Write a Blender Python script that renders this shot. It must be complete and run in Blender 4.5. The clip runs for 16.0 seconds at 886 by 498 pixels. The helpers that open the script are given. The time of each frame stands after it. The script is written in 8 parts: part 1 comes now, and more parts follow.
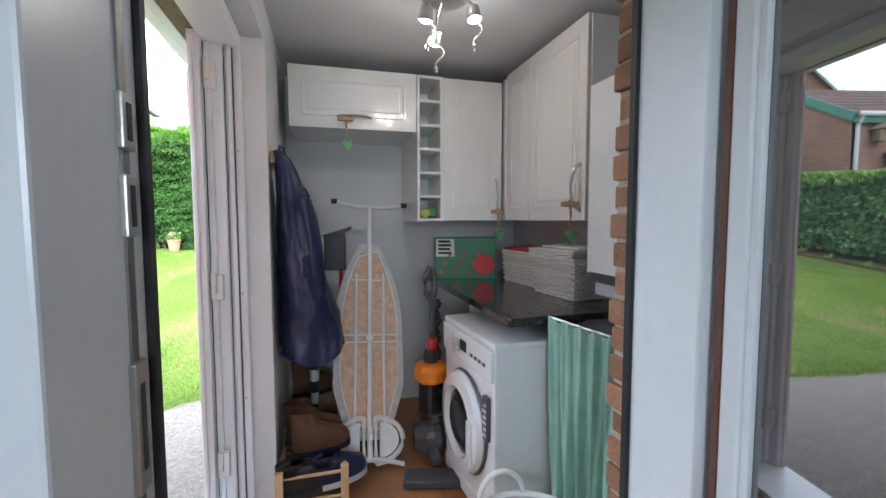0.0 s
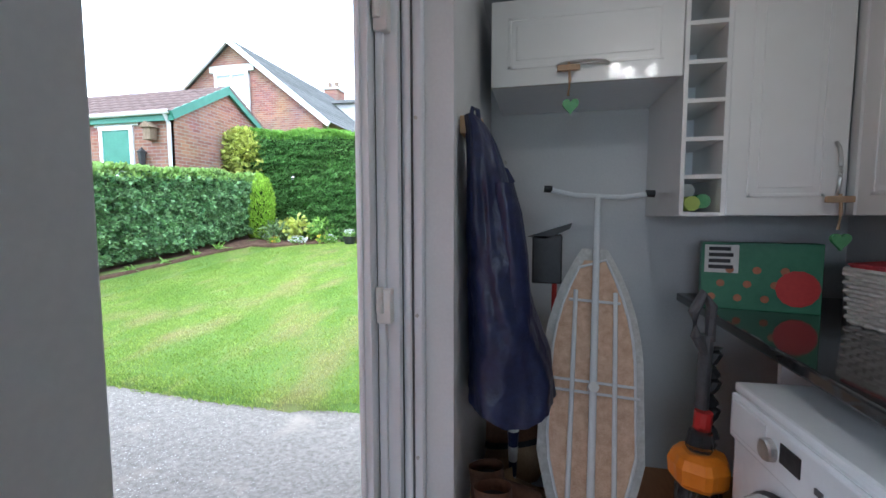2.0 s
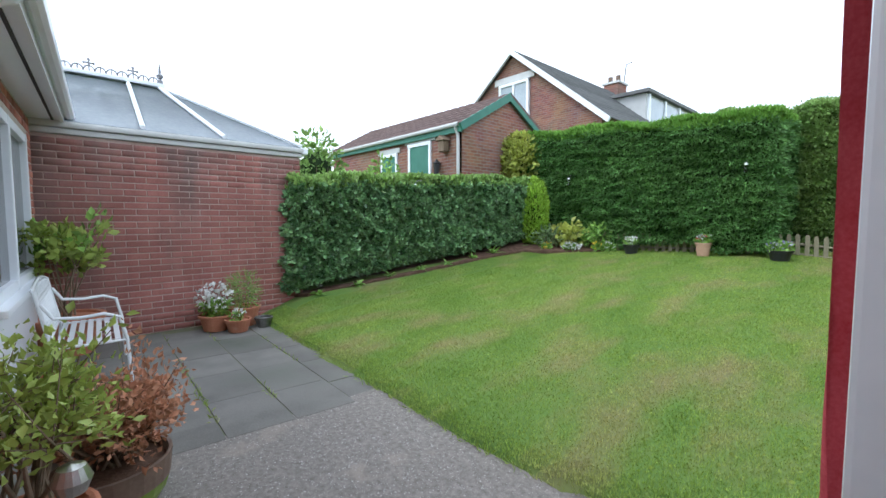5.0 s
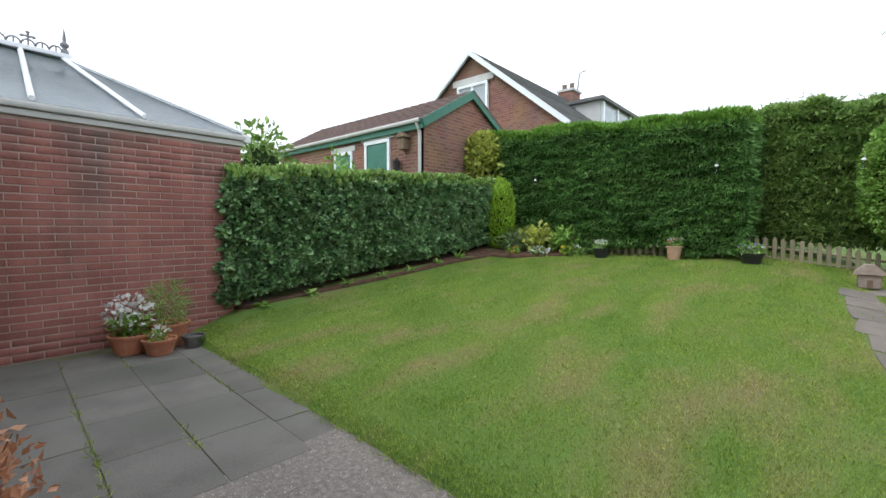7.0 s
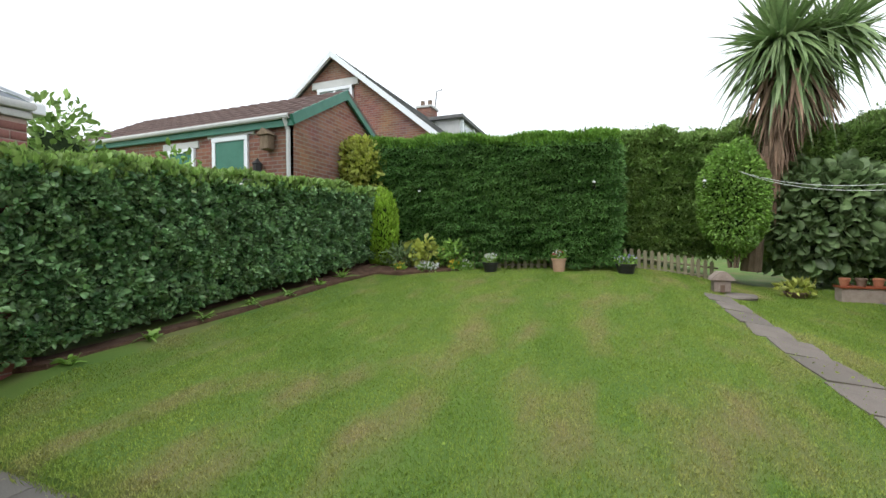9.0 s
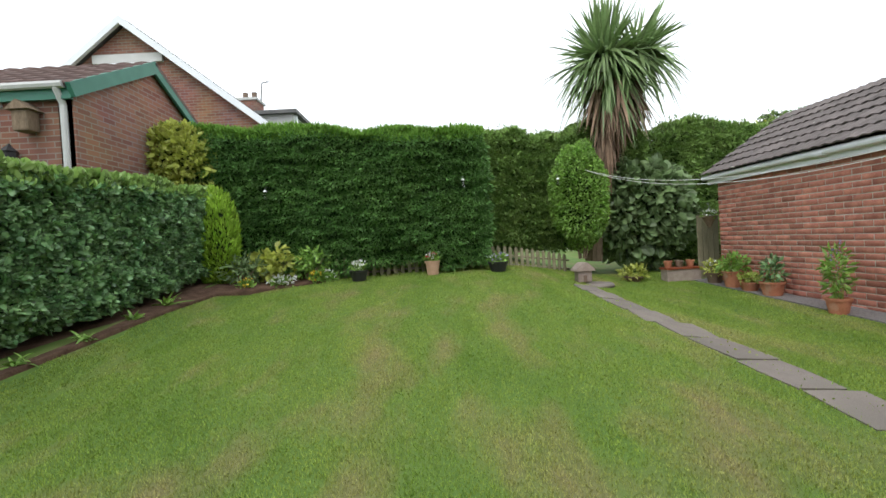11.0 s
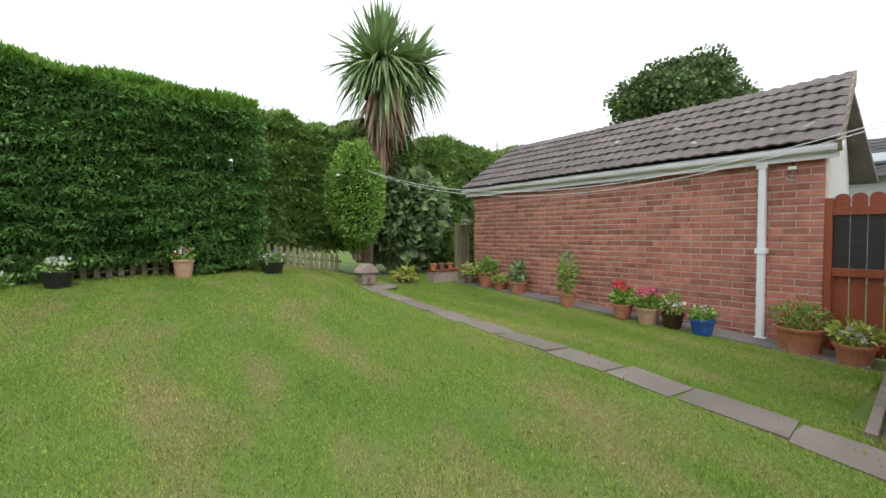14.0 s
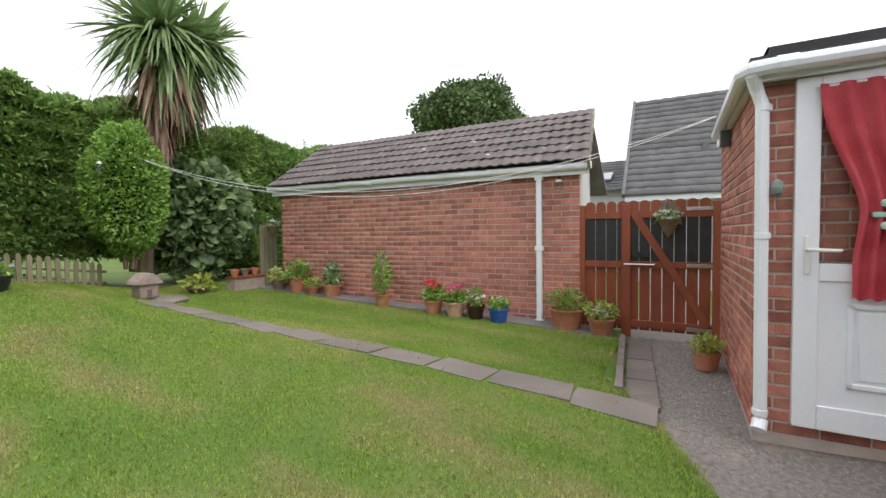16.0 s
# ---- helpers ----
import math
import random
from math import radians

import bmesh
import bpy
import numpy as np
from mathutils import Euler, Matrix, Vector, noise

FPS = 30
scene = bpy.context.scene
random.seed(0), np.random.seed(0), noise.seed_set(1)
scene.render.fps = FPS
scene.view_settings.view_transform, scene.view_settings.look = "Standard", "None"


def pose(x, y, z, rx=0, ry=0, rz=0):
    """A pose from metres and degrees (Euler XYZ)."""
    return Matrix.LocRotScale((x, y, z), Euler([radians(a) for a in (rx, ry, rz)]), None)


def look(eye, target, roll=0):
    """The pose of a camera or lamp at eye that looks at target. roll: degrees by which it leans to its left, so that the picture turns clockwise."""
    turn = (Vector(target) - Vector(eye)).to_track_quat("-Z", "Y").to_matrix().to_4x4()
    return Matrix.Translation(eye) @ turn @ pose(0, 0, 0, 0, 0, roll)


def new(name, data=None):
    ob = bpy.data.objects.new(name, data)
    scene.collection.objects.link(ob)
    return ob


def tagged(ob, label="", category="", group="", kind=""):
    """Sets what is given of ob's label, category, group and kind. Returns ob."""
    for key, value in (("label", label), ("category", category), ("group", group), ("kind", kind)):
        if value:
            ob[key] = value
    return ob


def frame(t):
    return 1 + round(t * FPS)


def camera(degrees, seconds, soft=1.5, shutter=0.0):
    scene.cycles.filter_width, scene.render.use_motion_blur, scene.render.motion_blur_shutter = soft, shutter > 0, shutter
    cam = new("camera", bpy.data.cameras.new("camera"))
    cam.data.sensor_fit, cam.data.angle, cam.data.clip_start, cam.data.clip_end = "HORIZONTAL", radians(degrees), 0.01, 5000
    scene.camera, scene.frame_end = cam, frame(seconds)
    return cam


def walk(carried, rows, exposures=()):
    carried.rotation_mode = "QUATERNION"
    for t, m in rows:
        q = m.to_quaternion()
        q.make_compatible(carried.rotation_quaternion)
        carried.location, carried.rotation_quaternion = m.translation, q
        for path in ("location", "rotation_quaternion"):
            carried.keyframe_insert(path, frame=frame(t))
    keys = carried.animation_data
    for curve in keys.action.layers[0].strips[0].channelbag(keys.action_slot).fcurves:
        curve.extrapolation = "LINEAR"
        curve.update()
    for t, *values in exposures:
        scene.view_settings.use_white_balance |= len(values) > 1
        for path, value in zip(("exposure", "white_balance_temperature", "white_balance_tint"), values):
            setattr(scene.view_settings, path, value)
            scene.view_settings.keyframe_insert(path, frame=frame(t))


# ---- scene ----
cam = camera(91.6, 16.0, soft=1.5)
PATH = [
    (0, (-0.022, -0.115, 1.36), (0.505, 1.81, 1.223), -0.1),
    (0.5, (0.03, 0.046, 1.352), (0.449, 1.997, 1.217), -0.2),
    (1, (0.062, 0.242, 1.35), (0.26, 2.228, 1.219), -0.1),
    (1.5, (0.044, 0.42, 1.358), (-0.041, 2.414, 1.223), -0.1),
    (2, (0.001, 0.646, 1.355), (-0.435, 2.591, 1.199), -0.1),
    (2.5, (-0.052, 0.787, 1.352), (-0.777, 2.645, 1.203), -0.2),
    (3, (-0.112, 0.94, 1.351), (-1.117, 2.664, 1.214), -0.4),
    (3.5, (-0.187, 1.096, 1.343), (-1.431, 2.656, 1.206), -0.5),
    (4.1, (-0.266, 1.206, 1.397), (-1.733, 2.557, 1.252), -0.2),
    (6.3, (-0.914, 1.658, 1.282), (-2.368, 3.027, 1.167), 0.0),
    (6.4, (-0.92, 1.67, 1.278), (-2.361, 3.052, 1.161), 0.0),
    (6.5, (-0.952, 1.704, 1.277), (-2.378, 3.102, 1.158), 0.2),
    (7, (-1.201, 1.747, 1.27), (-2.511, 3.255, 1.168), 0.1),
    (7.5, (-1.602, 1.794, 1.253), (-2.776, 3.411, 1.169), 0.1),
    (8, (-1.797, 1.866, 1.239), (-2.855, 3.563, 1.182), -0.1),
    (8.5, (-2.049, 1.974, 1.249), (-2.953, 3.758, 1.208), -0.4),
    (9, (-2.284, 2.112, 1.261), (-2.996, 3.981, 1.226), -0.3),
    (9.5, (-2.509, 2.265, 1.27), (-3.048, 4.191, 1.232), -0.5),
    (10, (-2.693, 2.425, 1.271), (-3.028, 4.397, 1.231), -0.7),
    (10.2, (-2.755, 2.503, 1.265), (-3.02, 4.486, 1.239), -1.7),
    (12.5, (-3.549, 3.213, 1.285), (-2.921, 5.111, 1.209), -0.7),
    (13, (-3.591, 3.32, 1.276), (-2.803, 5.157, 1.199), -0.7),
    (13.5, (-3.64, 3.421, 1.281), (-2.664, 5.165, 1.203), -0.6),
    (14, (-3.729, 3.571, 1.266), (-2.538, 5.176, 1.192), -0.4),
    (14.5, (-3.77, 3.651, 1.253), (-2.418, 5.123, 1.183), -0.4),
    (15, (-3.808, 3.724, 1.26), (-2.292, 5.027, 1.188), -0.4),
    (15.5, (-3.799, 3.737, 1.259), (-2.16, 4.881, 1.187), -0.4),
    (16, (-3.736, 3.703, 1.259), (-1.975, 4.649, 1.186), -0.7),
]

EXPO = [(0.0, 2.72, 5750, 8), (1.0, 2.6, 5450, 8), (1.5, 2.4, 5400, 7), (2.0, 2.2, 5400, 7), (2.5, 1.9, 5450, 7), (3.0, 1.52, 5500, 7), (3.5, 1.27, 5550, 7), (4.0, 1.14, 5550, 7),
        (6.5, 0.62, 6100, 8), (8.0, 0.55, 6350, 8), (10.0, 0.56, 6400, 8), (12.5, 0.52, 6450, 8), (16.0, 0.64, 6550, 13)]
# watts: porch bulbs, then the fill lamp added in the kitchen
BULB_W, KITCHEN_FILL_W = 0.22, 3.6
walk(cam, [(t, look(eye, target, roll)) for t, eye, target, roll in PATH], EXPO)

# ---- world and sun: a bright overcast sky ----
world = bpy.data.worlds.new("overcast")
scene.world = world
world.use_nodes = True
wn, wl = world.node_tree.nodes, world.node_tree.links
sky = wn.new("ShaderNodeTexSky")
sky.sky_type, sky.sun_disc = "NISHITA", False
sky.sun_elevation, sky.sun_rotation = radians(48), radians(200)
cloud = wn.new("ShaderNodeMix")
cloud.data_type = "RGBA"
cloud.inputs["Factor"].default_value = 0.88
cloud.inputs["B"].default_value = (11.2, 11.5, 12.0, 1)
wl.new(sky.outputs["Color"], cloud.inputs["A"])
wl.new(cloud.outputs["Result"], wn["Background"].inputs["Color"])
wn["Background"].inputs["Strength"].default_value = 0.1
sun_data = bpy.data.lights.new("sun", "SUN")
sun_data.energy, sun_data.angle, sun_data.color = 0.8, radians(25), (1.0, 0.97, 0.92)
sun = new("sun", sun_data)
sun.matrix_basis = look((-4, -11, 16), (0, 0, 0))


# ---- materials ----
def surface(name, c1, c2, scale=4.0, rough=0.6, bump=0.2, fine=60.0, metal=0.0, vary=0.0, island=0.0, c3=None, c3_scale=0.7, c3_at=(0.5, 0.7),
            spec=0.5, stretch=(1, 1, 1), c3_centre=None, patches=(), world_space=True, through_light=0.0, coat=0.0):
    """Two colours mixed by coarse and fine noise, an optional third as large stains, fine relief, optional change from piece to piece."""
    m = bpy.data.materials.new(name)
    m.use_nodes = True
    n, l = m.node_tree.nodes, m.node_tree.links
    b = n["Principled BSDF"]
    if world_space:
        src = n.new("ShaderNodeNewGeometry").outputs["Position"]
    else:
        src = n.new("ShaderNodeTexCoord").outputs["Object"]
    mp = n.new("ShaderNodeMapping")
    mp.inputs["Scale"].default_value = stretch
    l.new(src, mp.inputs["Vector"])
    coarse, grain = n.new("ShaderNodeTexNoise"), n.new("ShaderNodeTexNoise")
    coarse.inputs["Scale"].default_value, coarse.inputs["Detail"].default_value = scale, 5
    grain.inputs["Scale"].default_value, grain.inputs["Detail"].default_value = fine, 3
    for t in (coarse, grain):
        l.new(mp.outputs["Vector"], t.inputs["Vector"])
    avg = n.new("ShaderNodeMath")
    avg.operation = "MULTIPLY_ADD"
    avg.inputs[1].default_value = 0.6
    l.new(coarse.outputs["Fac"], avg.inputs[0])
    half = n.new("ShaderNodeMath")
    half.operation, half.inputs[1].default_value = "MULTIPLY", 0.4
    l.new(grain.outputs["Fac"], half.inputs[0])
    l.new(half.outputs[0], avg.inputs[2])
    ramp = n.new("ShaderNodeValToRGB")
    ramp.color_ramp.elements[0].position, ramp.color_ramp.elements[1].position = 0.34, 0.66
    ramp.color_ramp.elements[0].color, ramp.color_ramp.elements[1].color = (*c1, 1), (*c2, 1)
    l.new(avg.outputs[0], ramp.inputs["Fac"])
    colour = ramp.outputs["Color"]
    if c3:
        big = n.new("ShaderNodeTexNoise")
        big.inputs["Scale"].default_value, big.inputs["Detail"].default_value = c3_scale, 4
        l.new(mp.outputs["Vector"], big.inputs["Vector"])
        r3 = n.new("ShaderNodeValToRGB")
        r3.color_ramp.elements[0].position, r3.color_ramp.elements[1].position = c3_at
        amount_c3 = big.outputs["Fac"]
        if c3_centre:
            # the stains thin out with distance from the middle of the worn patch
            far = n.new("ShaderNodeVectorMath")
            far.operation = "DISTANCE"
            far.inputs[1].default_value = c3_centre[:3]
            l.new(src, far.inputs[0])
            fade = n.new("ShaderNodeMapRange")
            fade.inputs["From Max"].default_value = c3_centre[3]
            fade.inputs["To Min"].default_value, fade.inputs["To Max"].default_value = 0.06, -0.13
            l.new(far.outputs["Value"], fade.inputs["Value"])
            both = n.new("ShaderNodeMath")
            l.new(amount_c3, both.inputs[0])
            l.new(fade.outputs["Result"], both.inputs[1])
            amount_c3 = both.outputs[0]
        for px_, py_, pr_, gain in patches:
            # each worn patch adds to the stains within its own radius
            far = n.new("ShaderNodeVectorMath")
            far.operation, far.inputs[1].default_value = "DISTANCE", (px_, py_, 0.1)
            l.new(src, far.inputs[0])
            fade = n.new("ShaderNodeMapRange")
            fade.interpolation_type = "SMOOTHSTEP"
            fade.inputs["From Max"].default_value = pr_
            fade.inputs["To Min"].default_value, fade.inputs["To Max"].default_value = gain, 0.0
            l.new(far.outputs["Value"], fade.inputs["Value"])
            both = n.new("ShaderNodeMath")
            l.new(amount_c3, both.inputs[0])
            l.new(fade.outputs["Result"], both.inputs[1])
            amount_c3 = both.outputs[0]
        l.new(amount_c3, r3.inputs["Fac"])
        mix = n.new("ShaderNodeMix")
        mix.data_type = "RGBA"
        mix.inputs["B"].default_value = (*c3, 1)
        l.new(r3.outputs["Color"], mix.inputs["Factor"])
        l.new(colour, mix.inputs["A"])
        colour = mix.outputs["Result"]
    if vary or island:
        hsv = n.new("ShaderNodeHueSaturation")
        rng = n.new("ShaderNodeMapRange")
        amount = vary or island
        rng.inputs["To Min"].default_value, rng.inputs["To Max"].default_value = 1 - amount, 1 + amount
        if vary:
            l.new(n.new("ShaderNodeObjectInfo").outputs["Random"], rng.inputs["Value"])
        else:
            l.new(n.new("ShaderNodeNewGeometry").outputs["Random Per Island"], rng.inputs["Value"])
        l.new(rng.outputs["Result"], hsv.inputs["Value"])
        l.new(colour, hsv.inputs["Color"])
        colour = hsv.outputs["Color"]
    l.new(colour, b.inputs["Base Color"])
    b.inputs["Roughness"].default_value, b.inputs["Metallic"].default_value = rough, metal
    b.inputs["Specular IOR Level"].default_value = spec
    b.inputs["Coat Weight"].default_value = coat
    if bump:
        bm_ = n.new("ShaderNodeBump")
        bm_.inputs["Strength"].default_value, bm_.inputs["Distance"].default_value = bump, 0.01
        l.new(avg.outputs[0], bm_.inputs["Height"])
        l.new(bm_.outputs["Normal"], b.inputs["Normal"])
    if through_light:
        tr = n.new("ShaderNodeBsdfTranslucent")
        l.new(colour, tr.inputs["Color"])
        add = n.new("ShaderNodeMixShader")
        add.inputs["Fac"].default_value = through_light
        l.new(b.outputs["BSDF"], add.inputs[1])
        l.new(tr.outputs["BSDF"], add.inputs[2])
        l.new(add.outputs["Shader"], n["Material Output"].inputs["Surface"])
    return m


def glass_mat(name, tint=(0.95, 0.98, 0.97), rough=0.0):
    m = bpy.data.materials.new(name)
    m.use_nodes = True
    b = m.node_tree.nodes["Principled BSDF"]
    b.inputs["Base Color"].default_value = (*tint, 1)
    b.inputs["Transmission Weight"].default_value = 1.0
    b.inputs["Roughness"].default_value = rough
    b.inputs["IOR"].default_value = 1.45
    return m


def glow_mat(name, colour, strength):
    m = bpy.data.materials.new(name)
    m.use_nodes = True
    b = m.node_tree.nodes["Principled BSDF"]
    b.inputs["Emission Color"].default_value = (*colour, 1)
    b.inputs["Emission Strength"].default_value = strength
    return m


WORN = ((-4.38, 4.9, 0.8, 0.21), (-3.7, 4.35, 0.5, 0.09), (-1.75, 4.55, 1.1, 0.10), (-1.35, 5.3, 0.9, 0.08), (-2.52, 5.3, 0.7, 0.06), (-3.1, 6.9, 1.3, 0.05))
M_LAWN = surface("lawn", (0.08, 0.15, 0.03), (0.14, 0.205, 0.048), 1.6, 0.85, 0.3, 160, stretch=(1.5, 0.6, 1), c3=(0.175, 0.155, 0.072), c3_scale=1.6, c3_at=(0.50, 0.76), patches=WORN, spec=0.15)
M_BLADE = surface("grass_blades", (0.20, 0.325, 0.05), (0.375, 0.46, 0.10), 1.5, 0.6, 0, 40, island=0.22, stretch=(1.5, 0.6, 1), c3=(0.47, 0.42, 0.185), c3_scale=1.6, c3_at=(0.50, 0.80), patches=WORN, spec=0.2, through_light=0.3)
M_SOIL = surface("soil", (0.07, 0.04, 0.028), (0.16, 0.10, 0.07), 9, 0.95, 0.9, 70, spec=0.1)
M_CONCRETE = surface("concrete", (0.135, 0.12, 0.105), (0.285, 0.257, 0.23), 36, 0.9, 0.9, 210, c3=(0.30, 0.26, 0.22), c3_scale=2.6, c3_at=(0.60, 0.76), spec=0.2)
M_CHIP = surface("exposed_stone", (0.27, 0.255, 0.24), (0.48, 0.455, 0.425), 30, 0.8, 0.3, 200, island=0.3)
M_SLAB = surface("paving_slab", (0.12, 0.115, 0.103), (0.20, 0.19, 0.172), 3, 0.85, 0.35, 120, vary=0.16, c3=(0.10, 0.11, 0.085), c3_scale=1.5, c3_at=(0.5, 0.8), spec=0.3)
M_STEP = surface("stepping_slab", (0.15, 0.127, 0.11), (0.245, 0.212, 0.185), 4, 0.9, 0.4, 120, vary=0.12, c3=(0.13, 0.12, 0.10), c3_scale=2.0, c3_at=(0.5, 0.8))
M_MOSS = surface("moss", (0.10, 0.115, 0.05), (0.17, 0.17, 0.11), 9, 0.95, 0.6, 120)
M_BRICK = surface("brick_garage", (0.30, 0.108, 0.080), (0.56, 0.245, 0.178), 9, 0.85, 0.45, 110, vary=0.27, spec=0.2)
M_BRICK_I = surface("brick_garage_rest", (0.30, 0.108, 0.080), (0.56, 0.245, 0.178), 9, 0.85, 0.45, 110, island=0.27, spec=0.2)
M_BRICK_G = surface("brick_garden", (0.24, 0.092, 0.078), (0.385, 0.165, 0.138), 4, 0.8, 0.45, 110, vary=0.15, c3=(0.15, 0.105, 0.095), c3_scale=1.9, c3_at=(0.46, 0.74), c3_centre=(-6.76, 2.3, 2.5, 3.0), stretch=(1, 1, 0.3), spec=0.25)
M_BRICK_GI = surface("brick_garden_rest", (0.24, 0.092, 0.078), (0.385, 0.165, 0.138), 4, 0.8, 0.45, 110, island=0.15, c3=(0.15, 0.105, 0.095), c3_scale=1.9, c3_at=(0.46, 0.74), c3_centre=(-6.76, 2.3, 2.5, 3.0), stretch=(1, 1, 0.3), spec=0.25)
M_BRICK_H = surface("brick_house", (0.30, 0.15, 0.09), (0.46, 0.27, 0.17), 6, 0.85, 0.45, 110, vary=0.22, spec=0.2)
M_MORTAR = surface("mortar", (0.45, 0.385, 0.33), (0.59, 0.52, 0.455), 8, 0.95, 0.4, 140, spec=0.1)
M_MORTAR_G = surface("mortar_garden", (0.33, 0.23, 0.20), (0.50, 0.385, 0.34), 3, 0.95, 0.4, 140, spec=0.1)
M_UPVC = surface("white_upvc", (0.79, 0.82, 0.86), (0.85, 0.875, 0.90), 2, 0.28, 0.02, 30)
M_WHITE = surface("white_gloss_door", (0.74, 0.73, 0.71), (0.80, 0.79, 0.77), 1.5, 0.30, 0.004, 8, coat=0.5)
M_WALL = surface("wall_paint", (0.64, 0.65, 0.66), (0.71, 0.72, 0.725), 2.5, 0.7, 0.08, 90)
M_CEIL = surface("ceiling_paint", (0.60, 0.61, 0.61), (0.66, 0.67, 0.67), 2, 0.8, 0.08, 70)
M_BLACK = surface("black_rubber", (0.012, 0.012, 0.013), (0.03, 0.03, 0.032), 10, 0.6, 0.1, 80)
M_WORKTOP = surface("black_worktop", (0.012, 0.012, 0.013), (0.035, 0.034, 0.033), 40, 0.08, 0.0, 240, coat=0.5)
M_STEEL = surface("brushed_steel", (0.5, 0.49, 0.47), (0.65, 0.64, 0.62), 20, 0.28, 0.05, 200, metal=1.0)
M_IRON = surface("dark_steel", (0.20, 0.20, 0.20), (0.32, 0.32, 0.31), 20, 0.45, 0.1, 200, metal=1.0)
M_ENAMEL = surface("white_enamel", (0.76, 0.78, 0.80), (0.82, 0.84, 0.85), 3, 0.2, 0.01, 30, coat=0.3)
M_GLASS = glass_mat("clear_glass")
M_SMOKE = glass_mat("smoked_plastic", (0.55, 0.55, 0.56), 0.08)
M_TILE = surface("roof_tile", (0.10, 0.085, 0.08), (0.19, 0.16, 0.15), 5, 0.9, 0.6, 90, vary=0.16, island=0, c3=(0.48, 0.47, 0.43), c3_scale=3.6, c3_at=(0.675, 0.72))
M_TILE_I = surface("roof_tile_rest", (0.105, 0.085, 0.08), (0.185, 0.155, 0.145), 5, 0.9, 0.6, 90, island=0.2, c3=(0.26, 0.25, 0.22), c3_scale=5.0, c3_at=(0.62, 0.78))
M_TILE_B = surface("roof_tile_brown", (0.10, 0.065, 0.058), (0.17, 0.112, 0.10), 6, 0.85, 0.4, 90, island=0.15)
M_SLATE = surface("roof_slate", (0.10, 0.10, 0.10), (0.17, 0.17, 0.165), 3, 0.85, 0.4, 60, island=0.15)
M_GATE = surface("red_brown_stain", (0.20, 0.045, 0.018), (0.31, 0.08, 0.032), 5, 0.55, 0.25, 90, stretch=(1, 1, 0.15))
M_GREEN_PAINT = surface("green_paint", (0.03, 0.15, 0.10), (0.05, 0.20, 0.14), 4, 0.5, 0.1, 60)
M_TERRA = surface("terracotta", (0.34, 0.125, 0.065), (0.47, 0.20, 0.115), 9, 0.85, 0.2, 90, vary=0.15, c3=(0.42, 0.3, 0.22), c3_scale=6, c3_at=(0.6, 0.8))
M_LINEN_POT = surface("pale_terracotta", (0.45, 0.27, 0.17), (0.56, 0.36, 0.25), 9, 0.85, 0.2, 90)
M_POT_BLACK = surface("black_plastic_pot", (0.015, 0.015, 0.016), (0.03, 0.03, 0.03), 10, 0.45, 0.1, 60)
M_POT_BLUE = surface("blue_glazed_pot", (0.02, 0.07, 0.30), (0.04, 0.13, 0.42), 8, 0.15, 0.05, 40)
M_POT_GREEN = surface("green_glazed_pot", (0.16, 0.25, 0.03), (0.24, 0.34, 0.06), 8, 0.2, 0.05, 40)
M_POT_BROWN = surface("brown_pot", (0.14, 0.09, 0.065), (0.2, 0.14, 0.1), 8, 0.7, 0.15, 60)
M_STONE = surface("garden_stone", (0.26, 0.2, 0.17), (0.38, 0.31, 0.27), 14, 0.95, 0.7, 80, vary=0.15)
M_FENCE = surface("weathered_wood", (0.20, 0.18, 0.11), (0.33, 0.295, 0.195), 8, 0.9, 0.4, 90, stretch=(1, 1, 0.2), vary=0.15)
M_BARK = surface("bark", (0.13, 0.095, 0.06), (0.26, 0.19, 0.13), 14, 0.95, 0.8, 60, stretch=(1, 1, 0.35))
# laurel's base colour carries extra blue, painted in for the leaves' bluish gloss
M_LEAF_LAUREL = surface("laurel_leaf", (0.09, 0.21, 0.085), (0.30, 0.465, 0.205), 6, 0.30, 0.05, 30, island=0.55, through_light=0.15, spec=0.55)
M_LEAF_LAUREL_TIP = surface("laurel_tip_leaf", (0.19, 0.33, 0.075), (0.34, 0.48, 0.14), 4, 0.4, 0.05, 30, island=0.4, through_light=0.25, spec=0.6)
M_LEAF_LIME = surface("young_leaf", (0.27, 0.36, 0.06), (0.43, 0.52, 0.13), 3, 0.45, 0.05, 30, island=0.3, through_light=0.3)
M_CONIFER = surface("conifer_spray", (0.068, 0.17, 0.038), (0.16, 0.315, 0.08), 2.2, 0.55, 0.1, 40, island=0.5, through_light=0.1, spec=0.35)
M_CONIFER_TOP = surface("conifer_new_growth", (0.14, 0.30, 0.04), (0.25, 0.44, 0.08), 3, 0.6, 0.1, 40, island=0.3, through_light=0.25, spec=0.25)
# near-black, so that the shade deep between leaves is in the colour
M_CORE_SHADE = surface("hedge_inside_shade", (0.014, 0.026, 0.011), (0.032, 0.05, 0.02), 6, 0.95, 0.6, 40, spec=0.05)
M_HEDGE_FAR = surface("rough_hedge_leaf", (0.15, 0.275, 0.06), (0.29, 0.42, 0.115), 2.5, 0.65, 0.1, 40, island=0.35, through_light=0.2)
M_LEAF_BIG = surface("broad_leaf", (0.13, 0.21, 0.08), (0.24, 0.33, 0.15), 3, 0.45, 0.05, 30, island=0.4, through_light=0.2)
M_LEAF_SHRUB = surface("privet_leaf", (0.16, 0.31, 0.05), (0.29, 0.47, 0.095), 3, 0.45, 0.05, 30, island=0.4, through_light=0.25)
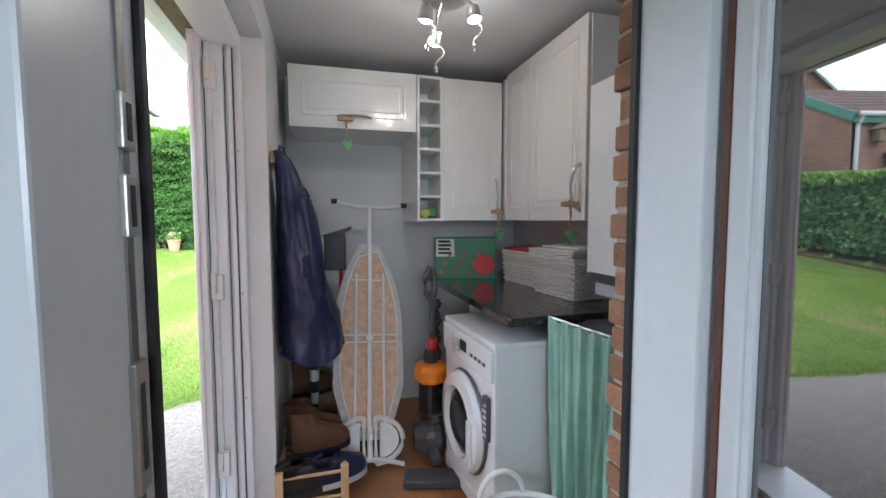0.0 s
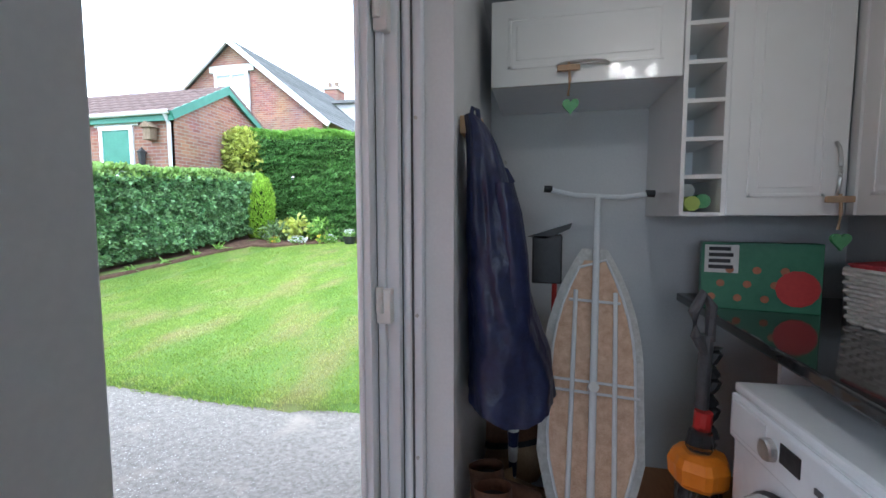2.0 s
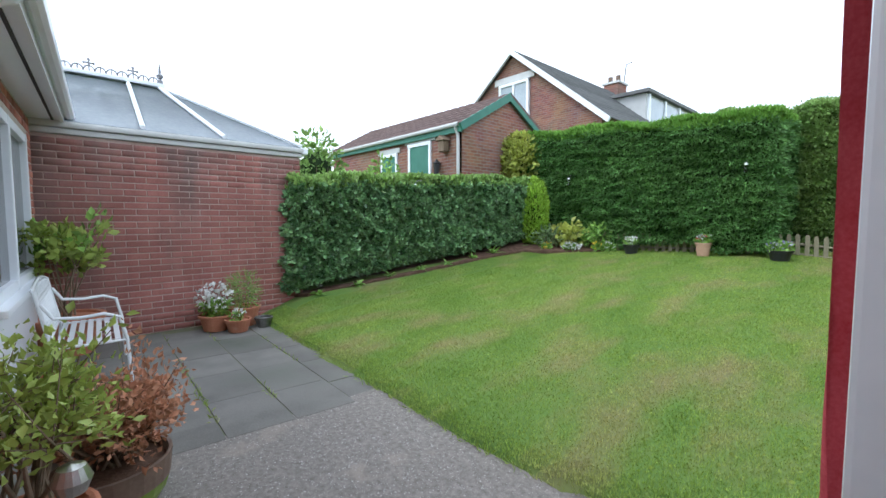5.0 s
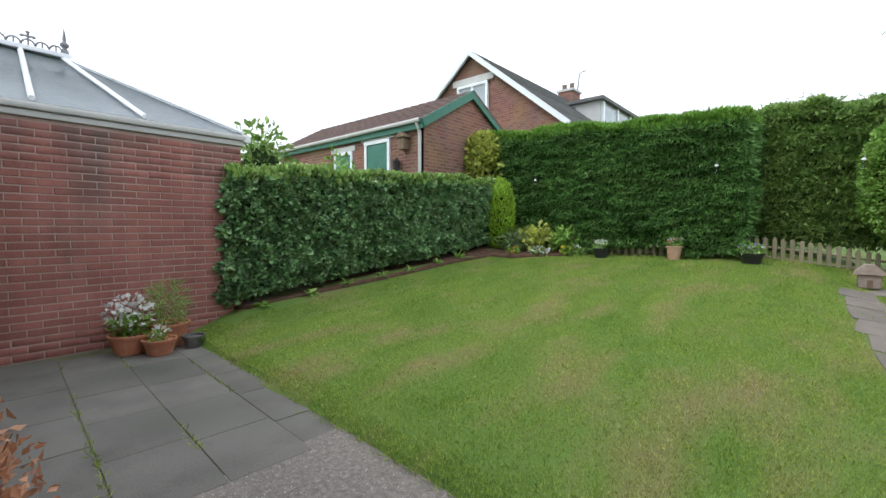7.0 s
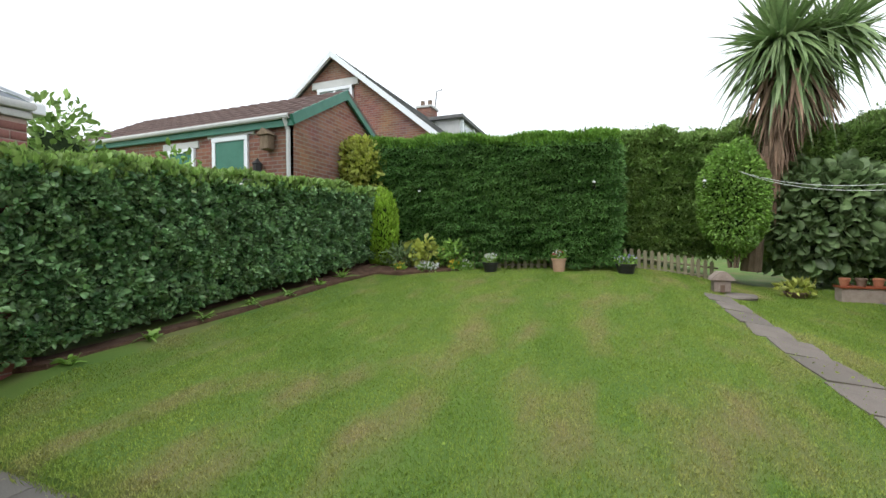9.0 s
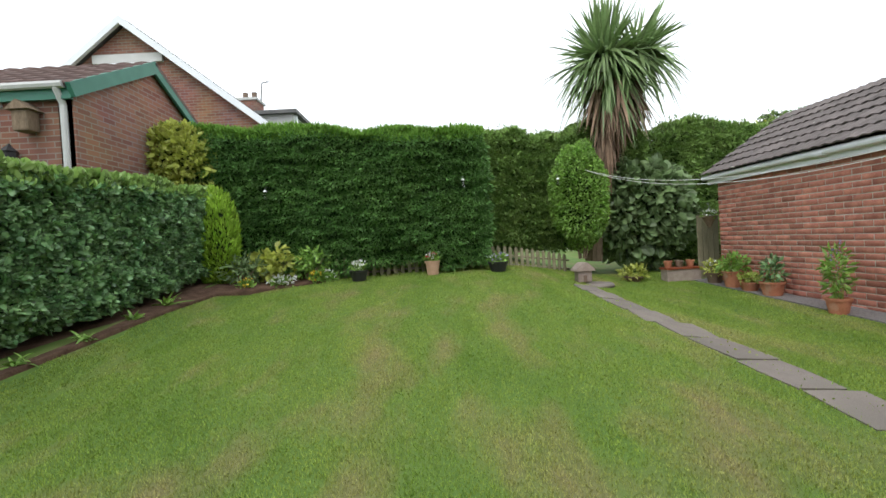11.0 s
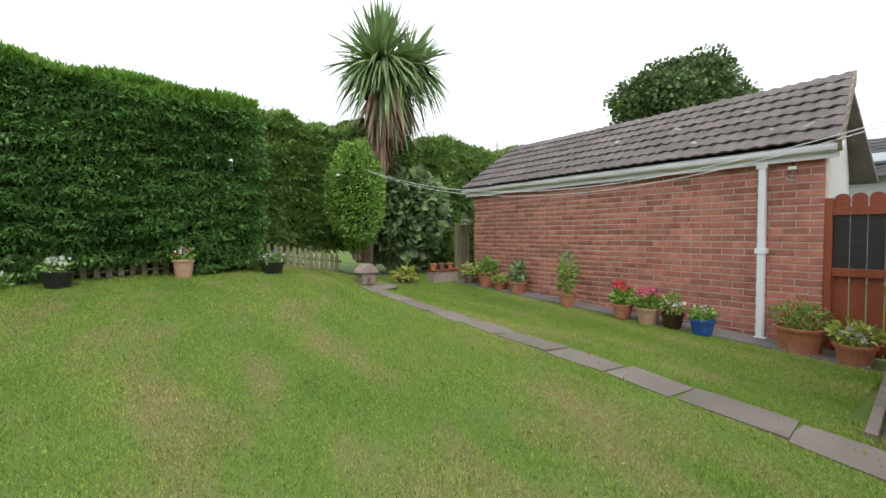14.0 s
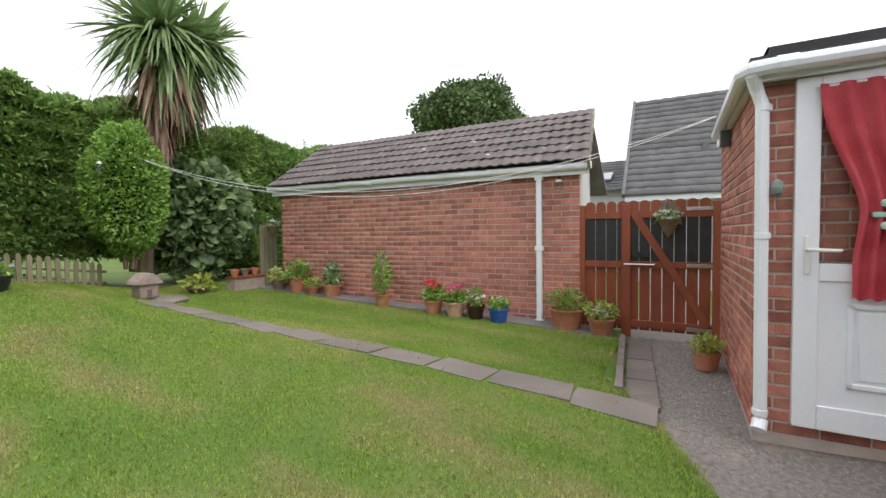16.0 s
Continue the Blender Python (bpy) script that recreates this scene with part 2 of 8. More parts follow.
M_LEAF_GOLD = surface("golden_leaf", (0.36, 0.42, 0.07), (0.55, 0.58, 0.15), 4, 0.5, 0.05, 30, island=0.3, through_light=0.3)
M_LEAF_RED = surface("bronze_maple_leaf", (0.42, 0.18, 0.10), (0.58, 0.32, 0.19), 5, 0.55, 0.05, 30, island=0.35, through_light=0.3)
M_COLUMN = surface("bright_conifer", (0.25, 0.43, 0.03), (0.42, 0.62, 0.08), 3, 0.6, 0.1, 40, island=0.35, through_light=0.25)
M_TREE = surface("tree_leaf", (0.06, 0.11, 0.035), (0.14, 0.20, 0.065), 1.0, 0.6, 0.1, 20, island=0.5, through_light=0.15)
M_CORD = surface("cordyline_leaf", (0.14, 0.235, 0.08), (0.28, 0.375, 0.16), 3, 0.42, 0.05, 30, island=0.35, through_light=0.15)
M_CORD_DEAD = surface("dead_cordyline_leaf", (0.20, 0.125, 0.08), (0.36, 0.245, 0.17), 6, 0.9, 0.1, 40, island=0.35)
M_FLOWER_W = surface("white_petals", (0.7, 0.7, 0.68), (0.8, 0.8, 0.78), 8, 0.7, 0.05, 30, island=0.12, through_light=0.2)
M_FLOWER_R = surface("red_petals", (0.6, 0.03, 0.05), (0.75, 0.09, 0.12), 8, 0.6, 0.05, 30, island=0.2, through_light=0.2)
M_FLOWER_P = surface("pink_petals", (0.65, 0.1, 0.22), (0.75, 0.2, 0.33), 8, 0.6, 0.05, 30, island=0.2, through_light=0.2)
M_FLOWER_Y = surface("yellow_petals", (0.7, 0.5, 0.03), (0.8, 0.62, 0.08), 8, 0.6, 0.05, 30, island=0.2, through_light=0.2)
M_FLOWER_V = surface("violet_petals", (0.25, 0.2, 0.5), (0.5, 0.45, 0.7), 8, 0.6, 0.05, 30, island=0.3, through_light=0.2)
M_LINO = surface("laminate_oak", (0.30, 0.125, 0.045), (0.42, 0.20, 0.08), 5, 0.35, 0.05, 60, stretch=(1, 0.2, 1), vary=0.12)
M_NAVY = surface("navy_nylon", (0.008, 0.012, 0.045), (0.018, 0.026, 0.085), 14, 0.38, 0.9, 34)
M_GREEN_CLOTH = surface("mint_gingham_cloth", (0.36, 0.64, 0.53), (0.55, 0.79, 0.69), 6, 0.85, 0.2, 140, through_light=0.15)
M_RED_CLOTH = surface("red_gingham_cloth", (0.45, 0.035, 0.05), (0.60, 0.10, 0.12), 7, 0.85, 0.2, 140, through_light=0.15)
M_PLASTIC_W = surface("white_plastic", (0.75, 0.75, 0.73), (0.8, 0.8, 0.78), 4, 0.4, 0.02, 50)
M_ORANGE = surface("orange_plastic", (0.75, 0.2, 0.01), (0.85, 0.27, 0.02), 4, 0.35, 0.02, 50)
M_GREY_PL = surface("grey_plastic", (0.05, 0.05, 0.052), (0.10, 0.10, 0.105), 6, 0.35, 0.05, 60)
M_LEATHER = surface("brown_leather", (0.075, 0.032, 0.017), (0.15, 0.07, 0.037), 10, 0.55, 0.3, 80)
M_PINE = surface("pine_wood", (0.50, 0.33, 0.17), (0.62, 0.44, 0.25), 6, 0.6, 0.15, 80, stretch=(1, 1, 0.3))
M_COVER = surface("patterned_ironing_cover", (0.48, 0.48, 0.46), (0.68, 0.68, 0.66), 25, 0.9, 0.2, 90)
M_MESH_OR = surface("orange_beige_mesh", (0.55, 0.34, 0.22), (0.78, 0.58, 0.42), 30, 0.7, 0.3, 220)
M_WICKER = surface("white_wicker", (0.62, 0.60, 0.56), (0.74, 0.72, 0.68), 12, 0.75, 0.3, 90, island=0.1)
M_BOX = surface("green_carton", (0.03, 0.16, 0.08), (0.05, 0.21, 0.11), 6, 0.45, 0.03, 40)
M_ROPE = surface("white_line", (0.7, 0.7, 0.68), (0.78, 0.78, 0.76), 30, 0.7, 0.1, 100)
M_DARKGLASS = surface("dark_window_glass", (0.03, 0.035, 0.04), (0.06, 0.07, 0.075), 2, 0.06, 0.0, 20, spec=0.8)
M_PALEGLASS = surface("pale_window_glass", (0.30, 0.35, 0.38), (0.42, 0.47, 0.5), 1.2, 0.08, 0.0, 20, spec=0.8)
M_RENDER = surface("pale_render", (0.5, 0.5, 0.49), (0.6, 0.6, 0.59), 3, 0.9, 0.2, 60)
M_BULB = glow_mat("lit_bulb", (1.0, 0.90, 0.76), 10.0)
M_HEART = surface("green_glass", (0.10, 0.30, 0.12), (0.18, 0.42, 0.2), 12, 0.2, 0.05, 40)
M_TAN = surface("tan_ribbon", (0.33, 0.22, 0.13), (0.45, 0.31, 0.19), 12, 0.8, 0.1, 80)
M_RED = surface("red_plastic", (0.45, 0.02, 0.02), (0.55, 0.04, 0.03), 5, 0.4, 0.05, 60)
M_BLUE = surface("blue_badge", (0.01, 0.03, 0.35), (0.02, 0.05, 0.45), 5, 0.4, 0.02, 60)
M_PAPER = surface("white_paper", (0.66, 0.65, 0.62), (0.75, 0.74, 0.71), 6, 0.85, 0.1, 60)
M_GRAVEL = surface("dark_gravel", (0.13, 0.12, 0.12), (0.26, 0.24, 0.235), 40, 0.95, 0.9, 150)
M_POLY = surface("polycarbonate_sheet", (0.36, 0.40, 0.44), (0.46, 0.50, 0.54), 1.5, 0.2, 0.02, 20, c3=(0.34, 0.38, 0.40), c3_scale=1.2, c3_at=(0.55, 0.8))


# ---- building tools ----
def thing(name, at=(0, 0, 0), label="", category="", group="", kind="", turn=0.0):
    ob = new(name)
    ob.empty_display_size = 0.1
    ob.matrix_basis = pose(*at, 0, 0, turn)
    return tagged(ob, label, category, group, kind)


def finish(ob, mat, parent, label=""):
    ob.data.materials.append(mat)
    if parent:
        ob.parent = parent
    if label:
        ob["label"] = label
    return ob


def part(name, bm, mat, parent=None, label="", smooth=False):
    me = bpy.data.meshes.new(name)
    bmesh.ops.recalc_face_normals(bm, faces=bm.faces)
    if smooth:
        for f in bm.faces:
            f.smooth = True
    bm.to_mesh(me)
    bm.free()
    return finish(new(name, me), mat, parent, label)


def mesh_np(name, verts, faces, mat, parent=None, label="", smooth=False):
    me = bpy.data.meshes.new(name)
    faces = np.asarray(faces, dtype=np.int32)
    verts = np.asarray(verts, dtype=np.float32)
    n, k = faces.shape
    me.vertices.add(len(verts))
    me.vertices.foreach_set("co", verts.ravel())
    me.loops.add(n * k)
    me.loops.foreach_set("vertex_index", faces.ravel())
    me.polygons.add(n)
    me.polygons.foreach_set("loop_start", np.arange(0, n * k, k, dtype=np.int32))
    if smooth:
        me.polygons.foreach_set("use_smooth", np.ones(n, dtype=bool))
    me.update(calc_edges=True)
    return finish(new(name, me), mat, parent, label)


def box(bm, x0, x1, y0, y1, z0, z1, bevel=0.0, m=None):
    r = bmesh.ops.create_cube(bm, size=1.0)
    for v in r["verts"]:
        v.co = Vector(((x0 + x1) / 2 + v.co.x * (x1 - x0), (y0 + y1) / 2 + v.co.y * (y1 - y0), (z0 + z1) / 2 + v.co.z * (z1 - z0)))
    vs = r["verts"]
    if bevel:
        edges = list({e for v in vs for e in v.link_edges})
        out = bmesh.ops.bevel(bm, geom=edges, offset=bevel, segments=2, affect="EDGES", profile=0.6)
        vs = list({v for f in out["faces"] for v in f.verts} | {v for v in vs if v.is_valid})
    if m is not None:
        bmesh.ops.transform(bm, matrix=m, verts=[v for v in vs if v.is_valid])
    return bm


def boxed(x0, x1, y0, y1, z0, z1, bevel=0.0, m=None):
    return box(bmesh.new(), x0, x1, y0, y1, z0, z1, bevel, m)


def tube(bm, pts, r, seg=8, r_end=None, cap=True):
    """A round bar along points."""
    pts = [Vector(p) for p in pts]
    rings = []
    n = len(pts)
    for i, p in enumerate(pts):
        d = (pts[min(i + 1, n - 1)] - pts[max(i - 1, 0)])
        d = d.normalized() if d.length > 1e-9 else Vector((0, 0, 1))
        a = d.cross(Vector((0, 0, 1)))
        if a.length < 1e-3:
            a = d.cross(Vector((1, 0, 0)))
        a.normalize()
        b = d.cross(a)
        rr = r if r_end is None else r + (r_end - r) * i / max(n - 1, 1)
        rings.append([bm.verts.new(p + a * math.cos(t) * rr + b * math.sin(t) * rr) for t in [2 * math.pi * k / seg for k in range(seg)]])
    for i in range(n - 1):
        for k in range(seg):
            bm.faces.new((rings[i][k], rings[i][(k + 1) % seg], rings[i + 1][(k + 1) % seg], rings[i + 1][k]))
    if cap:
        bm.faces.new(rings[0])
        bm.faces.new(rings[-1][::-1])
    return bm


def tubed(pts, r, seg=8, r_end=None):
    return tube(bmesh.new(), pts, r, seg, r_end)


def lathe(bm, profile, seg=20, at=(0, 0, 0), m=None, wobble=0.0):
    """A turned shape from (radius, height) pairs about z."""
    rings = []
    for r, z in profile:
        ring = []
        for k in range(seg):
            t = 2 * math.pi * k / seg
            q = r * (1 + wobble * math.sin(7 * t + 3 * z))
            co = Vector((q * math.cos(t), q * math.sin(t), z))
            co = m @ co if m is not None else co
            ring.append(bm.verts.new(co + Vector(at)))
        rings.append(ring)
    for i in range(len(rings) - 1):
        for k in range(seg):
            bm.faces.new((rings[i][k], rings[i][(k + 1) % seg], rings[i + 1][(k + 1) % seg], rings[i + 1][k]))
    if profile[0][0] > 1e-6:
        bm.faces.new(rings[0])
    if profile[-1][0] > 1e-6:
        bm.faces.new(rings[-1])
    return bm


def lathed(profile, seg=20, at=(0, 0, 0), m=None, wobble=0.0):
    return lathe(bmesh.new(), profile, seg, at, m, wobble)


def extruded(outline, z0, z1, m=None):
    """A flat outline in x, y raised from z0 to z1."""
    bm = bmesh.new()
    lo = [bm.verts.new((x, y, z0)) for x, y in outline]
    hi = [bm.verts.new((x, y, z1)) for x, y in outline]
    bm.faces.new(hi)
    bm.faces.new(lo[::-1])
    n = len(outline)
    for i in range(n):
        bm.faces.new((lo[i], lo[(i + 1) % n], hi[(i + 1) % n], hi[i]))
    if m is not None:
        bmesh.ops.transform(bm, matrix=m, verts=bm.verts)
    return bm


rng = np.random.default_rng(7)


def unit(a):
    return a / np.maximum(np.linalg.norm(a, axis=1, keepdims=True), 1e-9)


def leaves(name, pts, dirs, length, width, mat, parent, label="", fold=0.25, spread=0.5, vary=0.35, droop=0.0, oval=False):
    """One mesh of many small folded leaves at pts, growing along dirs; oval ones have a rounder outline."""
    n = len(pts)
    d = unit(dirs + rng.normal(0, spread, (n, 3)) + np.array([0, 0, -droop]))
    side = unit(np.cross(d, rng.normal(0, 1, (n, 3))))
    up = np.cross(side, d)
    s = (1 + rng.uniform(-vary, vary, n))[:, None]
    L, W = length * s, width * s
    base = pts
    a = pts + d * L * 0.45 + side * W * 0.5 + up * W * fold
    tip = pts + d * L
    b = pts + d * L * 0.45 - side * W * 0.5 + up * W * fold
    if oval:
        mid_up = up * W * fold
        ring_ = [base] + [pts + d * L * u + side * W * 0.5 * q + mid_up * abs(q) for u, q in ((0.25, 0.82), (0.58, 1.0), (0.85, 0.6))] + [tip] + [pts + d * L * u + side * W * 0.5 * q + mid_up * abs(q) for u, q in ((0.85, -0.6), (0.58, -1.0), (0.25, -0.82))]
        v = np.stack(ring_, 1).reshape(-1, 3)
        i = np.arange(n)[:, None] * 8
        f = np.concatenate([i + [0, 1, 2], i + [0, 2, 3], i + [0, 3, 4], i + [0, 4, 5], i + [0, 5, 6], i + [0, 6, 7]], 0)
        return mesh_np(name, v, f, mat, parent, label)
    v = np.stack([base, a, tip, b], 1).reshape(-1, 3)
    i = np.arange(n)[:, None] * 4
    f = np.concatenate([i + [0, 1, 2], i + [0, 2, 3]], 0)
    return mesh_np(name, v, f, mat, parent, label)


def ball_points(n, centre, radii, shell=0.35):
    """Random points in the outer shell of an ellipsoid, and their outward directions."""
    d = unit(rng.normal(0, 1, (n, 3)))
    r = (1 - shell * rng.random(n) ** 1.5)[:, None]
    return np.array(centre) + d * r * np.array(radii), d


def path_dip(x, y):
    """The concrete falls a little towards a low spot in front of the porch door."""
    return -0.10 * math.exp(-((x + 1.3) / 0.95) ** 2 - ((y - 3.1) / 0.95) ** 2)


def ground_z(x, y):
    """The lawn rises gently from the path towards the far fence, less along the garage."""
    t = min(max((x + 2.2) / 2.8, 0), 1)
    k = 0.1 + (0.042 - 0.1) * t * t * (3 - 2 * t)
    a = y - 3.4
    rise = k * (math.sqrt(a * a + 0.09) + a) / 2
    cap = k * 9.0
    rise = rise if rise < cap else cap
    bank = 0.16 * min(max((-5.9 - x) / 0.6, 0), 1) * min(max((y - 3.7) / 0.6, 0), 1)
    return rise + bank + path_dip(x, y)


LAWN_EDGE = [(-6.75, 3.58), (-5.6, 3.49), (-4.24, 3.42), (-3.45, 3.36), (-2.9, 3.33), (-2.37, 3.32), (-1.9, 3.38), (-1.4, 3.51), (-1.0, 3.64), (-0.64, 3.81), (-0.42, 3.98), (0.0, 4.12), (1.75, 4.26), (2.6, 4.3)]


def lawn_edge(x):
    for (xa, ya), (xb, yb) in zip(LAWN_EDGE, LAWN_EDGE[1:]):
        if xa <= x <= xb:
            return ya + (yb - ya) * (x - xa) / (xb - xa)
    return LAWN_EDGE[0][1] if x < LAWN_EDGE[0][0] else LAWN_EDGE[-1][1]


# ---- ground: one sheet to the horizon, lawn in the garden ----
def axis_lines(lo, hi, step, far):
    inner = list(np.arange(lo, hi + 1e-6, step))
    return [lo - f for f in reversed(far)] + inner + [hi + f for f in far]


far_steps = [0.5, 1.5, 4, 10, 25, 60, 140, 320]
gx, gy = axis_lines(-8.0, 3.0, 0.125, far_steps), axis_lines(-1.0, 13.0, 0.125, far_steps)
gv = []
for y in gy:
    for x in gx:
        z = ground_z(x, y)
        e = y - lawn_edge(x)
        z += -0.09 if e < -0.06 else 0.004 * noise.noise((x * 2.5, y * 2.5, 0)) + 0.03 * min(max(e / 0.15, 0), 1)
        if -0.5 < x < 2.7 and y < 4.0:
            z = -0.12
        gv.append((x, y, z))
nx = len(gx)
gf = [(j * nx + i, j * nx + i + 1, (j + 1) * nx + i + 1, (j + 1) * nx + i) for j in range(len(gy) - 1) for i in range(nx - 1)]
ground = mesh_np("ground", gv, gf, M_LAWN, None, smooth=True)
tagged(ground, "patchy mown lawn rising gently to a far hedge", "ground", kind="structure")

# concrete path round the porch
path_outline = [(-3.45, 0.85), (-0.44, 0.85), (-0.44, 3.22), (6.9, 3.22), (6.9, 4.3), (1.75, 4.24), (0.0, 4.1), (-0.42, 3.96), (-0.64, 3.79), (-1.0, 3.62), (-1.4, 3.49), (-1.9, 3.36), (-2.37, 3.30), (-2.9, 3.31), (-3.45, 3.34)]
bm = extruded(path_outline, -0.2, 0.0)
for k in range(1, 15):
    for co, no in (((-3.45 + 0.25 * k, 0, 0), (1, 0, 0)), ((0, 0.85 + 0.22 * k, 0), (0, 1, 0))):
        bmesh.ops.bisect_plane(bm, geom=bm.verts[:] + bm.edges[:] + bm.faces[:], plane_co=co, plane_no=no)
for v in bm.verts:
    if v.co.z > -0.1:
        v.co.z += path_dip(v.co.x, v.co.y)
tagged(part("pavement", bm, M_CONCRETE), "grey weathered concrete path with exposed stones", "path", kind="structure")
n = 34000
px = np.stack([rng.uniform(-3.45, 1.9, n), rng.uniform(1.1, 4.0, n)], 1)
keep = [i for i in range(n) if px[i, 1] < lawn_edge(px[i, 0]) - 0.05 and not (px[i, 0] > -0.55 and px[i, 1] < 3.3)]
px = px[keep]
c = np.array([(x, y, path_dip(x, y) - 0.001) for x, y in px])
r = (0.0015 + 0.0055 * rng.random(len(px)) ** 2.2)[:, None]
ang = rng.uniform(0, 6.28, len(px))
ring = [c + np.stack([np.cos(ang + k * 1.2566), np.sin(ang + k * 1.2566), np.zeros(len(px))], 1) * r * rng.uniform(0.6, 1.2, len(px))[:, None] for k in range(5)]
v = np.stack(ring + [c + np.array([0, 0, 0.004])], 1).reshape(-1, 3)
i = np.arange(len(px))[:, None] * 6
f = np.concatenate([i + [k, (k + 1) % 5, 5] for k in range(5)], 0)
tagged(mesh_np("stone_chips", v, f, M_CHIP), "pale stone chips showing in the worn concrete", "chippings", kind="stuff")

# joints under the patio slabs
tagged(part("patio_bed", extruded([(-6.75, 1.05), (-3.46, 1.05), (-3.46, 3.4), (-4.24, 3.52), (-5.6, 3.58), (-6.75, 3.64)], -0.2, -0.005), M_MOSS), "mossy joints between the patio slabs", "patio", kind="structure")

# ---- house: kitchen wall, porch walls, floor, ceiling ----
def wall(name, boxes, label, mat=None):
    bm = bmesh.new()
    for b in boxes:
        box(bm, *b)
    return tagged(part(name, bm, mat or M_WALL), label, "wall", kind="structure")


FL = 0.0
wall_south = wall("wall_south", [(-3.62, -0.58, 0.50, 0.62, -0.2, 2.5), (-0.58, -0.44, 0.50, 0.93, -0.2, 2.5), (0.80, 1.46, 0.62, 0.93, -0.2, 2.5), (-0.44, 0.80, 0.62, 0.93, 2.14, 2.5)], "plastered house wall between kitchen and porch")
wall_north = wall("wall_north", [(-0.27, 1.44, 3.08, 3.18, -0.2, 2.342)], "white painted back wall of the porch")
wall_east = wall("wall_east", [(1.44, 1.60, 0.93, 3.18, -0.2, 2.342)], "white painted side wall of the porch")
wall_west = wall("wall_west", [(-0.42, -0.27, 2.02, 3.18, -0.2, 2.342), (-0.42, -0.27, 0.93, 2.02, 2.16, 2.342), (-0.42, -0.392, 0.93, 0.957, -0.2, 2.16)], "white painted porch wall with the garden doorway")
tagged(part("ceiling", boxed(-0.42, 1.60, 0.935, 3.2, 2.342, 2.36), M_CEIL), "plain white painted porch ceiling", "ceiling", kind="structure")
tagged(part("floor", boxed(-0.42, 1.46, -2.4, 3.1, -0.15, FL - 0.012), M_LINO), "orange oak laminate floor", "floor", kind="structure")
tagged(part("threshold_sill", boxed(-0.56, -0.27, 0.97, 2.02, -0.1, FL + 0.03, 0.006), M_UPVC), "white threshold of the garden door", "sill", kind="structure")

# unseen kitchen behind the camera, plain, with an assumed window opening
wall("wall_kitchen", [(-3.62, -0.9, -2.6, -2.4, -0.2, 2.5), (0.2, 1.6, -2.6, -2.4, -0.2, 2.5), (-0.9, 0.2, -2.6, -2.4, -0.2, 1.2), (-0.9, 0.2, -2.6, -2.4, 1.95, 2.5), (-3.62, -3.45, -2.4, 0.62, -0.2, 2.5), (1.46, 1.62, -2.4, 0.62, -0.2, 2.5)], "plain kitchen walls")
tagged(part("ceiling_kitchen", boxed(-3.62, 1.62, -2.6, 0.93, 2.5, 2.6), M_CEIL), "plain kitchen ceiling", "ceiling", kind="structure")
tagged(part("floor_kitchen", boxed(-3.62, -0.42, -2.6, 0.7, -0.15, FL - 0.01), M_STEP), "kitchen floor", "floor", kind="structure")

# fill lamp added in the assumed opening to brighten jambs and porch
kfill = bpy.data.lights.new("kitchen_fill", "AREA")
kfill.shape, kfill.size, kfill.size_y, kfill.energy, kfill.color = "RECTANGLE", 1.1, 0.75, KITCHEN_FILL_W, (0.86, 0.93, 1.0)
new("kitchen_fill", kfill).matrix_basis = look((-0.35, -2.42, 1.57), (-0.35, 2.0, 1.2))

# main house wall beyond the kitchen, with a window facing the garden
wall("wall_house_rear", [(-6.9, -6.35, 0.62, 1.04, -0.2, 2.44), (-6.35, -4.3, 0.62, 1.04, 2.18, 2.44), (-6.35, -4.3, 0.62, 1.04, -0.2, 0.82), (-4.3, -3.62, 0.62, 1.04, -0.2, 2.44), (-3.62, -0.56, 0.93, 1.04, -0.2, 2.44)],
     "brown brick rear wall of the house", M_MORTAR)
wall("wall_house_inner", [(-6.9, -3.62, -2.6, -2.4, -0.2, 2.5), (-6.9, -6.75, -2.4, 0.62, -0.2, 2.5)], "plain inner walls behind the window")
tagged(part("ceiling_house", boxed(-6.9, -3.62, -2.6, 1.04, 2.5, 2.6), M_CEIL), "plain ceiling behind the window", "ceiling", kind="structure")
tagged(part("floor_house", boxed(-6.9, -3.62, -2.6, 0.7, -0.15, FL), M_PINE), "floor behind the window", "floor", kind="structure")

win = thing("window_1", (0, 0, 0), "white plastic house window above a white panel", "window", kind="structure")
for x0, x1 in ((-6.35, -6.28), (-5.36, -5.29), (-4.37, -4.3)):
    part("window_frame", boxed(x0, x1, 0.96, 1.06, 0.82, 2.18, 0.008), M_UPVC, win)
for z0, z1 in ((0.82, 0.9), (2.1, 2.18)):
    part("window_frame", boxed(-6.35, -4.3, 0.965, 1.055, z0, z1, 0.008), M_UPVC, win)
for x0, x1 in ((-6.28, -5.36), (-5.29, -4.37)):
    part("pane", boxed(x0, x1, 0.99, 1.01, 0.9, 2.1), M_DARKGLASS, win)
part("window_sill", boxed(-6.4, -4.25, 1.0, 1.12, 0.77, 0.82, 0.008), M_UPVC, win)
part("panel", boxed(-6.35, -4.3, 1.0, 1.055, 0.05, 0.77, 0.004), M_UPVC, win)

eave = thing("eaves", (0, 0, 0), "white plastic soffit, fascia and gutter", "eaves", kind="structure")
part("soffit", boxed(-6.9, -2.4, 1.04, 1.31, 2.42, 2.45), M_UPVC, eave)
part("fascia", boxed(-6.9, -2.4, 1.29, 1.32, 2.40, 2.56), M_UPVC, eave)
part("soffit_vent", boxed(-6.9, -2.4, 1.22, 1.24, 2.412, 2.424), M_BLACK, eave)
gut = bmesh.new()
tube(gut, [(-6.9, 1.36, 2.50), (-2.4, 1.36, 2.50)], 0.05, 10)
part("gutter", gut, M_UPVC, eave)
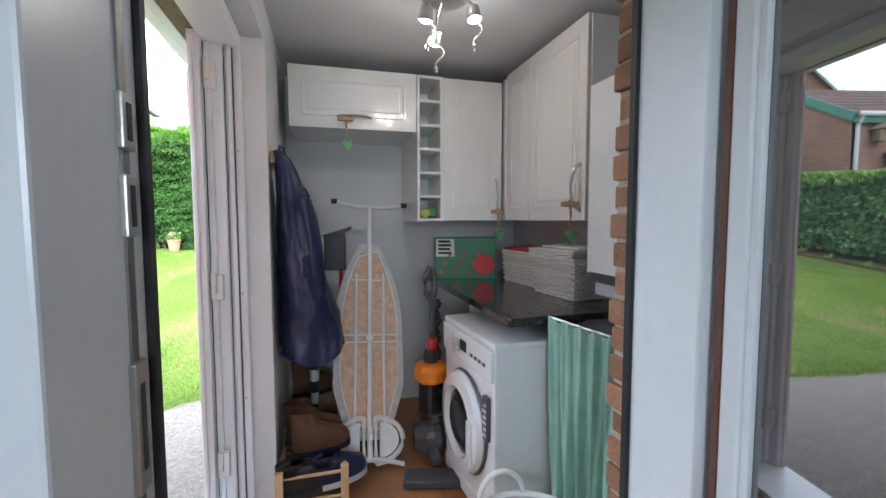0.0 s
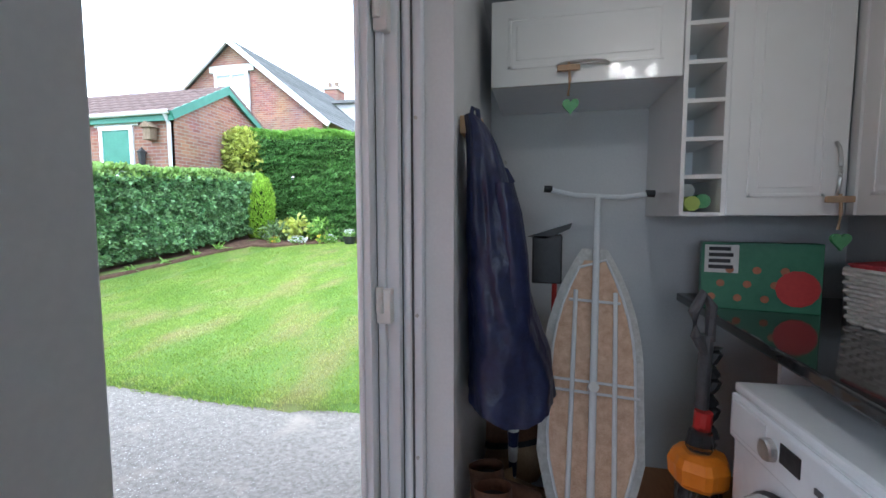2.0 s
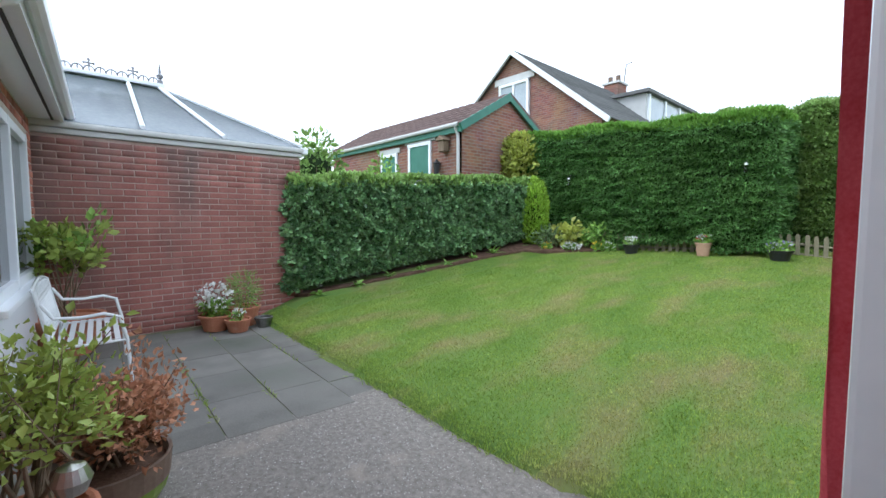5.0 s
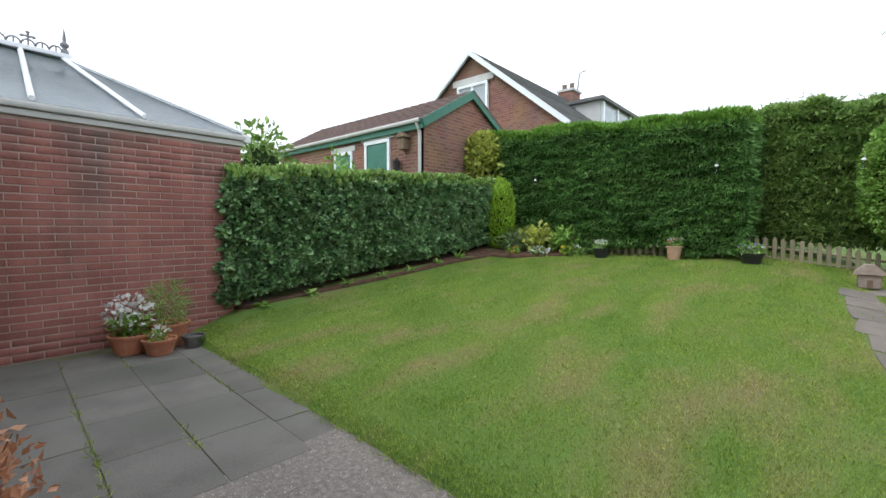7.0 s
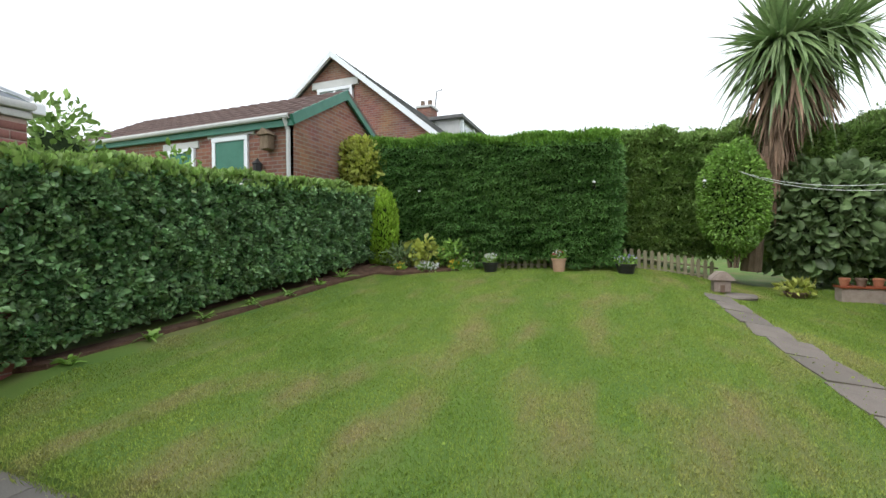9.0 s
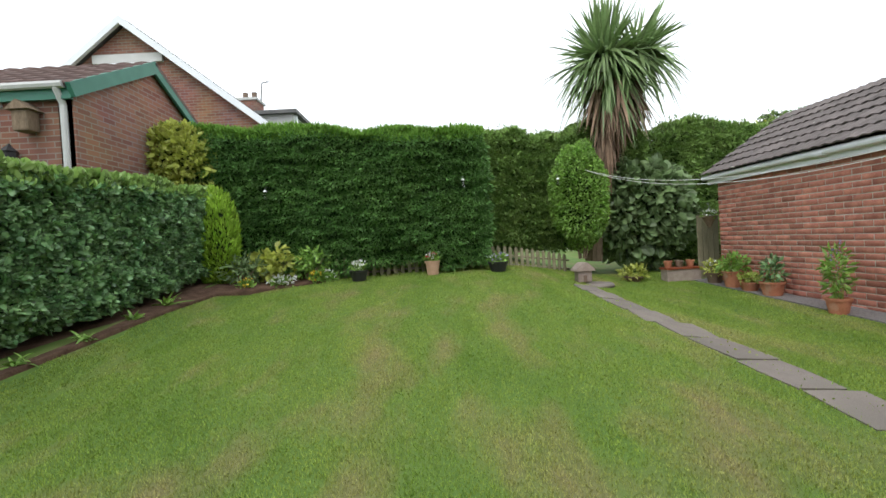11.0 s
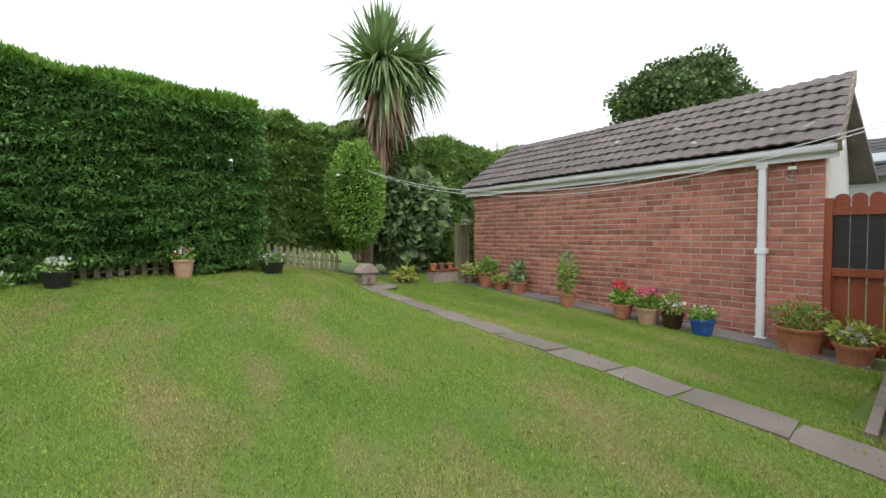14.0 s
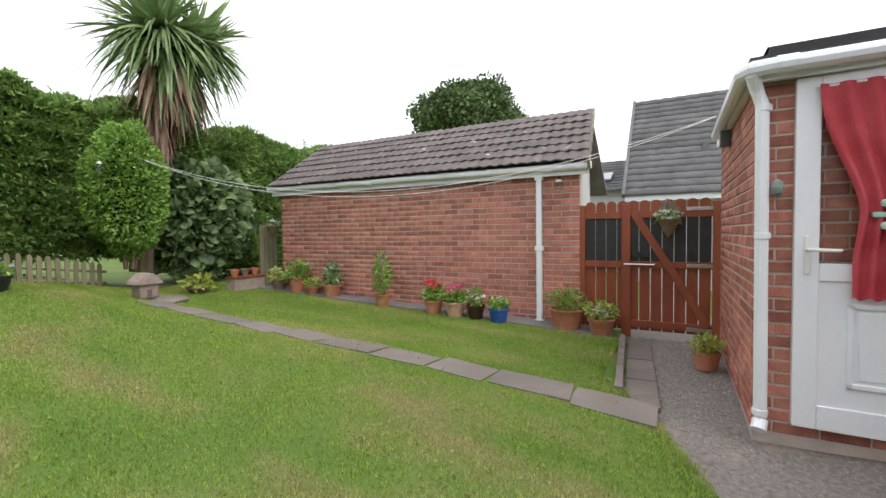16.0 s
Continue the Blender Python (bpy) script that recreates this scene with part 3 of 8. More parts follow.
part("rear_roof", extruded([(-6.9, -4.2), (-0.7, -4.2), (-0.7, 0.0), (-6.9, 0.0)], 0, 0.06, pose(0, 1.35, 2.56, -24, 0, 0)), M_SLATE, eave)

# the rear wall stands a few degrees off the porch's square
SWING = Matrix.Translation((-0.56, 0.875, 0)) @ pose(0, 0, 0, 0, 0, -4.2) @ Matrix.Translation((0.56, -1.04, 0))
win.matrix_basis = eave.matrix_basis = SWING

# ---- kitchen doorway frame and its glazed leaf, open into the kitchen ----
kf = thing("door_frame_kitchen", (0, 0, 0), "white plastic kitchen door frame with steel lock keeps", "door frame", kind="structure")
part("jamb", boxed(-0.44, -0.30, 0.40, 0.67, FL, 2.14, 0.006), M_UPVC, kf)
part("jamb", boxed(0.725, 0.80, 0.60, 0.80, FL, 2.14, 0.006), M_UPVC, kf)
part("jamb", boxed(-0.44, 0.80, 0.60, 0.80, 2.08, 2.14), M_UPVC, kf)
part("reveal", boxed(-0.44, -0.385, 0.70, 0.955, FL, 2.14, 0.003), M_WALL, kf)
part("seal", boxed(-0.302, -0.290, 0.668, 0.690, FL, 2.10), M_BLACK, kf)
part("seal", boxed(0.714, 0.727, 0.795, 0.815, FL, 2.10), M_BLACK, kf)
part("lock_strip", boxed(-0.3005, -0.296, 0.600, 0.622, 0.15, 2.0), M_IRON, kf)
for z, h in ((0.45, 0.16), (0.83, 0.12), (1.05, 0.2), (1.38, 0.09), (1.5, 0.08), (1.75, 0.12)):
    part("lock_keep", boxed(-0.302, -0.290, 0.592, 0.632, z - h / 2, z + h / 2, 0.003), M_STEEL, kf)
    part("slot", boxed(-0.290, -0.2885, 0.604, 0.618, z - h / 3, z + h / 3), M_BLACK, kf)
M_LOWE = surface("coated_double_glazing", (0.035, 0.038, 0.042), (0.05, 0.054, 0.058), 1, 0.0, 0.0, 10, coat=1.0)
M_LOWE.node_tree.nodes["Principled BSDF"].inputs["IOR"].default_value = 2.5
kd = thing("door_1", (0.752, 0.57, 0), "white plastic glazed kitchen door standing open", "door", kind="structure", turn=-6.3)
part("stile", boxed(0, 0.055, -0.055, 0, FL + 0.02, 2.06, 0.008), M_UPVC, kd)
part("stile", boxed(0, 0.055, -0.86, -0.75, FL + 0.02, 2.06, 0.008), M_UPVC, kd)
part("rail", boxed(0.001, 0.054, -0.75, -0.055, FL + 0.02, 0.24, 0.008), M_UPVC, kd)
part("rail", boxed(0.001, 0.054, -0.75, -0.055, 1.93, 2.06, 0.008), M_UPVC, kd)
part("edge_trim", boxed(-0.004, 0.02, -0.006, 0.010, FL + 0.02, 2.06), surface("brown_seal", (0.10, 0.04, 0.025), (0.15, 0.06, 0.04), 8, 0.6), kd)
part("pane", boxed(0.018, 0.036, -0.75, -0.055, 0.24, 1.93), M_LOWE, kd)
for y0, y1, z0, z1 in ((-0.75, -0.055, 0.24, 0.258), (-0.75, -0.055, 1.912, 1.93), (-0.073, -0.055, 0.258, 1.912), (-0.75, -0.732, 0.258, 1.912)):
    part("glazing_bead", boxed(0.004, 0.018, y0, y1, z0, z1, 0.004), M_UPVC, kd)

# ---- porch garden doorway: frame, hinges, and the leaf folded back outside ----
pf = thing("door_frame_porch", (0, 0, 0), "white plastic porch door frame with hinges and screws", "door frame", kind="structure")
part("jamb", boxed(-0.545, -0.50, 1.872, 1.935, FL, 2.16, 0.005), M_UPVC, pf)
part("jamb", boxed(-0.50, -0.43, 1.935, 2.04, FL, 2.16, 0.005), M_UPVC, pf)
part("jamb", boxed(-0.43, -0.36, 1.972, 2.04, FL, 2.16, 0.005), M_UPVC, pf)
part("jamb", boxed(-0.36, -0.265, 1.99, 2.03, FL, 2.16, 0.003), M_WALL, pf)
part("jamb", boxed(-0.50, -0.395, 0.93, 0.962, FL, 2.16, 0.005), M_UPVC, pf)
part("jamb", boxed(-0.50, -0.36, 0.985, 1.94, 2.10, 2.16, 0.005), M_UPVC, pf)
part("seal", boxed(-0.436, -0.428, 1.966, 1.974, FL, 2.1), M_GREY_PL, pf)
for x0, x1, y0, y1 in ((-0.540, -0.522, 1.860, 1.874), (-0.496, -0.470, 1.916, 1.937), (-0.418, -0.398, 1.958, 1.974), (-0.372, -0.362, 1.964, 1.974)):
    part("bead", boxed(x0, x1, y0, y1, FL + 0.03, 2.10, 0.0055), M_UPVC, pf)
part("seal", boxed(-0.503, -0.497, 1.926, 1.936, FL + 0.03, 2.10), M_GREY_PL, pf)
part("seal", boxed(-0.398, -0.392, 1.966, 1.973, FL + 0.03, 2.10), M_GREY_PL, pf)
for z in (0.28, 1.07, 1.96):
    hb = part("hinge_block", boxed(-0.495, -0.448, 1.900, 1.936, z - 0.055, z + 0.055, 0.006), M_PLASTIC_W, pf)
    part("hinge_pin", tubed([(-0.482, 1.897, z - 0.02), (-0.482, 1.897, z + 0.062)], 0.012, 10), M_PLASTIC_W, hb)
for z in (0.55, 1.03, 1.66):
    bm = bmesh.new()
    tube(bm, [(-0.383, 1.973, z), (-0.383, 1.968, z)], 0.006, 8)
    part("screw", bm, M_STEEL, pf)

leaf = thing("door_2", (-0.575, 2.09, 0), "white half-glazed porch door folded back against the brick", "door", kind="structure", turn=-2.0)
W = 1.0
part("stile", boxed(-0.028, 0.028, 0.0, 0.115, 0.10, 2.12, 0.008), M_UPVC, leaf)
part("stile", boxed(-0.028, 0.028, W - 0.115, W, 0.10, 2.12, 0.008), M_UPVC, leaf)
for z0, z1 in ((0.10, 0.24), (0.96, 1.06), (2.02, 2.12)):
    part("rail", boxed(-0.027, 0.027, 0.115, W - 0.115, z0, z1, 0.006), M_UPVC, leaf)
part("panel", boxed(-0.016, 0.016, 0.115, W - 0.115, 0.24, 0.96), M_UPVC, leaf)
for y0 in (0.19, 0.54):
    ring = bmesh.new()
    y1, z0, z1 = y0 + 0.22, 0.36, 0.84
    for b in ((y0, y1, z0, z0 + 0.03), (y0, y1, z1 - 0.03, z1), (y0, y0 + 0.03, z0, z1), (y1 - 0.03, y1, z0, z1)):
        box(ring, -0.028, -0.014, *b, 0.006)
    part("moulding", ring, M_UPVC, leaf)
    part("field", boxed(-0.022, -0.014, y0 + 0.05, y1 - 0.05, z0 + 0.05, z1 - 0.05, 0.005), M_UPVC, leaf)
part("pane", boxed(-0.006, 0.006, 0.115, W - 0.115, 1.06, 2.02), M_GLASS, leaf).visible_shadow = False
handle = bmesh.new()
box(handle, -0.04, -0.028, W - 0.075, W - 0.045, 1.0, 1.22, 0.006)
tube(handle, [(-0.04, W - 0.06, 1.14), (-0.075, W - 0.06, 1.14), (-0.08, W - 0.08, 1.14), (-0.078, W - 0.2, 1.135)], 0.010, 8)
part("handle", handle, M_PLASTIC_W, leaf, "white lever handle")
for z in (0.25, 1.02, 1.98):
    bm = bmesh.new()
    box(bm, 0.02, 0.06, -0.13, -0.08, z - 0.06, z + 0.06, 0.006)
    tube(bm, [(0.035, -0.10, z - 0.08), (0.035, -0.10, z + 0.08)], 0.013, 8)
    part("hinge", bm, M_UPVC, leaf)
# red curtain on the leaf, gathered in the middle by a green tie
cv, cf = [], []
cols, rows_ = 60, 30
for j in range(rows_ + 1):
    s = j / rows_
    z = 2.06 - 1.19 * s
    near = math.exp(-((s - 0.62) / 0.34) ** 2) if s < 0.62 else 1 - 0.16 * min(1, (s - 0.62) / 0.2)
    low_end = 0.185
    lo, hi = 0.09 + low_end * near, (W - 0.09) - low_end * near
    for i in range(cols + 1):
        u = i / cols
        y = lo + (hi - lo) * u
        x = -0.04 - 0.014 * (1 + 0.5 * near) * (1 + math.sin(u * 46 + 1.5 * math.sin(s * 3)))
        cv.append((x, y, z + 0.01 * math.sin(u * 46) * (s > 0.97)))
for j in range(rows_):
    for i in range(cols):
        a = j * (cols + 1) + i
        cf.append((a, a + 1, a + cols + 2, a + cols + 1))
cur = thing("door_curtain", (-0.575, 2.09, 0), "red checked cotton curtain tied in the middle on the porch door", "curtain", turn=-2.0)
part_c = mesh_np("cloth", cv, cf, M_RED_CLOTH, cur, smooth=True)
bm = bmesh.new()
box(bm, -0.085, -0.045, 0.33, 0.68, 1.315, 1.345, 0.008)
for dz in (-0.06, 0.06):
    lathe(bm, [(0.0, -0.028), (0.03, -0.015), (0.034, 0.0), (0.03, 0.015), (0.0, 0.028)], 10, (-0.09, 0.62, 1.33 + dz))
part("tie", bm, M_GREEN_CLOTH, cur, "mint green bow tie")
part("rod", tubed([(-0.045, 0.08, 2.05), (-0.045, W - 0.08, 2.05)], 0.006), M_UPVC, cur)


# ---- porch roof edge and pipes ----
pr = thing("porch_roof", (0, 0, 0), "flat felt porch roof with white gutter and downpipe", "roof", kind="structure")
part("felt", boxed(-0.44, 1.7, 0.95, 3.21, 2.362, 2.369), M_BLACK, pr)
part("felt", boxed(-0.63, -0.44, 1.3, 3.32, 2.245, 2.26), M_BLACK, pr)
part("felt", boxed(-0.44, 1.7, 3.20, 3.32, 2.245, 2.26), M_BLACK, pr)
part("upstand", boxed(-0.44, -0.422, 1.05, 3.20, 2.2, 2.362), M_BLACK, pr)
part("upstand", boxed(-0.422, 1.7, 3.182, 3.20, 2.2, 2.362), M_BLACK, pr)
part("fascia", boxed(-0.62, -0.58, 1.35, 3.31, 2.12, 2.245), M_UPVC, pr)
part("fascia", boxed(-0.58, 1.7, 3.275, 3.31, 2.12, 2.245), M_UPVC, pr)
part("soffit", boxed(-0.60, -0.515, 1.35, 3.30, 2.125, 2.145), M_FENCE, pr)
part("soffit", boxed(-0.515, 1.7, 3.272, 3.30, 2.126, 2.146), M_FENCE, pr)
part("gutter", tubed([(-0.66, 1.35, 2.19), (-0.66, 3.24, 2.185), (-0.645, 3.31, 2.185), (-0.58, 3.35, 2.185), (0.4, 3.35, 2.18), (1.25, 3.35, 2.175)], 0.045, 10), M_UPVC, pr)
for y0 in (2.2, 3.15):
    part("gutter_joint", tubed([(-0.66, y0 - 0.05, 2.187), (-0.66, y0 + 0.05, 2.187)], 0.049, 10), M_UPVC, pr)
part("downpipe", tubed([(-0.64, 3.31, 2.16), (-0.585, 3.28, 2.08), (-0.575, 3.25, 1.99), (-0.575, 3.24, 0.13)], 0.036, 12), M_UPVC, pr)
for z in (1.97, 1.22, 0.16):
    part("pipe_socket", lathed([(0.038, -0.02), (0.041, -0.015), (0.041, 0.015), (0.038, 0.02)], 14, (-0.575, 3.242, z)), M_UPVC, pr)
part("pipe_shoe", tubed([(-0.575, 3.24, 0.16), (-0.575, 3.24, 0.11), (-0.62, 3.255, 0.06)], 0.042, 12), M_UPVC, pr)
orn = thing("wall_ornament", (-0.585, 3.175, 1.50), "small grey-green hanging ornament on the brick corner", "ornament")
part("body", lathed([(0.0, -0.06), (0.028, -0.03), (0.034, 0.0), (0.026, 0.035), (0.0, 0.055)], 12), surface("verdigris", (0.15, 0.19, 0.17), (0.25, 0.29, 0.26), 20, 0.7, 0.3), orn)
# plain box put in place of the conical black lamp, unlit
sw = thing("lamp_box", (0, 0, 0), "small grey box in place of a conical black lamp on the porch corner under the gutter", "socket")
part("cover", boxed(0.72, 0.80, 3.28, 3.36, 1.98, 2.12, 0.01), M_GREY_PL, sw)

# ---- foliage makers ----
def surface_points(n, x0, x1, y0, y1, z0, z1, faces, bumps=0.06, wave=1.4, layers=0.0, clump=0.0):
    """Points over the named faces of a block, with outward directions; z0, z1 may be functions of x, y."""
    fz0 = z0 if callable(z0) else (lambda x, y: z0)
    fz1 = z1 if callable(z1) else (lambda x, y: z1)
    area = {"x-": (y1 - y0) * 2, "x+": (y1 - y0) * 2, "y-": (x1 - x0) * 2.4, "y+": (x1 - x0) * 2.4, "top": (x1 - x0) * (y1 - y0)}
    tot = sum(area[k] for k in faces)
    pts, ds = [], []
    for k in faces:
        for _ in range(int(n * area[k] / tot)):
            u, w = rng.random(), rng.random()
            if k in ("x-", "x+"):
                x, y = (x0 if k == "x-" else x1), y0 + (y1 - y0) * u
                z = fz0(x, y) + (fz1(x, y) - fz0(x, y)) * w
                d = (-1 if k == "x-" else 1, 0, 0)
            elif k in ("y-", "y+"):
                x, y = x0 + (x1 - x0) * u, (y0 if k == "y-" else y1)
                z = fz0(x, y) + (fz1(x, y) - fz0(x, y)) * w
                d = (0, -1 if k == "y-" else 1, 0)
            else:
                x, y = x0 + (x1 - x0) * u, y0 + (y1 - y0) * w
                z, d = fz1(x, y), (0, 0, 1)
            b = bumps * (noise.noise((x * wave, y * wave, z * wave)) * 1.6 + 0.5 * noise.noise((x * 4, y * 4, z * 4)))
            if k != "top":
                b += layers * noise.noise((x * 2.6, y * 2.6, z * 11)) + clump * noise.noise((x * 7, y * 7, z * 7))
            edge = 0.0
            if k != "top":
                h = (z - fz0(x, y)) / max(fz1(x, y) - fz0(x, y), 0.01)
                edge = -0.10 * max(0, (h - 0.93) / 0.07) - 0.05 * max(0, (0.1 - h) / 0.1)
            b += edge - 0.05 * rng.random() ** 2
            pts.append((x + d[0] * b, y + d[1] * b, z + d[2] * b))
            ds.append(d)
    return np.array(pts), np.array(ds, dtype=float)


def hedge(name, label, x0, x1, y0, y1, z0, z1, faces, n, length, width, mat, bumps=0.06, droop=0.2, top_mat=None, spread=0.5, stems=False, layers=0.0, clump=0.0, oval=False):
    h = thing(name, ((x0 + x1) / 2, (y0 + y1) / 2, ground_z((x0 + x1) / 2, (y0 + y1) / 2)), label, "hedge")
    o = np.array(h.matrix_basis.translation)
    fz0 = z0 if callable(z0) else (lambda x, y: z0)
    fz1 = z1 if callable(z1) else (lambda x, y: z1)
    # solid core whose dark colour paints the shade behind the leaves
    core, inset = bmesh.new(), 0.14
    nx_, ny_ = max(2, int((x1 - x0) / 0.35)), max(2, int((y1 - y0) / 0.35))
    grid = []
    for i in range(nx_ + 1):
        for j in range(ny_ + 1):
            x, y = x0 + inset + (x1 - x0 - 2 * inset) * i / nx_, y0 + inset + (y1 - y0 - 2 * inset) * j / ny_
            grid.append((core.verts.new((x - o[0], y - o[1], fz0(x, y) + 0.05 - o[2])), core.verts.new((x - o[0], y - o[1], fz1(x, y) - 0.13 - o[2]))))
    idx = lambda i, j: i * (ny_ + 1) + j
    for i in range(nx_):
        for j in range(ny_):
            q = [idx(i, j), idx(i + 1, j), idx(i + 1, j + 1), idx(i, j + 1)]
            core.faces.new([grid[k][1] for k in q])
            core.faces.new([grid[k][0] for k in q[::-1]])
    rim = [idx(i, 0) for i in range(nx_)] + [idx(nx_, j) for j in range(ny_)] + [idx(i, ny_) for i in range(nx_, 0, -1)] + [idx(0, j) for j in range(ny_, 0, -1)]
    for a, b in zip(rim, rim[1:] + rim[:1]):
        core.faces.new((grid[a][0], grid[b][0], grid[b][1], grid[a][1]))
    part("shade_core", core, M_CORE_SHADE, h)
    pts, ds = surface_points(n, x0, x1, y0, y1, z0, z1, faces, bumps, 1.4, layers, clump)
    top = ds[:, 2] > 0.5
    if top_mat:
        hz = np.array([fz1(p[0], p[1]) - p[2] for p in pts])
        top = top | (hz < 0.22 * rng.random(len(pts)))
        leaves("new_growth", pts[top] - o, ds[top] * 0.3 + np.array([0, 0, 0.9]), length * 1.15, width, top_mat, h, spread=0.5, oval=oval)
        leaves("foliage", pts[~top] - o, ds[~top], length, width, mat, h, spread=spread, droop=droop, oval=oval)
    else:
        leaves("foliage", pts - o, ds, length, width, mat, h, spread=spread, droop=droop)
    if stems:
        bm = bmesh.new()
        for _ in range(int((x1 - x0 + y1 - y0) * 2)):
            x, y = rng.uniform(x0 + 0.2, x1 - 0.2), rng.uniform(y0 + 0.2, y1 - 0.2)
            g = ground_z(x, y)
            tube(bm, [(x - o[0], y - o[1], g - 0.05 - o[2]), (x + 0.05 - o[0], y - o[1], fz0(x, y) + 0.5 - o[2])], 0.025, 5, 0.015)
        part("woody_growth", bm, M_BARK, h)
    return h


hedge("laurel_hedge", "clipped dark green broad-leaved hedge along the lawn", -7.75, -6.62, 4.02, 9.7, lambda x, y: ground_z(x, y) + 0.16, lambda x, y: 1.99 + 0.05 * (y - 3.9) + 0.02 * math.sin(y * 4), ("x+", "y-", "top"), 58000, 0.072, 0.046, M_LEAF_LAUREL, 0.08, 0.0, M_LEAF_LAUREL_TIP, 0.8, clump=0.16, oval=True)
hedge("conifer_hedge", "tall dense clipped conifer hedge with brighter growth on top", -7.9, -2.1, 10.25, 11.7, lambda x, y: 0.86 + 0.07 * math.sin(x * 3) + 0.04 * math.sin(x * 7), lambda x, y: 3.44 - 0.065 * (x + 7) + 0.035 * math.sin(x * 2.3), ("y-", "x+", "x-", "top"), 120000, 0.085, 0.022, M_CONIFER, 0.08, 0.35, M_CONIFER_TOP, 0.55, layers=0.14)
hedge("rough_hedge", "looser olive green hedge behind the picket fence", -3.4, 1.4, 11.7, 12.8, lambda x, y: 0.95, lambda x, y: 3.40 + 0.10 * math.sin(x * 3.1) + 0.05 * math.sin(x * 9), ("y-", "top"), 62000, 0.12, 0.034, M_HEDGE_FAR, 0.12, 0.15, None, 0.6, layers=0.10)
hedge("rough_hedge", "looser olive green hedge behind the garage end", 1.2, 6.0, 12.0, 13.0, lambda x, y: 0.5, lambda x, y: 3.40 + 0.12 * math.sin(x * 2.7), ("y-", "top"), 40000, 0.13, 0.038, M_HEDGE_FAR, 0.14, 0.15, None, 0.6, layers=0.10)
# whippy shoots standing up above the rough hedges
shoots = thing("hedge_shoots", (0, 12.1, 0.9), "thin leafy shoots standing above the rough hedge", "shoots", kind="stuff")
bm, tips = bmesh.new(), []
for k in range(110):
    x, y = rng.uniform(-2.2, 5.5), rng.uniform(-0.2, 0.5)
    z = 2.40 + 0.1 * math.sin(x * 3)
    hgt = rng.uniform(0.15, 0.42)
    lean = rng.normal(0, 0.1, 2)
    tube(bm, [(x, y, z), (x + lean[0], y + lean[1], z + hgt)], 0.004, 4, 0.002)
    tips += [(x + lean[0] * s, y + lean[1] * s, z + hgt * s) for s in np.linspace(0.3, 1, 7)]
part("twigs", bm, M_BARK, shoots)
tips = np.array(tips)
leaves("foliage", tips, np.tile([0, 0, 0.5], (len(tips), 1)), 0.07, 0.03, M_HEDGE_FAR, shoots, spread=0.9)


def bush(name, label, at, radii, n, length, width, mat, trunk=0.0, shell=0.45, lift=0.0, droop=0.1, core=0.7, category="shrub", spread=0.7, stems=7, oval=True):
    """A shrub: stems from the ground, a near-black core painted as inner shade, and many leaves."""
    b = thing(name, at, label, category)
    c = (0, 0, radii[2] + trunk)
    bm = bmesh.new()
    for k in range(stems):
        a = k * 2.4
        tube(bm, [(0.06 * math.cos(a), 0.06 * math.sin(a), -0.03), (0.25 * radii[0] * math.cos(a), 0.25 * radii[1] * math.sin(a), trunk + 0.4 * radii[2]), (0.7 * radii[0] * math.cos(a), 0.7 * radii[1] * math.sin(a), trunk + radii[2] * 1.3)], 0.018 + 0.012 * radii[0], 6, 0.005)
    part("woody_growth", bm, M_BARK, b)
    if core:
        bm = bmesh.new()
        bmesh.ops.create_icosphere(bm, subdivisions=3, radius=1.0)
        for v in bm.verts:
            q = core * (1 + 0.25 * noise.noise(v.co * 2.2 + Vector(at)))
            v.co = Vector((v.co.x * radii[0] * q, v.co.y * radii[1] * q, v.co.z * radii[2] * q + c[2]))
        part("shade_core", bm, M_CORE_SHADE, b)
    pts, d = ball_points(n, c, radii, shell)
    lump = np.array([1 + 0.16 * noise.noise(Vector(p * 2.3) + Vector(at)) for p in (pts - c) / np.array(radii)])[:, None]
    pts = np.array(c) + (pts - c) * lump
    ok = pts[:, 2] > 0.02
    leaves("foliage", pts[ok], d[ok] + np.array([0, 0, lift]), length, width, mat, b, spread=spread, droop=droop, oval=oval)
    return b


bush("clipped_shrub", "rounded clipped bright green shrub beside the palm", (-0.2, 11.05, 0.8), (0.54, 0.50, 1.0), 15000, 0.05, 0.034, M_LEAF_SHRUB, 0.18, 0.25, core=0.8)
bush("broad_leaved_shrub", "large grey-green broad-leaved shrub with pale undersides", (1.35, 11.75, 0.6), (0.95, 0.6, 1.05), 2600, 0.20, 0.15, M_LEAF_BIG, 0.0, 0.3, core=0.78, droop=0.5)
bush("broad_leaved_shrub", "grey-green broad-leaved shrub behind the palm trunk", (0.75, 12.0, 0.7), (0.75, 0.5, 1.15), 1800, 0.19, 0.14, M_LEAF_BIG, 0.1, 0.3, core=0.75, droop=0.5)
bush("golden_shrub", "yellow-green leafy shrub growing above the hedge corner", (-7.35, 10.3, 0.85), (0.58, 0.48, 0.68), 3400, 0.11, 0.06, M_LEAF_GOLD, 1.30, 0.4, core=0.45)
bush("column_conifer", "narrow bright lime green conifer at the hedge corner", (-6.5, 9.75, 0.68), (0.30, 0.30, 0.80), 5200, 0.09, 0.03, M_COLUMN, 0.0, 0.2, lift=0.9, droop=-0.5, core=0.82, category="conifer", spread=0.35, oval=False)
bush("distant_bush", "grey-green bush seen over the brick wall", (-9.6, 5.9, 0.3), (0.8, 0.6, 1.3), 1500, 0.12, 0.06, M_HEDGE_FAR, 0.5, 0.5, core=0.6)
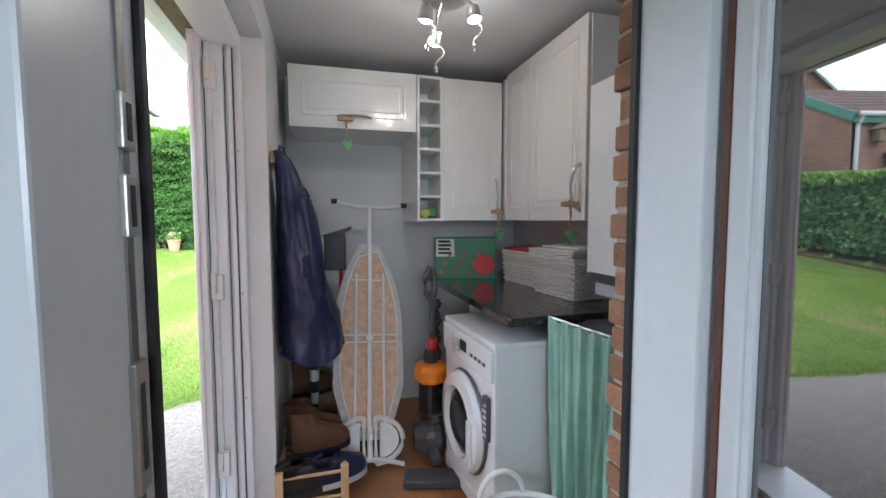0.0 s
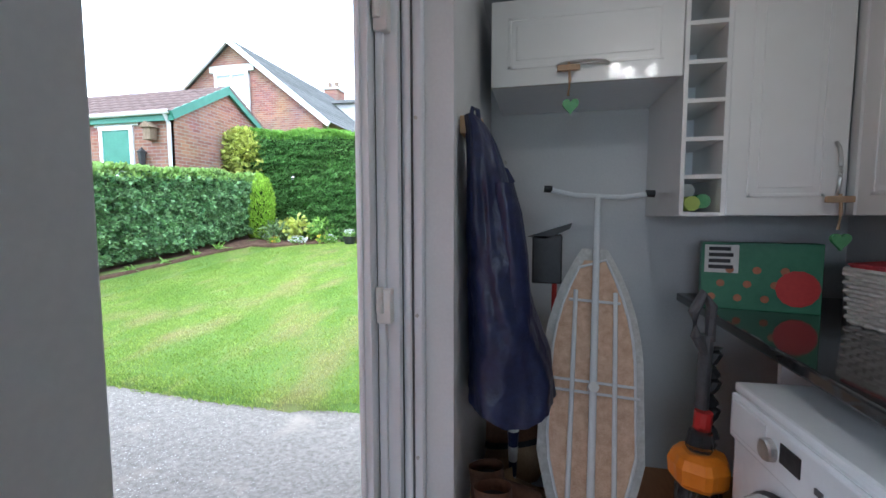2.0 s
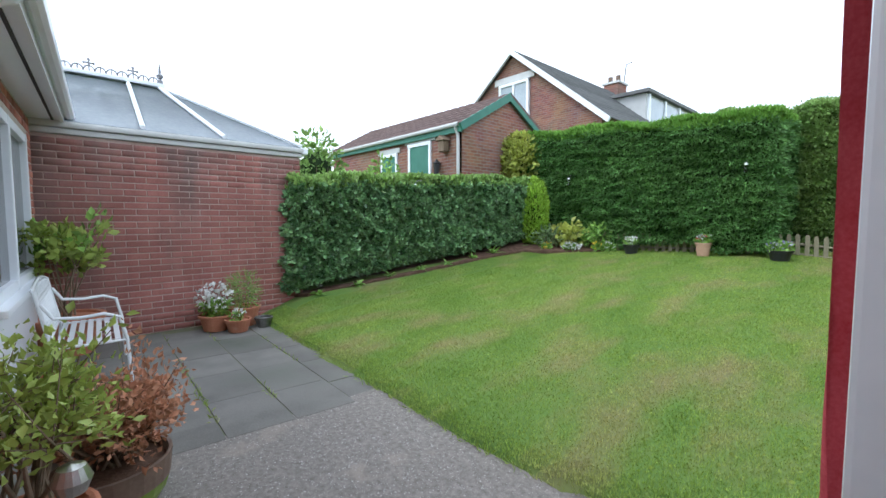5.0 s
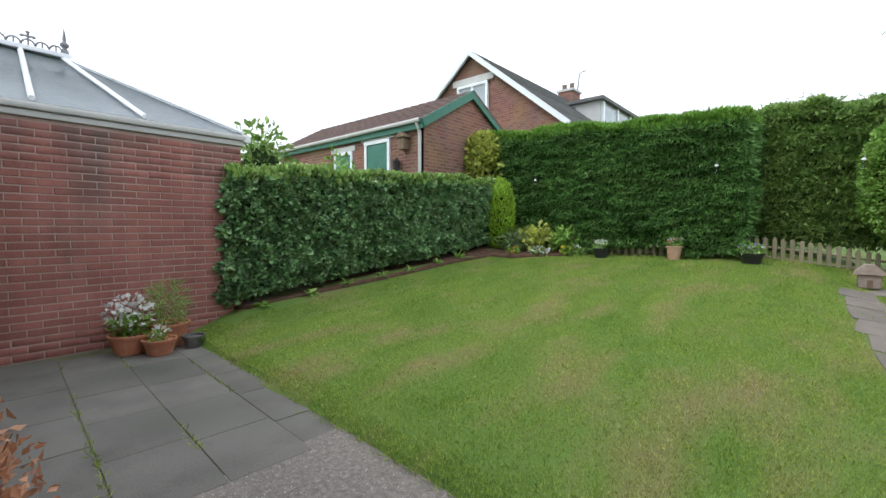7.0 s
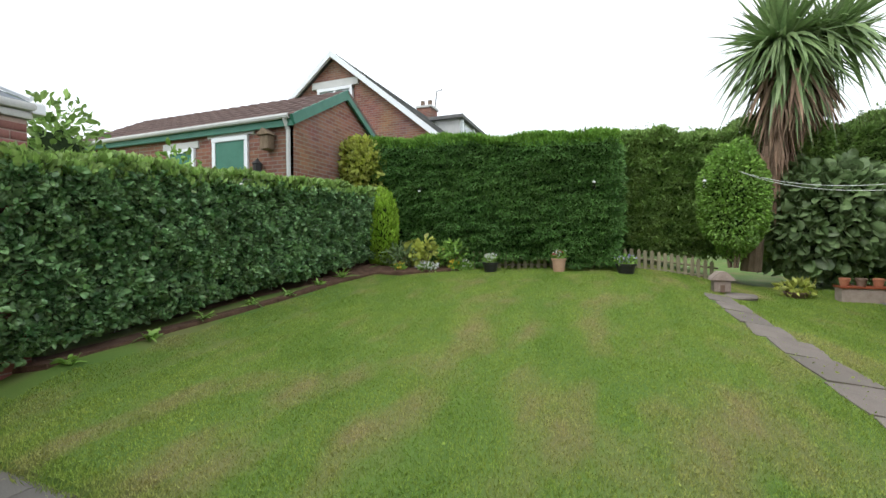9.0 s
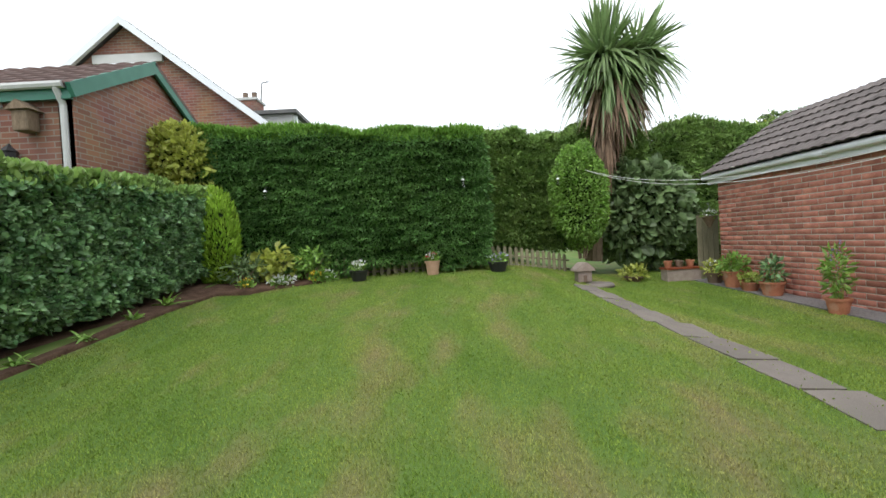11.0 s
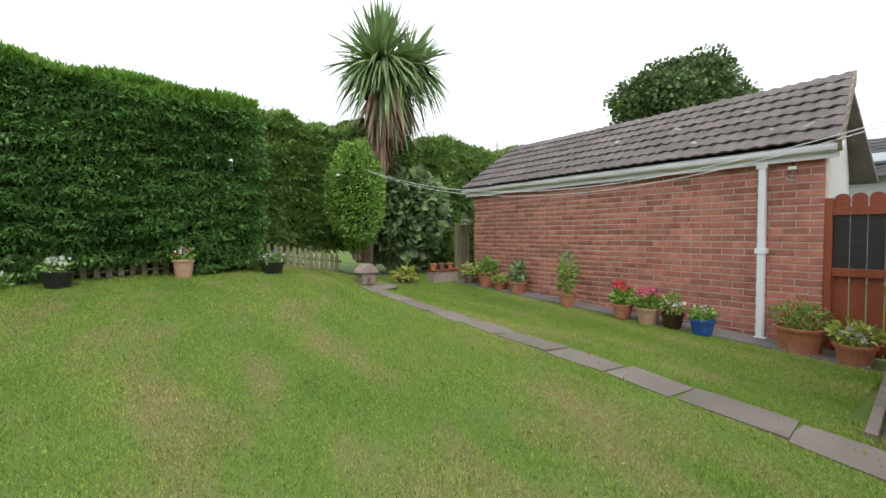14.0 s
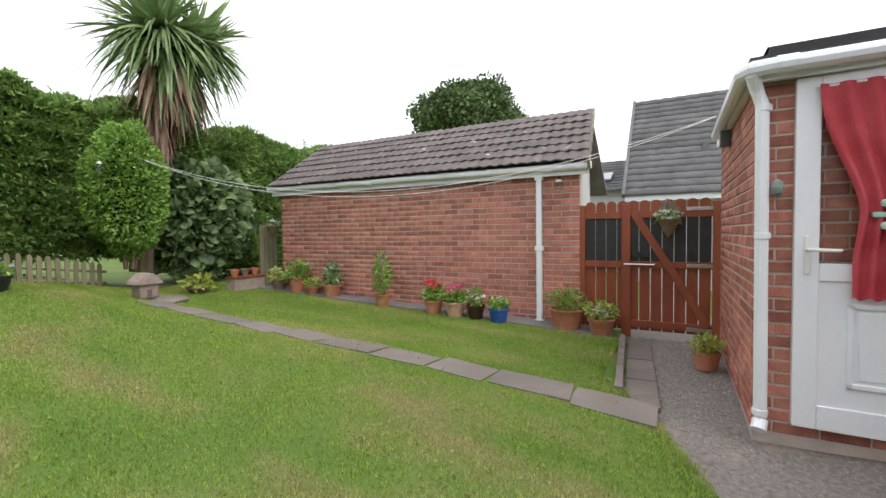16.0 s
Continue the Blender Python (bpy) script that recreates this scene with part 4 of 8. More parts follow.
bush("distant_bush", "small bush seen over the clipped hedge", (-9.2, 7.4, 0.3), (0.6, 0.5, 1.0), 700, 0.11, 0.06, M_LEAF_SHRUB, 0.6, 0.5, core=0.5)
bush("distant_bush", "yellow-green bush beyond the garage end", (7.3, 16.0, 0.4), (1.1, 1.0, 1.8), 4200, 0.13, 0.07, M_LEAF_GOLD, 0.3, 0.4, core=0.7)


def tree(label, at, trunk_h, radii, n, size, mat, lobes=26, seed=1):
    """A tree: tapered trunk, limbs, and a crown of leafy lobes with gaps."""
    r2 = np.random.default_rng(seed)
    t = thing("tree", at, label, "tree")
    bm = bmesh.new()
    tube(bm, [(0, 0, -0.1), (0.1, 0, trunk_h * 0.5), (0, 0.1, trunk_h)], 0.04 * radii[2] + 0.12, 9, 0.12)
    centres = []
    for k in range(lobes):
        d = unit(r2.normal(0, 1, (1, 3)))[0]
        d[2] = abs(d[2]) * 1.1 - 0.35
        c = np.array([0, 0, trunk_h + radii[2]]) + d * np.array(radii) * r2.uniform(0.45, 0.82)
        centres.append(c)
        if k % 2 == 0:
            tube(bm, [(0, 0, trunk_h * 0.9), tuple((c + np.array([0, 0, trunk_h])) / 2), tuple(c)], 0.09, 5, 0.02)
    part("trunk", bm, M_BARK, t)
    P, D = [], []
    for c in centres:
        q = radii[0] * r2.uniform(0.22, 0.40)
        p, d = ball_points(n // lobes, c, (q, q, q * 0.75), 0.6)
        P.append(p)
        D.append(d)
    leaves("crown", np.concatenate(P), np.concatenate(D), size, size * 0.7, mat, t, spread=0.9)
    return t


tree("large dark green broadleaf tree beyond the garage roof", (24.0, 16.5, 0.5), 5.2, (4.4, 4.4, 3.4), 26000, 0.26, M_TREE, 38, 3)
tree("distant dark tree behind the hedge", (20.0, 31.0, 0.5), 3.0, (2.6, 2.6, 2.7), 9000, 0.26, M_TREE, 22, 5)
tree("distant tree behind the hedge", (7.0, 30.0, 0.5), 2.0, (3.2, 3.0, 2.0), 3000, 0.4, M_TREE, 20, 8)
tree("distant tree behind the hedge", (28.0, 31.0, 0.5), 3.4, (4.4, 3.2, 3.2), 12000, 0.28, M_TREE, 24, 11)
tree("distant grey-green tree beyond the conifer hedge", (1.5, 26.0, 0.5), 1.6, (2.6, 2.2, 1.9), 2500, 0.35, M_HEDGE_FAR, 18, 13)

# ---- cordyline palm: two heads of sword leaves over a shaggy skirt ----
palm = thing("palm_tree", (0.18, 11.5, 0.78), "tall palm-like tree with sword leaves and a shaggy dead skirt", "palm")
bm = bmesh.new()
tube(bm, [(0, 0, -0.1), (0.05, 0, 0.6), (0.22, 0.02, 1.5), (0.38, 0.05, 2.6), (0.46, 0.05, 3.9)], 0.17, 12, 0.11)
tube(bm, [(0.40, 0.05, 2.7), (0.75, 0.1, 3.3), (1.02, 0.12, 3.95)], 0.11, 10, 0.08)
part("trunk", bm, M_BARK, palm)


def swords(name, centre, n, length, width, mat, low, high, droop, parent, seed, lean=(0.0, 0.0), thick=0.06):
    """Sword leaves from one point between two elevations, arching down by droop; lean tips the whole head over."""
    r2 = np.random.default_rng(seed)
    V, F = [], []
    for k in range(n):
        az, el = r2.uniform(0, 2 * math.pi), math.radians(r2.uniform(low, high))
        L = length * r2.uniform(0.75, 1.08)
        d = np.array([math.cos(az) * math.cos(el) + lean[0], math.sin(az) * math.cos(el) + lean[1], math.sin(el)])
        d /= np.linalg.norm(d)
        s = np.array([-math.sin(az), math.cos(az), r2.normal(0, 0.5)]) * width * 0.5
        base = np.array(centre) + r2.normal(0, thick, 3)
        sag = droop * r2.uniform(0.4, 1.2)
        b0 = len(V)
        for i, w in enumerate((0.75, 1.0, 1.0, 0.85, 0.55, 0.04)):
            u = i / 5
            p = base + d * L * u + np.array([0, 0, -sag * L * u * u])
            V += [tuple(p - s * w), tuple(p + s * w)]
        for i in range(5):
            F.append((b0 + 2 * i, b0 + 2 * i + 1, b0 + 2 * i + 3, b0 + 2 * i + 2))
    return mesh_np(name, V, F, mat, parent)


H1, H2 = (0.46, 0.05, 3.95), (1.14, 0.12, 4.05)
swords("leaf_head", H1, 150, 1.32, 0.066, M_CORD, 52, 89, 0.10, palm, 1)
swords("leaf_head", H1, 130, 1.22, 0.058, M_CORD, 5, 52, 0.22, palm, 7)
swords("leaf_head", H1, 220, 1.15, 0.064, M_CORD, -5, 45, 1.15, palm, 8)
swords("leaf_head", H2, 100, 1.02, 0.062, M_CORD, 35, 88, 0.08, palm, 2, (0.6, 0.0))
swords("leaf_head", H2, 105, 1.02, 0.055, M_CORD, -15, 40, 0.18, palm, 9, (0.25, 0.0))
swords("leaf_head", H2, 140, 1.0, 0.062, M_CORD, -10, 40, 1.15, palm, 10, (0.15, 0.0))
swords("drooping_leaves", (0.62, 0.06, 3.75), 230, 1.0, 0.058, M_CORD, -70, -5, 0.75, palm, 3, thick=0.12)
swords("dead_skirt", (0.52, 0.05, 3.45), 260, 0.95, 0.065, M_CORD_DEAD, -86, -48, 0.35, palm, 4, thick=0.13)
swords("dead_skirt", (0.92, 0.12, 3.45), 150, 0.85, 0.06, M_CORD_DEAD, -88, -50, 0.35, palm, 5, thick=0.10)
swords("dead_skirt", (0.40, 0.04, 2.85), 190, 1.15, 0.055, M_CORD_DEAD, -89, -77, 0.05, palm, 6, thick=0.09)
swords("dead_skirt", (0.24, 0.03, 1.95), 120, 1.1, 0.05, M_CORD_DEAD, -89, -80, 0.0, palm, 11, thick=0.08)

# ---- picket fence ----
fence = thing("picket_fence", (-2.2, 10.9, ground_z(-2.2, 10.9)), "low weathered wooden picket fence below the hedge", "fence")
fo = np.array(fence.matrix_basis.translation)
line = [(-4.75, 10.30), (-2.2, 10.66), (-0.35, 11.42)]
picket = None
for (xa, ya), (xb, yb) in zip(line, line[1:]):
    seg = math.hypot(xb - xa, yb - ya)
    ang = math.degrees(math.atan2(yb - ya, xb - xa))
    for k in range(int(seg / 0.125)):
        s = k * 0.125 / seg
        x, y = xa + (xb - xa) * s, ya + (yb - ya) * s
        g = ground_z(x, y)
        m = pose(x - fo[0], y - fo[1], g - fo[2] + 0.02 * rng.random(), 0, rng.normal(0, 1.2), ang)
        if picket is None:
            bm = extruded([(-0.032, 0.02), (0.032, 0.02), (0.032, 0.34), (0.012, 0.375), (-0.012, 0.375), (-0.032, 0.34)], -0.009, 0.009, pose(0, 0, 0, 90, 0, 0))
            picket = part("picket", bm, M_FENCE, fence)
            picket.matrix_basis = m
        else:
            p = new("picket", picket.data)
            p.parent, p.matrix_basis = fence, m
    for dz in (0.1, 0.27):
        ga, gb = ground_z(xa, ya), ground_z(xb, yb)
        part("rail", tubed([(xa - fo[0], ya - fo[1] + 0.025, ga + dz - fo[2]), (xb - fo[0], yb - fo[1] + 0.025, gb + dz - fo[2])], 0.02, 4), M_FENCE, fence)

# ---- stepping slabs across the lawn (things one by one) and the kerb ----
steps = thing("stepping_path", (-0.35, 4.4, 0.06), "line of worn concrete stepping slabs across the lawn", "path", kind="structure")
y = 3.80
for k in range(10):
    L = 0.53 + 0.05 * math.sin(k * 2.1)
    cx = -0.60 - 0.034 * max(0, k - 3) + 0.02 * math.sin(k * 1.7)
    ym = y + L / 2
    w = 0.172
    g = ground_z(cx, ym) + 0.034
    o = [(-w + rng.normal(0, .012), -L / 2 + rng.normal(0, .012)), (w + rng.normal(0, .012), -L / 2 + rng.normal(0, .012)), (w + 0.012, 0.0), (w + rng.normal(0, .012), L / 2), (0.0, L / 2 + 0.012), (-w + rng.normal(0, .012), L / 2), (-w - 0.01, 0.05)]
    sl = part("slab", extruded(o, -0.05, 0.006), M_STEP, steps)
    sx_, sy_ = (ground_z(cx + 0.2, ym) - ground_z(cx - 0.2, ym)) / 0.4, (ground_z(cx, ym + 0.2) - ground_z(cx, ym - 0.2)) / 0.4
    sl.matrix_basis = pose(cx + 0.35, ym - 4.4, g - 0.06, math.degrees(sy_), -math.degrees(sx_), rng.normal(0, 2.5))
    y += L + 0.035
kerb = thing("kerb", (0, 4.17, 0), "weathered concrete kerb edging beside the garage lawn", "kerb", kind="structure")
for k in range(3):
    part("kerb_stone", boxed(k * 0.6, k * 0.6 + 0.592, -0.03, 0.03, -0.1, 0.085, 0.008, pose(-0.27, -0.10, 0, 0, 0, 4.6)), M_STEP, kerb)
for k, (x0, x1) in enumerate(((-0.42, 0.16), (0.18, 0.78), (0.80, 1.42))):
    part("edging_slab", boxed(x0, x1, -0.28, -0.045, -0.05, 0.016, 0.008, pose(0, -0.08, 0, 0, 0, 4.6)), M_STEP, kerb)
tagged(part("gravel_strip", extruded([(1.36, 4.32), (1.78, 4.34), (1.78, 10.3), (1.46, 10.3)], -0.1, 0.0, pose(0, 0, 0.03, 2.35, 0, 0) @ pose(0, 0, -0.12)), M_GRAVEL), "dark gravel strip along the garage wall", "gravel", kind="structure")
bed = [(-6.75, 4.1), (-6.5, 4.2), (-6.36, 6.0), (-6.3, 8.0), (-6.2, 9.0), (-5.6, 9.65), (-5.0, 9.95), (-4.75, 10.35), (-4.9, 10.9), (-7.0, 10.9), (-7.0, 4.1)]
bv = [bm_p for bm_p in bed]
bm = bmesh.new()
top = [bm.verts.new((x, y, ground_z(x, y) + 0.055)) for x, y in bv]
low = [bm.verts.new((x, y, ground_z(x, y) - 0.1)) for x, y in bv]
mid = [bm.verts.new((x * 0.985 - 0.1, y, ground_z(x, y) + 0.075)) for x, y in bv]
for i in range(len(bv)):
    j = (i + 1) % len(bv)
    bm.faces.new((low[i], low[j], top[j], top[i]))
    bm.faces.new((top[i], top[j], mid[j], mid[i]))
bmesh.ops.triangulate(bm, faces=[bm.faces.new(mid)])
tagged(part("flower_bed", bm, M_SOIL), "brown soil bed below the hedges", "flower bed", kind="structure")

# ---- garage ----
gar = thing("garage", (0, 0, 0), "brick garage with pantile roof and white gutter", "garage", kind="structure")
part("wall", boxed(1.79, 1.95, 4.74, 9.98, -0.2, 2.06), M_MORTAR, gar)
gable = bmesh.new()
for y0, y1 in ((4.74, 4.9), (9.82, 9.98)):
    a = [gable.verts.new((x, y0 + 0.13 * max(0, x - 1.95), z)) for x, z in ((1.95, -0.2), (4.85, -0.2), (4.85, 2.06), (3.4, 2.97), (1.95, 2.06))]
    b = [gable.verts.new((x, y1 + 0.13 * max(0, x - 1.95), z)) for x, z in ((1.95, -0.2), (4.85, -0.2), (4.85, 2.06), (3.4, 2.97), (1.95, 2.06))]
    gable.faces.new(a)
    gable.faces.new(b[::-1])
    for i in range(5):
        gable.faces.new((a[i], a[(i + 1) % 5], b[(i + 1) % 5], b[i]))
part("wall", gable, M_RENDER, gar)
part("fascia", boxed(1.70, 1.73, 4.62, 10.12, 1.96, 2.08), M_UPVC, gar)
part("soffit", boxed(1.73, 1.80, 4.66, 10.06, 2.0, 2.02), M_UPVC, gar)
part("gutter", tubed([(1.66, 4.58, 2.055), (1.66, 10.16, 2.075)], 0.045, 10), M_UPVC, gar)
for y0 in (6.1, 7.9):
    part("gutter_joint", tubed([(1.66, y0 - 0.06, 2.058), (1.66, y0 + 0.06, 2.058)], 0.049, 10), M_UPVC, gar)
dp = bmesh.new()
box(dp, 1.70, 1.765, 5.20, 5.265, 0.07, 1.98, 0.006)
part("downpipe", dp, M_UPVC, gar)
for z in (1.95, 1.05, 0.1):
    part("pipe_clip", boxed(1.692, 1.772, 5.18, 5.285, z - 0.03, z + 0.03, 0.005), M_UPVC, gar)
part("verge", boxed(0, 2.02, -0.03, 0.0, -0.02, 0.10, 0.0, pose(1.62, 4.62, 2.02, 0, -31.5, 7)), M_FENCE, gar)
part("barge_board", boxed(0.02, 1.98, -0.02, 0.03, -0.13, -0.01, 0.0, pose(1.64, 4.66, 2.06, 0, -31.5, 7)), M_UPVC, gar)
part("roof_deck", boxed(0.0, 2.02, 0.22, 5.50, -0.02, 0.03, 0.0, pose(1.64, 4.62, 2.04, 0, -31.5, 0)), M_TILE_I, gar)
part("roof_deck", boxed(0.0, 2.05, 0.02, 5.50, -0.02, 0.03, 0.0, pose(3.30, 4.82, 3.03, 0, 31.5, 0)), M_TILE_I, gar)

# ---- gate between garage and porch ----
gate = thing("garden_gate", (1.85, 4.2, 0), "red-brown stained wooden gate with round-topped boards, closed", "gate")
for y0, y1 in ((-0.04, 0.06), (-0.95, -0.87), (0.48, 0.56)):
    part("post", boxed(-0.05, 0.05, y0, y1, -0.05, 1.58, 0.006), M_GATE, gate)
for y0, y1 in ((-0.87, -0.04), (0.06, 0.48)):
    for z in (0.16, 0.86, 1.45):
        part("rail", boxed(-0.035, 0.0, y0, y1, z - 0.04, z + 0.04, 0.004), M_GATE, gate)
board = None
for k in range(11):
    yb = -0.80 + k * 0.122
    if 0.0 < yb + 0.05 < 0.1:
        continue
    if board is None:
        out = [(-0.056, 0.08), (0.056, 0.08)] + [(0.056 * math.cos(a), 1.57 + 0.05 * math.sin(a)) for a in np.linspace(0, math.pi, 8)]
        board = part("board", extruded(out, 0.0, 0.018, pose(0, 0, 0, 90, 0, 90)), M_GATE, gate)
        board.matrix_basis = pose(0, yb, 0)
    else:
        p = new("board", board.data)
        p.parent, p.matrix_basis = gate, pose(0, yb, 0)
for y0, y1 in ((-0.86, -0.05), (0.065, 0.475)):
    for k in range(12):
        ya, yb = max(y0, -0.861 + k * 0.122 + 0.0025), min(y1, -0.861 + (k + 1) * 0.122 - 0.0025)
        if yb - ya > 0.02:
            part("dark_mesh_panel", boxed(-0.012, -0.004, ya, yb, 0.90, 1.41), M_POT_BLACK, gate, "dark plastic mesh panel")
brace_len = math.hypot(0.76, 1.30)
part("brace", boxed(-0.060, -0.036, 0, brace_len, -0.042, 0.042, 0.004, pose(0, -0.83, 0.18, math.degrees(math.atan2(1.30, 0.76)), 0, 0)), M_GATE, gate)
for z in (0.14, 0.86, 1.5):
    part("strap_hinge", boxed(-0.046, -0.036, -0.92, -0.62, z - 0.02, z + 0.02, 0.002), M_STEEL, gate)
lt = bmesh.new()
box(lt, -0.06, -0.03, -0.24, -0.06, 0.95, 1.02, 0.005)
part("lock_box", lt, M_BLACK, gate)
part("bolt", tubed([(-0.055, -0.30, 0.865), (-0.055, 0.03, 0.865)], 0.012, 8), M_STEEL, gate)

# ---- house beyond the gate ----
nh = thing("neighbour_house", (0, 0, 0), "house with a large dark grey tiled roof beyond the gate", "house")
part("wall", boxed(7.4, 12.6, -4.0, 4.5, -0.2, 2.05), M_RENDER, nh)
part("fascia", boxed(6.95, 7.05, -4.2, 4.7, 1.93, 2.08), M_UPVC, nh)
part("wall", extruded([(7.4, 2.0), (12.6, 2.0), (10.0, 4.8)], 4.3, 4.5, pose(0, 0, 0, 90, 0, 0) @ Matrix.Diagonal((1, 1, -1, 1))), M_RENDER, nh)


def tile_rows(name, origin, along, upslope, length, rise_len, course, lift, mat, parent, wave=0.0, pitch=0.3):
    """Overlapping courses of tiles: each course a stepped strip, with a rolled profile if wave is given."""
    o, a, u = Vector(origin), Vector(along).normalized(), Vector(upslope).normalized()
    nrm = a.cross(u).normalized()
    if nrm.z < 0:
        nrm = -nrm
    V, F = [], []
    nc = int(rise_len / course + 0.999)
    k = max(2, int(length / pitch * (4 if wave else 1)))
    for c in range(nc):
        s0, s1 = c * course, min((c + 1) * course + 0.03, rise_len)
        b = len(V)
        for i in range(k + 1):
            x = length * i / k
            h = wave * abs(math.sin(math.pi * x / pitch)) if wave else 0.0
            V += [tuple(o + a * x + u * s0 + nrm * 0.0), tuple(o + a * x + u * s0 + nrm * (lift + h)), tuple(o + a * x + u * s1 + nrm * (0.004 + h * 0.9))]
        for i in range(k):
            q = b + 3 * i
            F += [(q, q + 3, q + 4, q + 1), (q + 1, q + 4, q + 5, q + 2)]
    ob = mesh_np(name, V, F, mat, parent)
    ob["kind"] = "stuff"
    return ob


tile_rows("roof", (6.9, -4.3, 2.05), (0, 1, 0), (3.1, 0, 2.9), 9.05, 4.25, 0.25, 0.035, M_SLATE, nh, 0.026, 0.3)
part("verge", boxed(0, 4.25, -0.05, 0.02, -0.05, 0.06, 0, pose(6.9, 4.75, 2.05, 0, -43.1, 0)), M_SLATE, nh)
part("far_roof", boxed(0, 4.25, -9.05, 0.0, -0.04, 0.02, 0, pose(10.0, 4.75, 4.95, 0, 43.1, 0)), M_SLATE, nh)
part("roof_vent", boxed(8.0, 8.16, 3.0, 3.14, 3.08, 3.32, 0.01), M_SLATE, nh)
nb = thing("neighbour_outbuilding", (0, 0, 0), "low tiled outbuilding with a bright skylight beyond the gate", "outbuilding")
part("wall", boxed(9.0, 13.0, 4.9, 8.0, -0.2, 2.4), M_RENDER, nb)
tile_rows("roof", (8.8, 4.85, 2.35), (0, 1, 0), (2.6, 0, 1.2), 3.3, 2.8, 0.26, 0.03, M_SLATE, nb, 0.02, 0.3)
part("skylight", boxed(0.7, 1.3, 0.25, 0.95, 0.05, 0.12, 0.01, pose(8.8, 5.05, 2.35, 0, -24.8, 0)), M_PALEGLASS, nb, "white framed skylight")

# ---- garden wall and conservatory behind it ----
gwall = thing("garden_wall", (-6.75, 1.05, 0), "dark red brick wall with stained upper courses beside the patio", "wall", kind="structure")
part("mortar", boxed(-0.20, -0.012, 0.0, 3.18, -0.2, 2.28), M_MORTAR_G, gwall)
con = thing("conservatory", (-6.75, 0, 0), "white conservatory roof with cresting and finial behind the wall", "conservatory")
part("gutter", boxed(-0.16, 0.02, 1.05, 4.26, 2.285, 2.345, 0.012), M_RENDER, con)
part("gutter", boxed(-0.14, 0.055, 1.05, 4.28, 2.35, 2.42, 0.025), M_RENDER, con)
part("gutter", boxed(-3.9, 0.05, 4.24, 4.34, 2.33, 2.43, 0.02), M_UPVC, con)
ridge0, ridge1 = (-1.92, 0.2, 3.43), (-1.92, 2.82, 3.43)
e0, e1, e2, e3 = (0.0, 0.2, 2.43), (0.0, 4.26, 2.43), (-3.84, 4.26, 2.43), (-3.84, 0.2, 2.43)
bm = bmesh.new()
vs = {k: bm.verts.new(v) for k, v in dict(r0=ridge0, r1=ridge1, a=e0, b=e1, c=e2, d=e3).items()}
for f in (("a", "b", "r1", "r0"), ("b", "c", "r1"), ("c", "d", "r0", "r1")):
    bm.faces.new([vs[k] for k in f])
ext = bmesh.ops.solidify(bm, geom=list(bm.faces), thickness=0.02)
part("roof_sheet", bm, M_POLY, con)


def lerp3(a, b, t):
    return tuple(a[i] + (b[i] - a[i]) * t for i in range(3))


for y_low, y_high in ((0.45, 0.65), (1.38, 1.55), (2.31, 2.42), (3.20, 2.80)):
    p, q = (0.0, y_low, 2.43), (-1.92, y_high, 3.43)
    part("glazing_bar", tubed([(p[0], p[1], p[2] + 0.03), (q[0], q[1], q[2] + 0.03)], 0.028, 6), M_UPVC, con)
for p in (e1, e2, lerp3(e1, e2, 0.33), lerp3(e1, e2, 0.66)):
    part("glazing_bar", tubed([(p[0], p[1], p[2] + 0.03), (ridge1[0], ridge1[1], ridge1[2] + 0.03)], 0.028, 6), M_UPVC, con)
part("ridge_cap", boxed(-2.02, -1.82, 0.2, 2.90, 3.43, 3.49, 0.015), M_UPVC, con)
# white cresting against bright sky: its backlit shade is painted as dark grey
M_CREST = surface("backlit_cresting", (0.16, 0.16, 0.17), (0.26, 0.26, 0.27), 12, 0.7)
CR = 3.49
part("cresting_rail", boxed(-1.93, -1.91, 0.25, 2.80, CR, CR + 0.02), M_CREST, con)
for k in range(20):
    y0 = 0.22 + k * 0.13
    loop = bmesh.new()
    tube(loop, [(-1.92, y0 + 0.065 * (1 + math.cos(a)), CR + 0.02 + 0.075 * math.sin(a)) for a in np.linspace(0, math.pi, 9)], 0.011, 5)
    tube(loop, [(-1.92, y0 + 0.065, CR + 0.02), (-1.92, y0 + 0.065, CR + 0.09)], 0.009, 5)
    if k % 4 == 1:
        tube(loop, [(-1.92, y0 + 0.065, CR + 0.09), (-1.92, y0 + 0.065, CR + 0.17)], 0.013, 5)
        tube(loop, [(-1.92, y0 + 0.01, CR + 0.13), (-1.92, y0 + 0.12, CR + 0.13)], 0.013, 5)
        for q in ((0, 0.05), (0.055, 0), (-0.055, 0)):
            lathe(loop, [(0, -0.024), (0.024, 0), (0, 0.024)], 6, (-1.92, y0 + 0.065 + q[0], CR + 0.13 + q[1]))
    part("cresting", loop, M_CREST, con)
part("finial", lathed([(0.045, 0), (0.04, 0.06), (0.018, 0.08), (0.045, 0.11), (0.05, 0.135), (0.018, 0.17), (0.020, 0.21), (0.0, 0.36)], 10, (-1.92, 2.84, CR)), M_CREST, con)
part("rear_stack", boxed(-2.6, -2.0, -0.7, 0.0, 2.4, 3.95, 0.01), M_BRICK_H, con)

# ---- neighbour's outbuilding with green trim, and the gabled house behind ----
ng = thing("neighbour_garage", (0, 0, 0), "brick outbuilding with brown tiled roof and green painted trim", "outbuilding")
M_BR_FAR = None


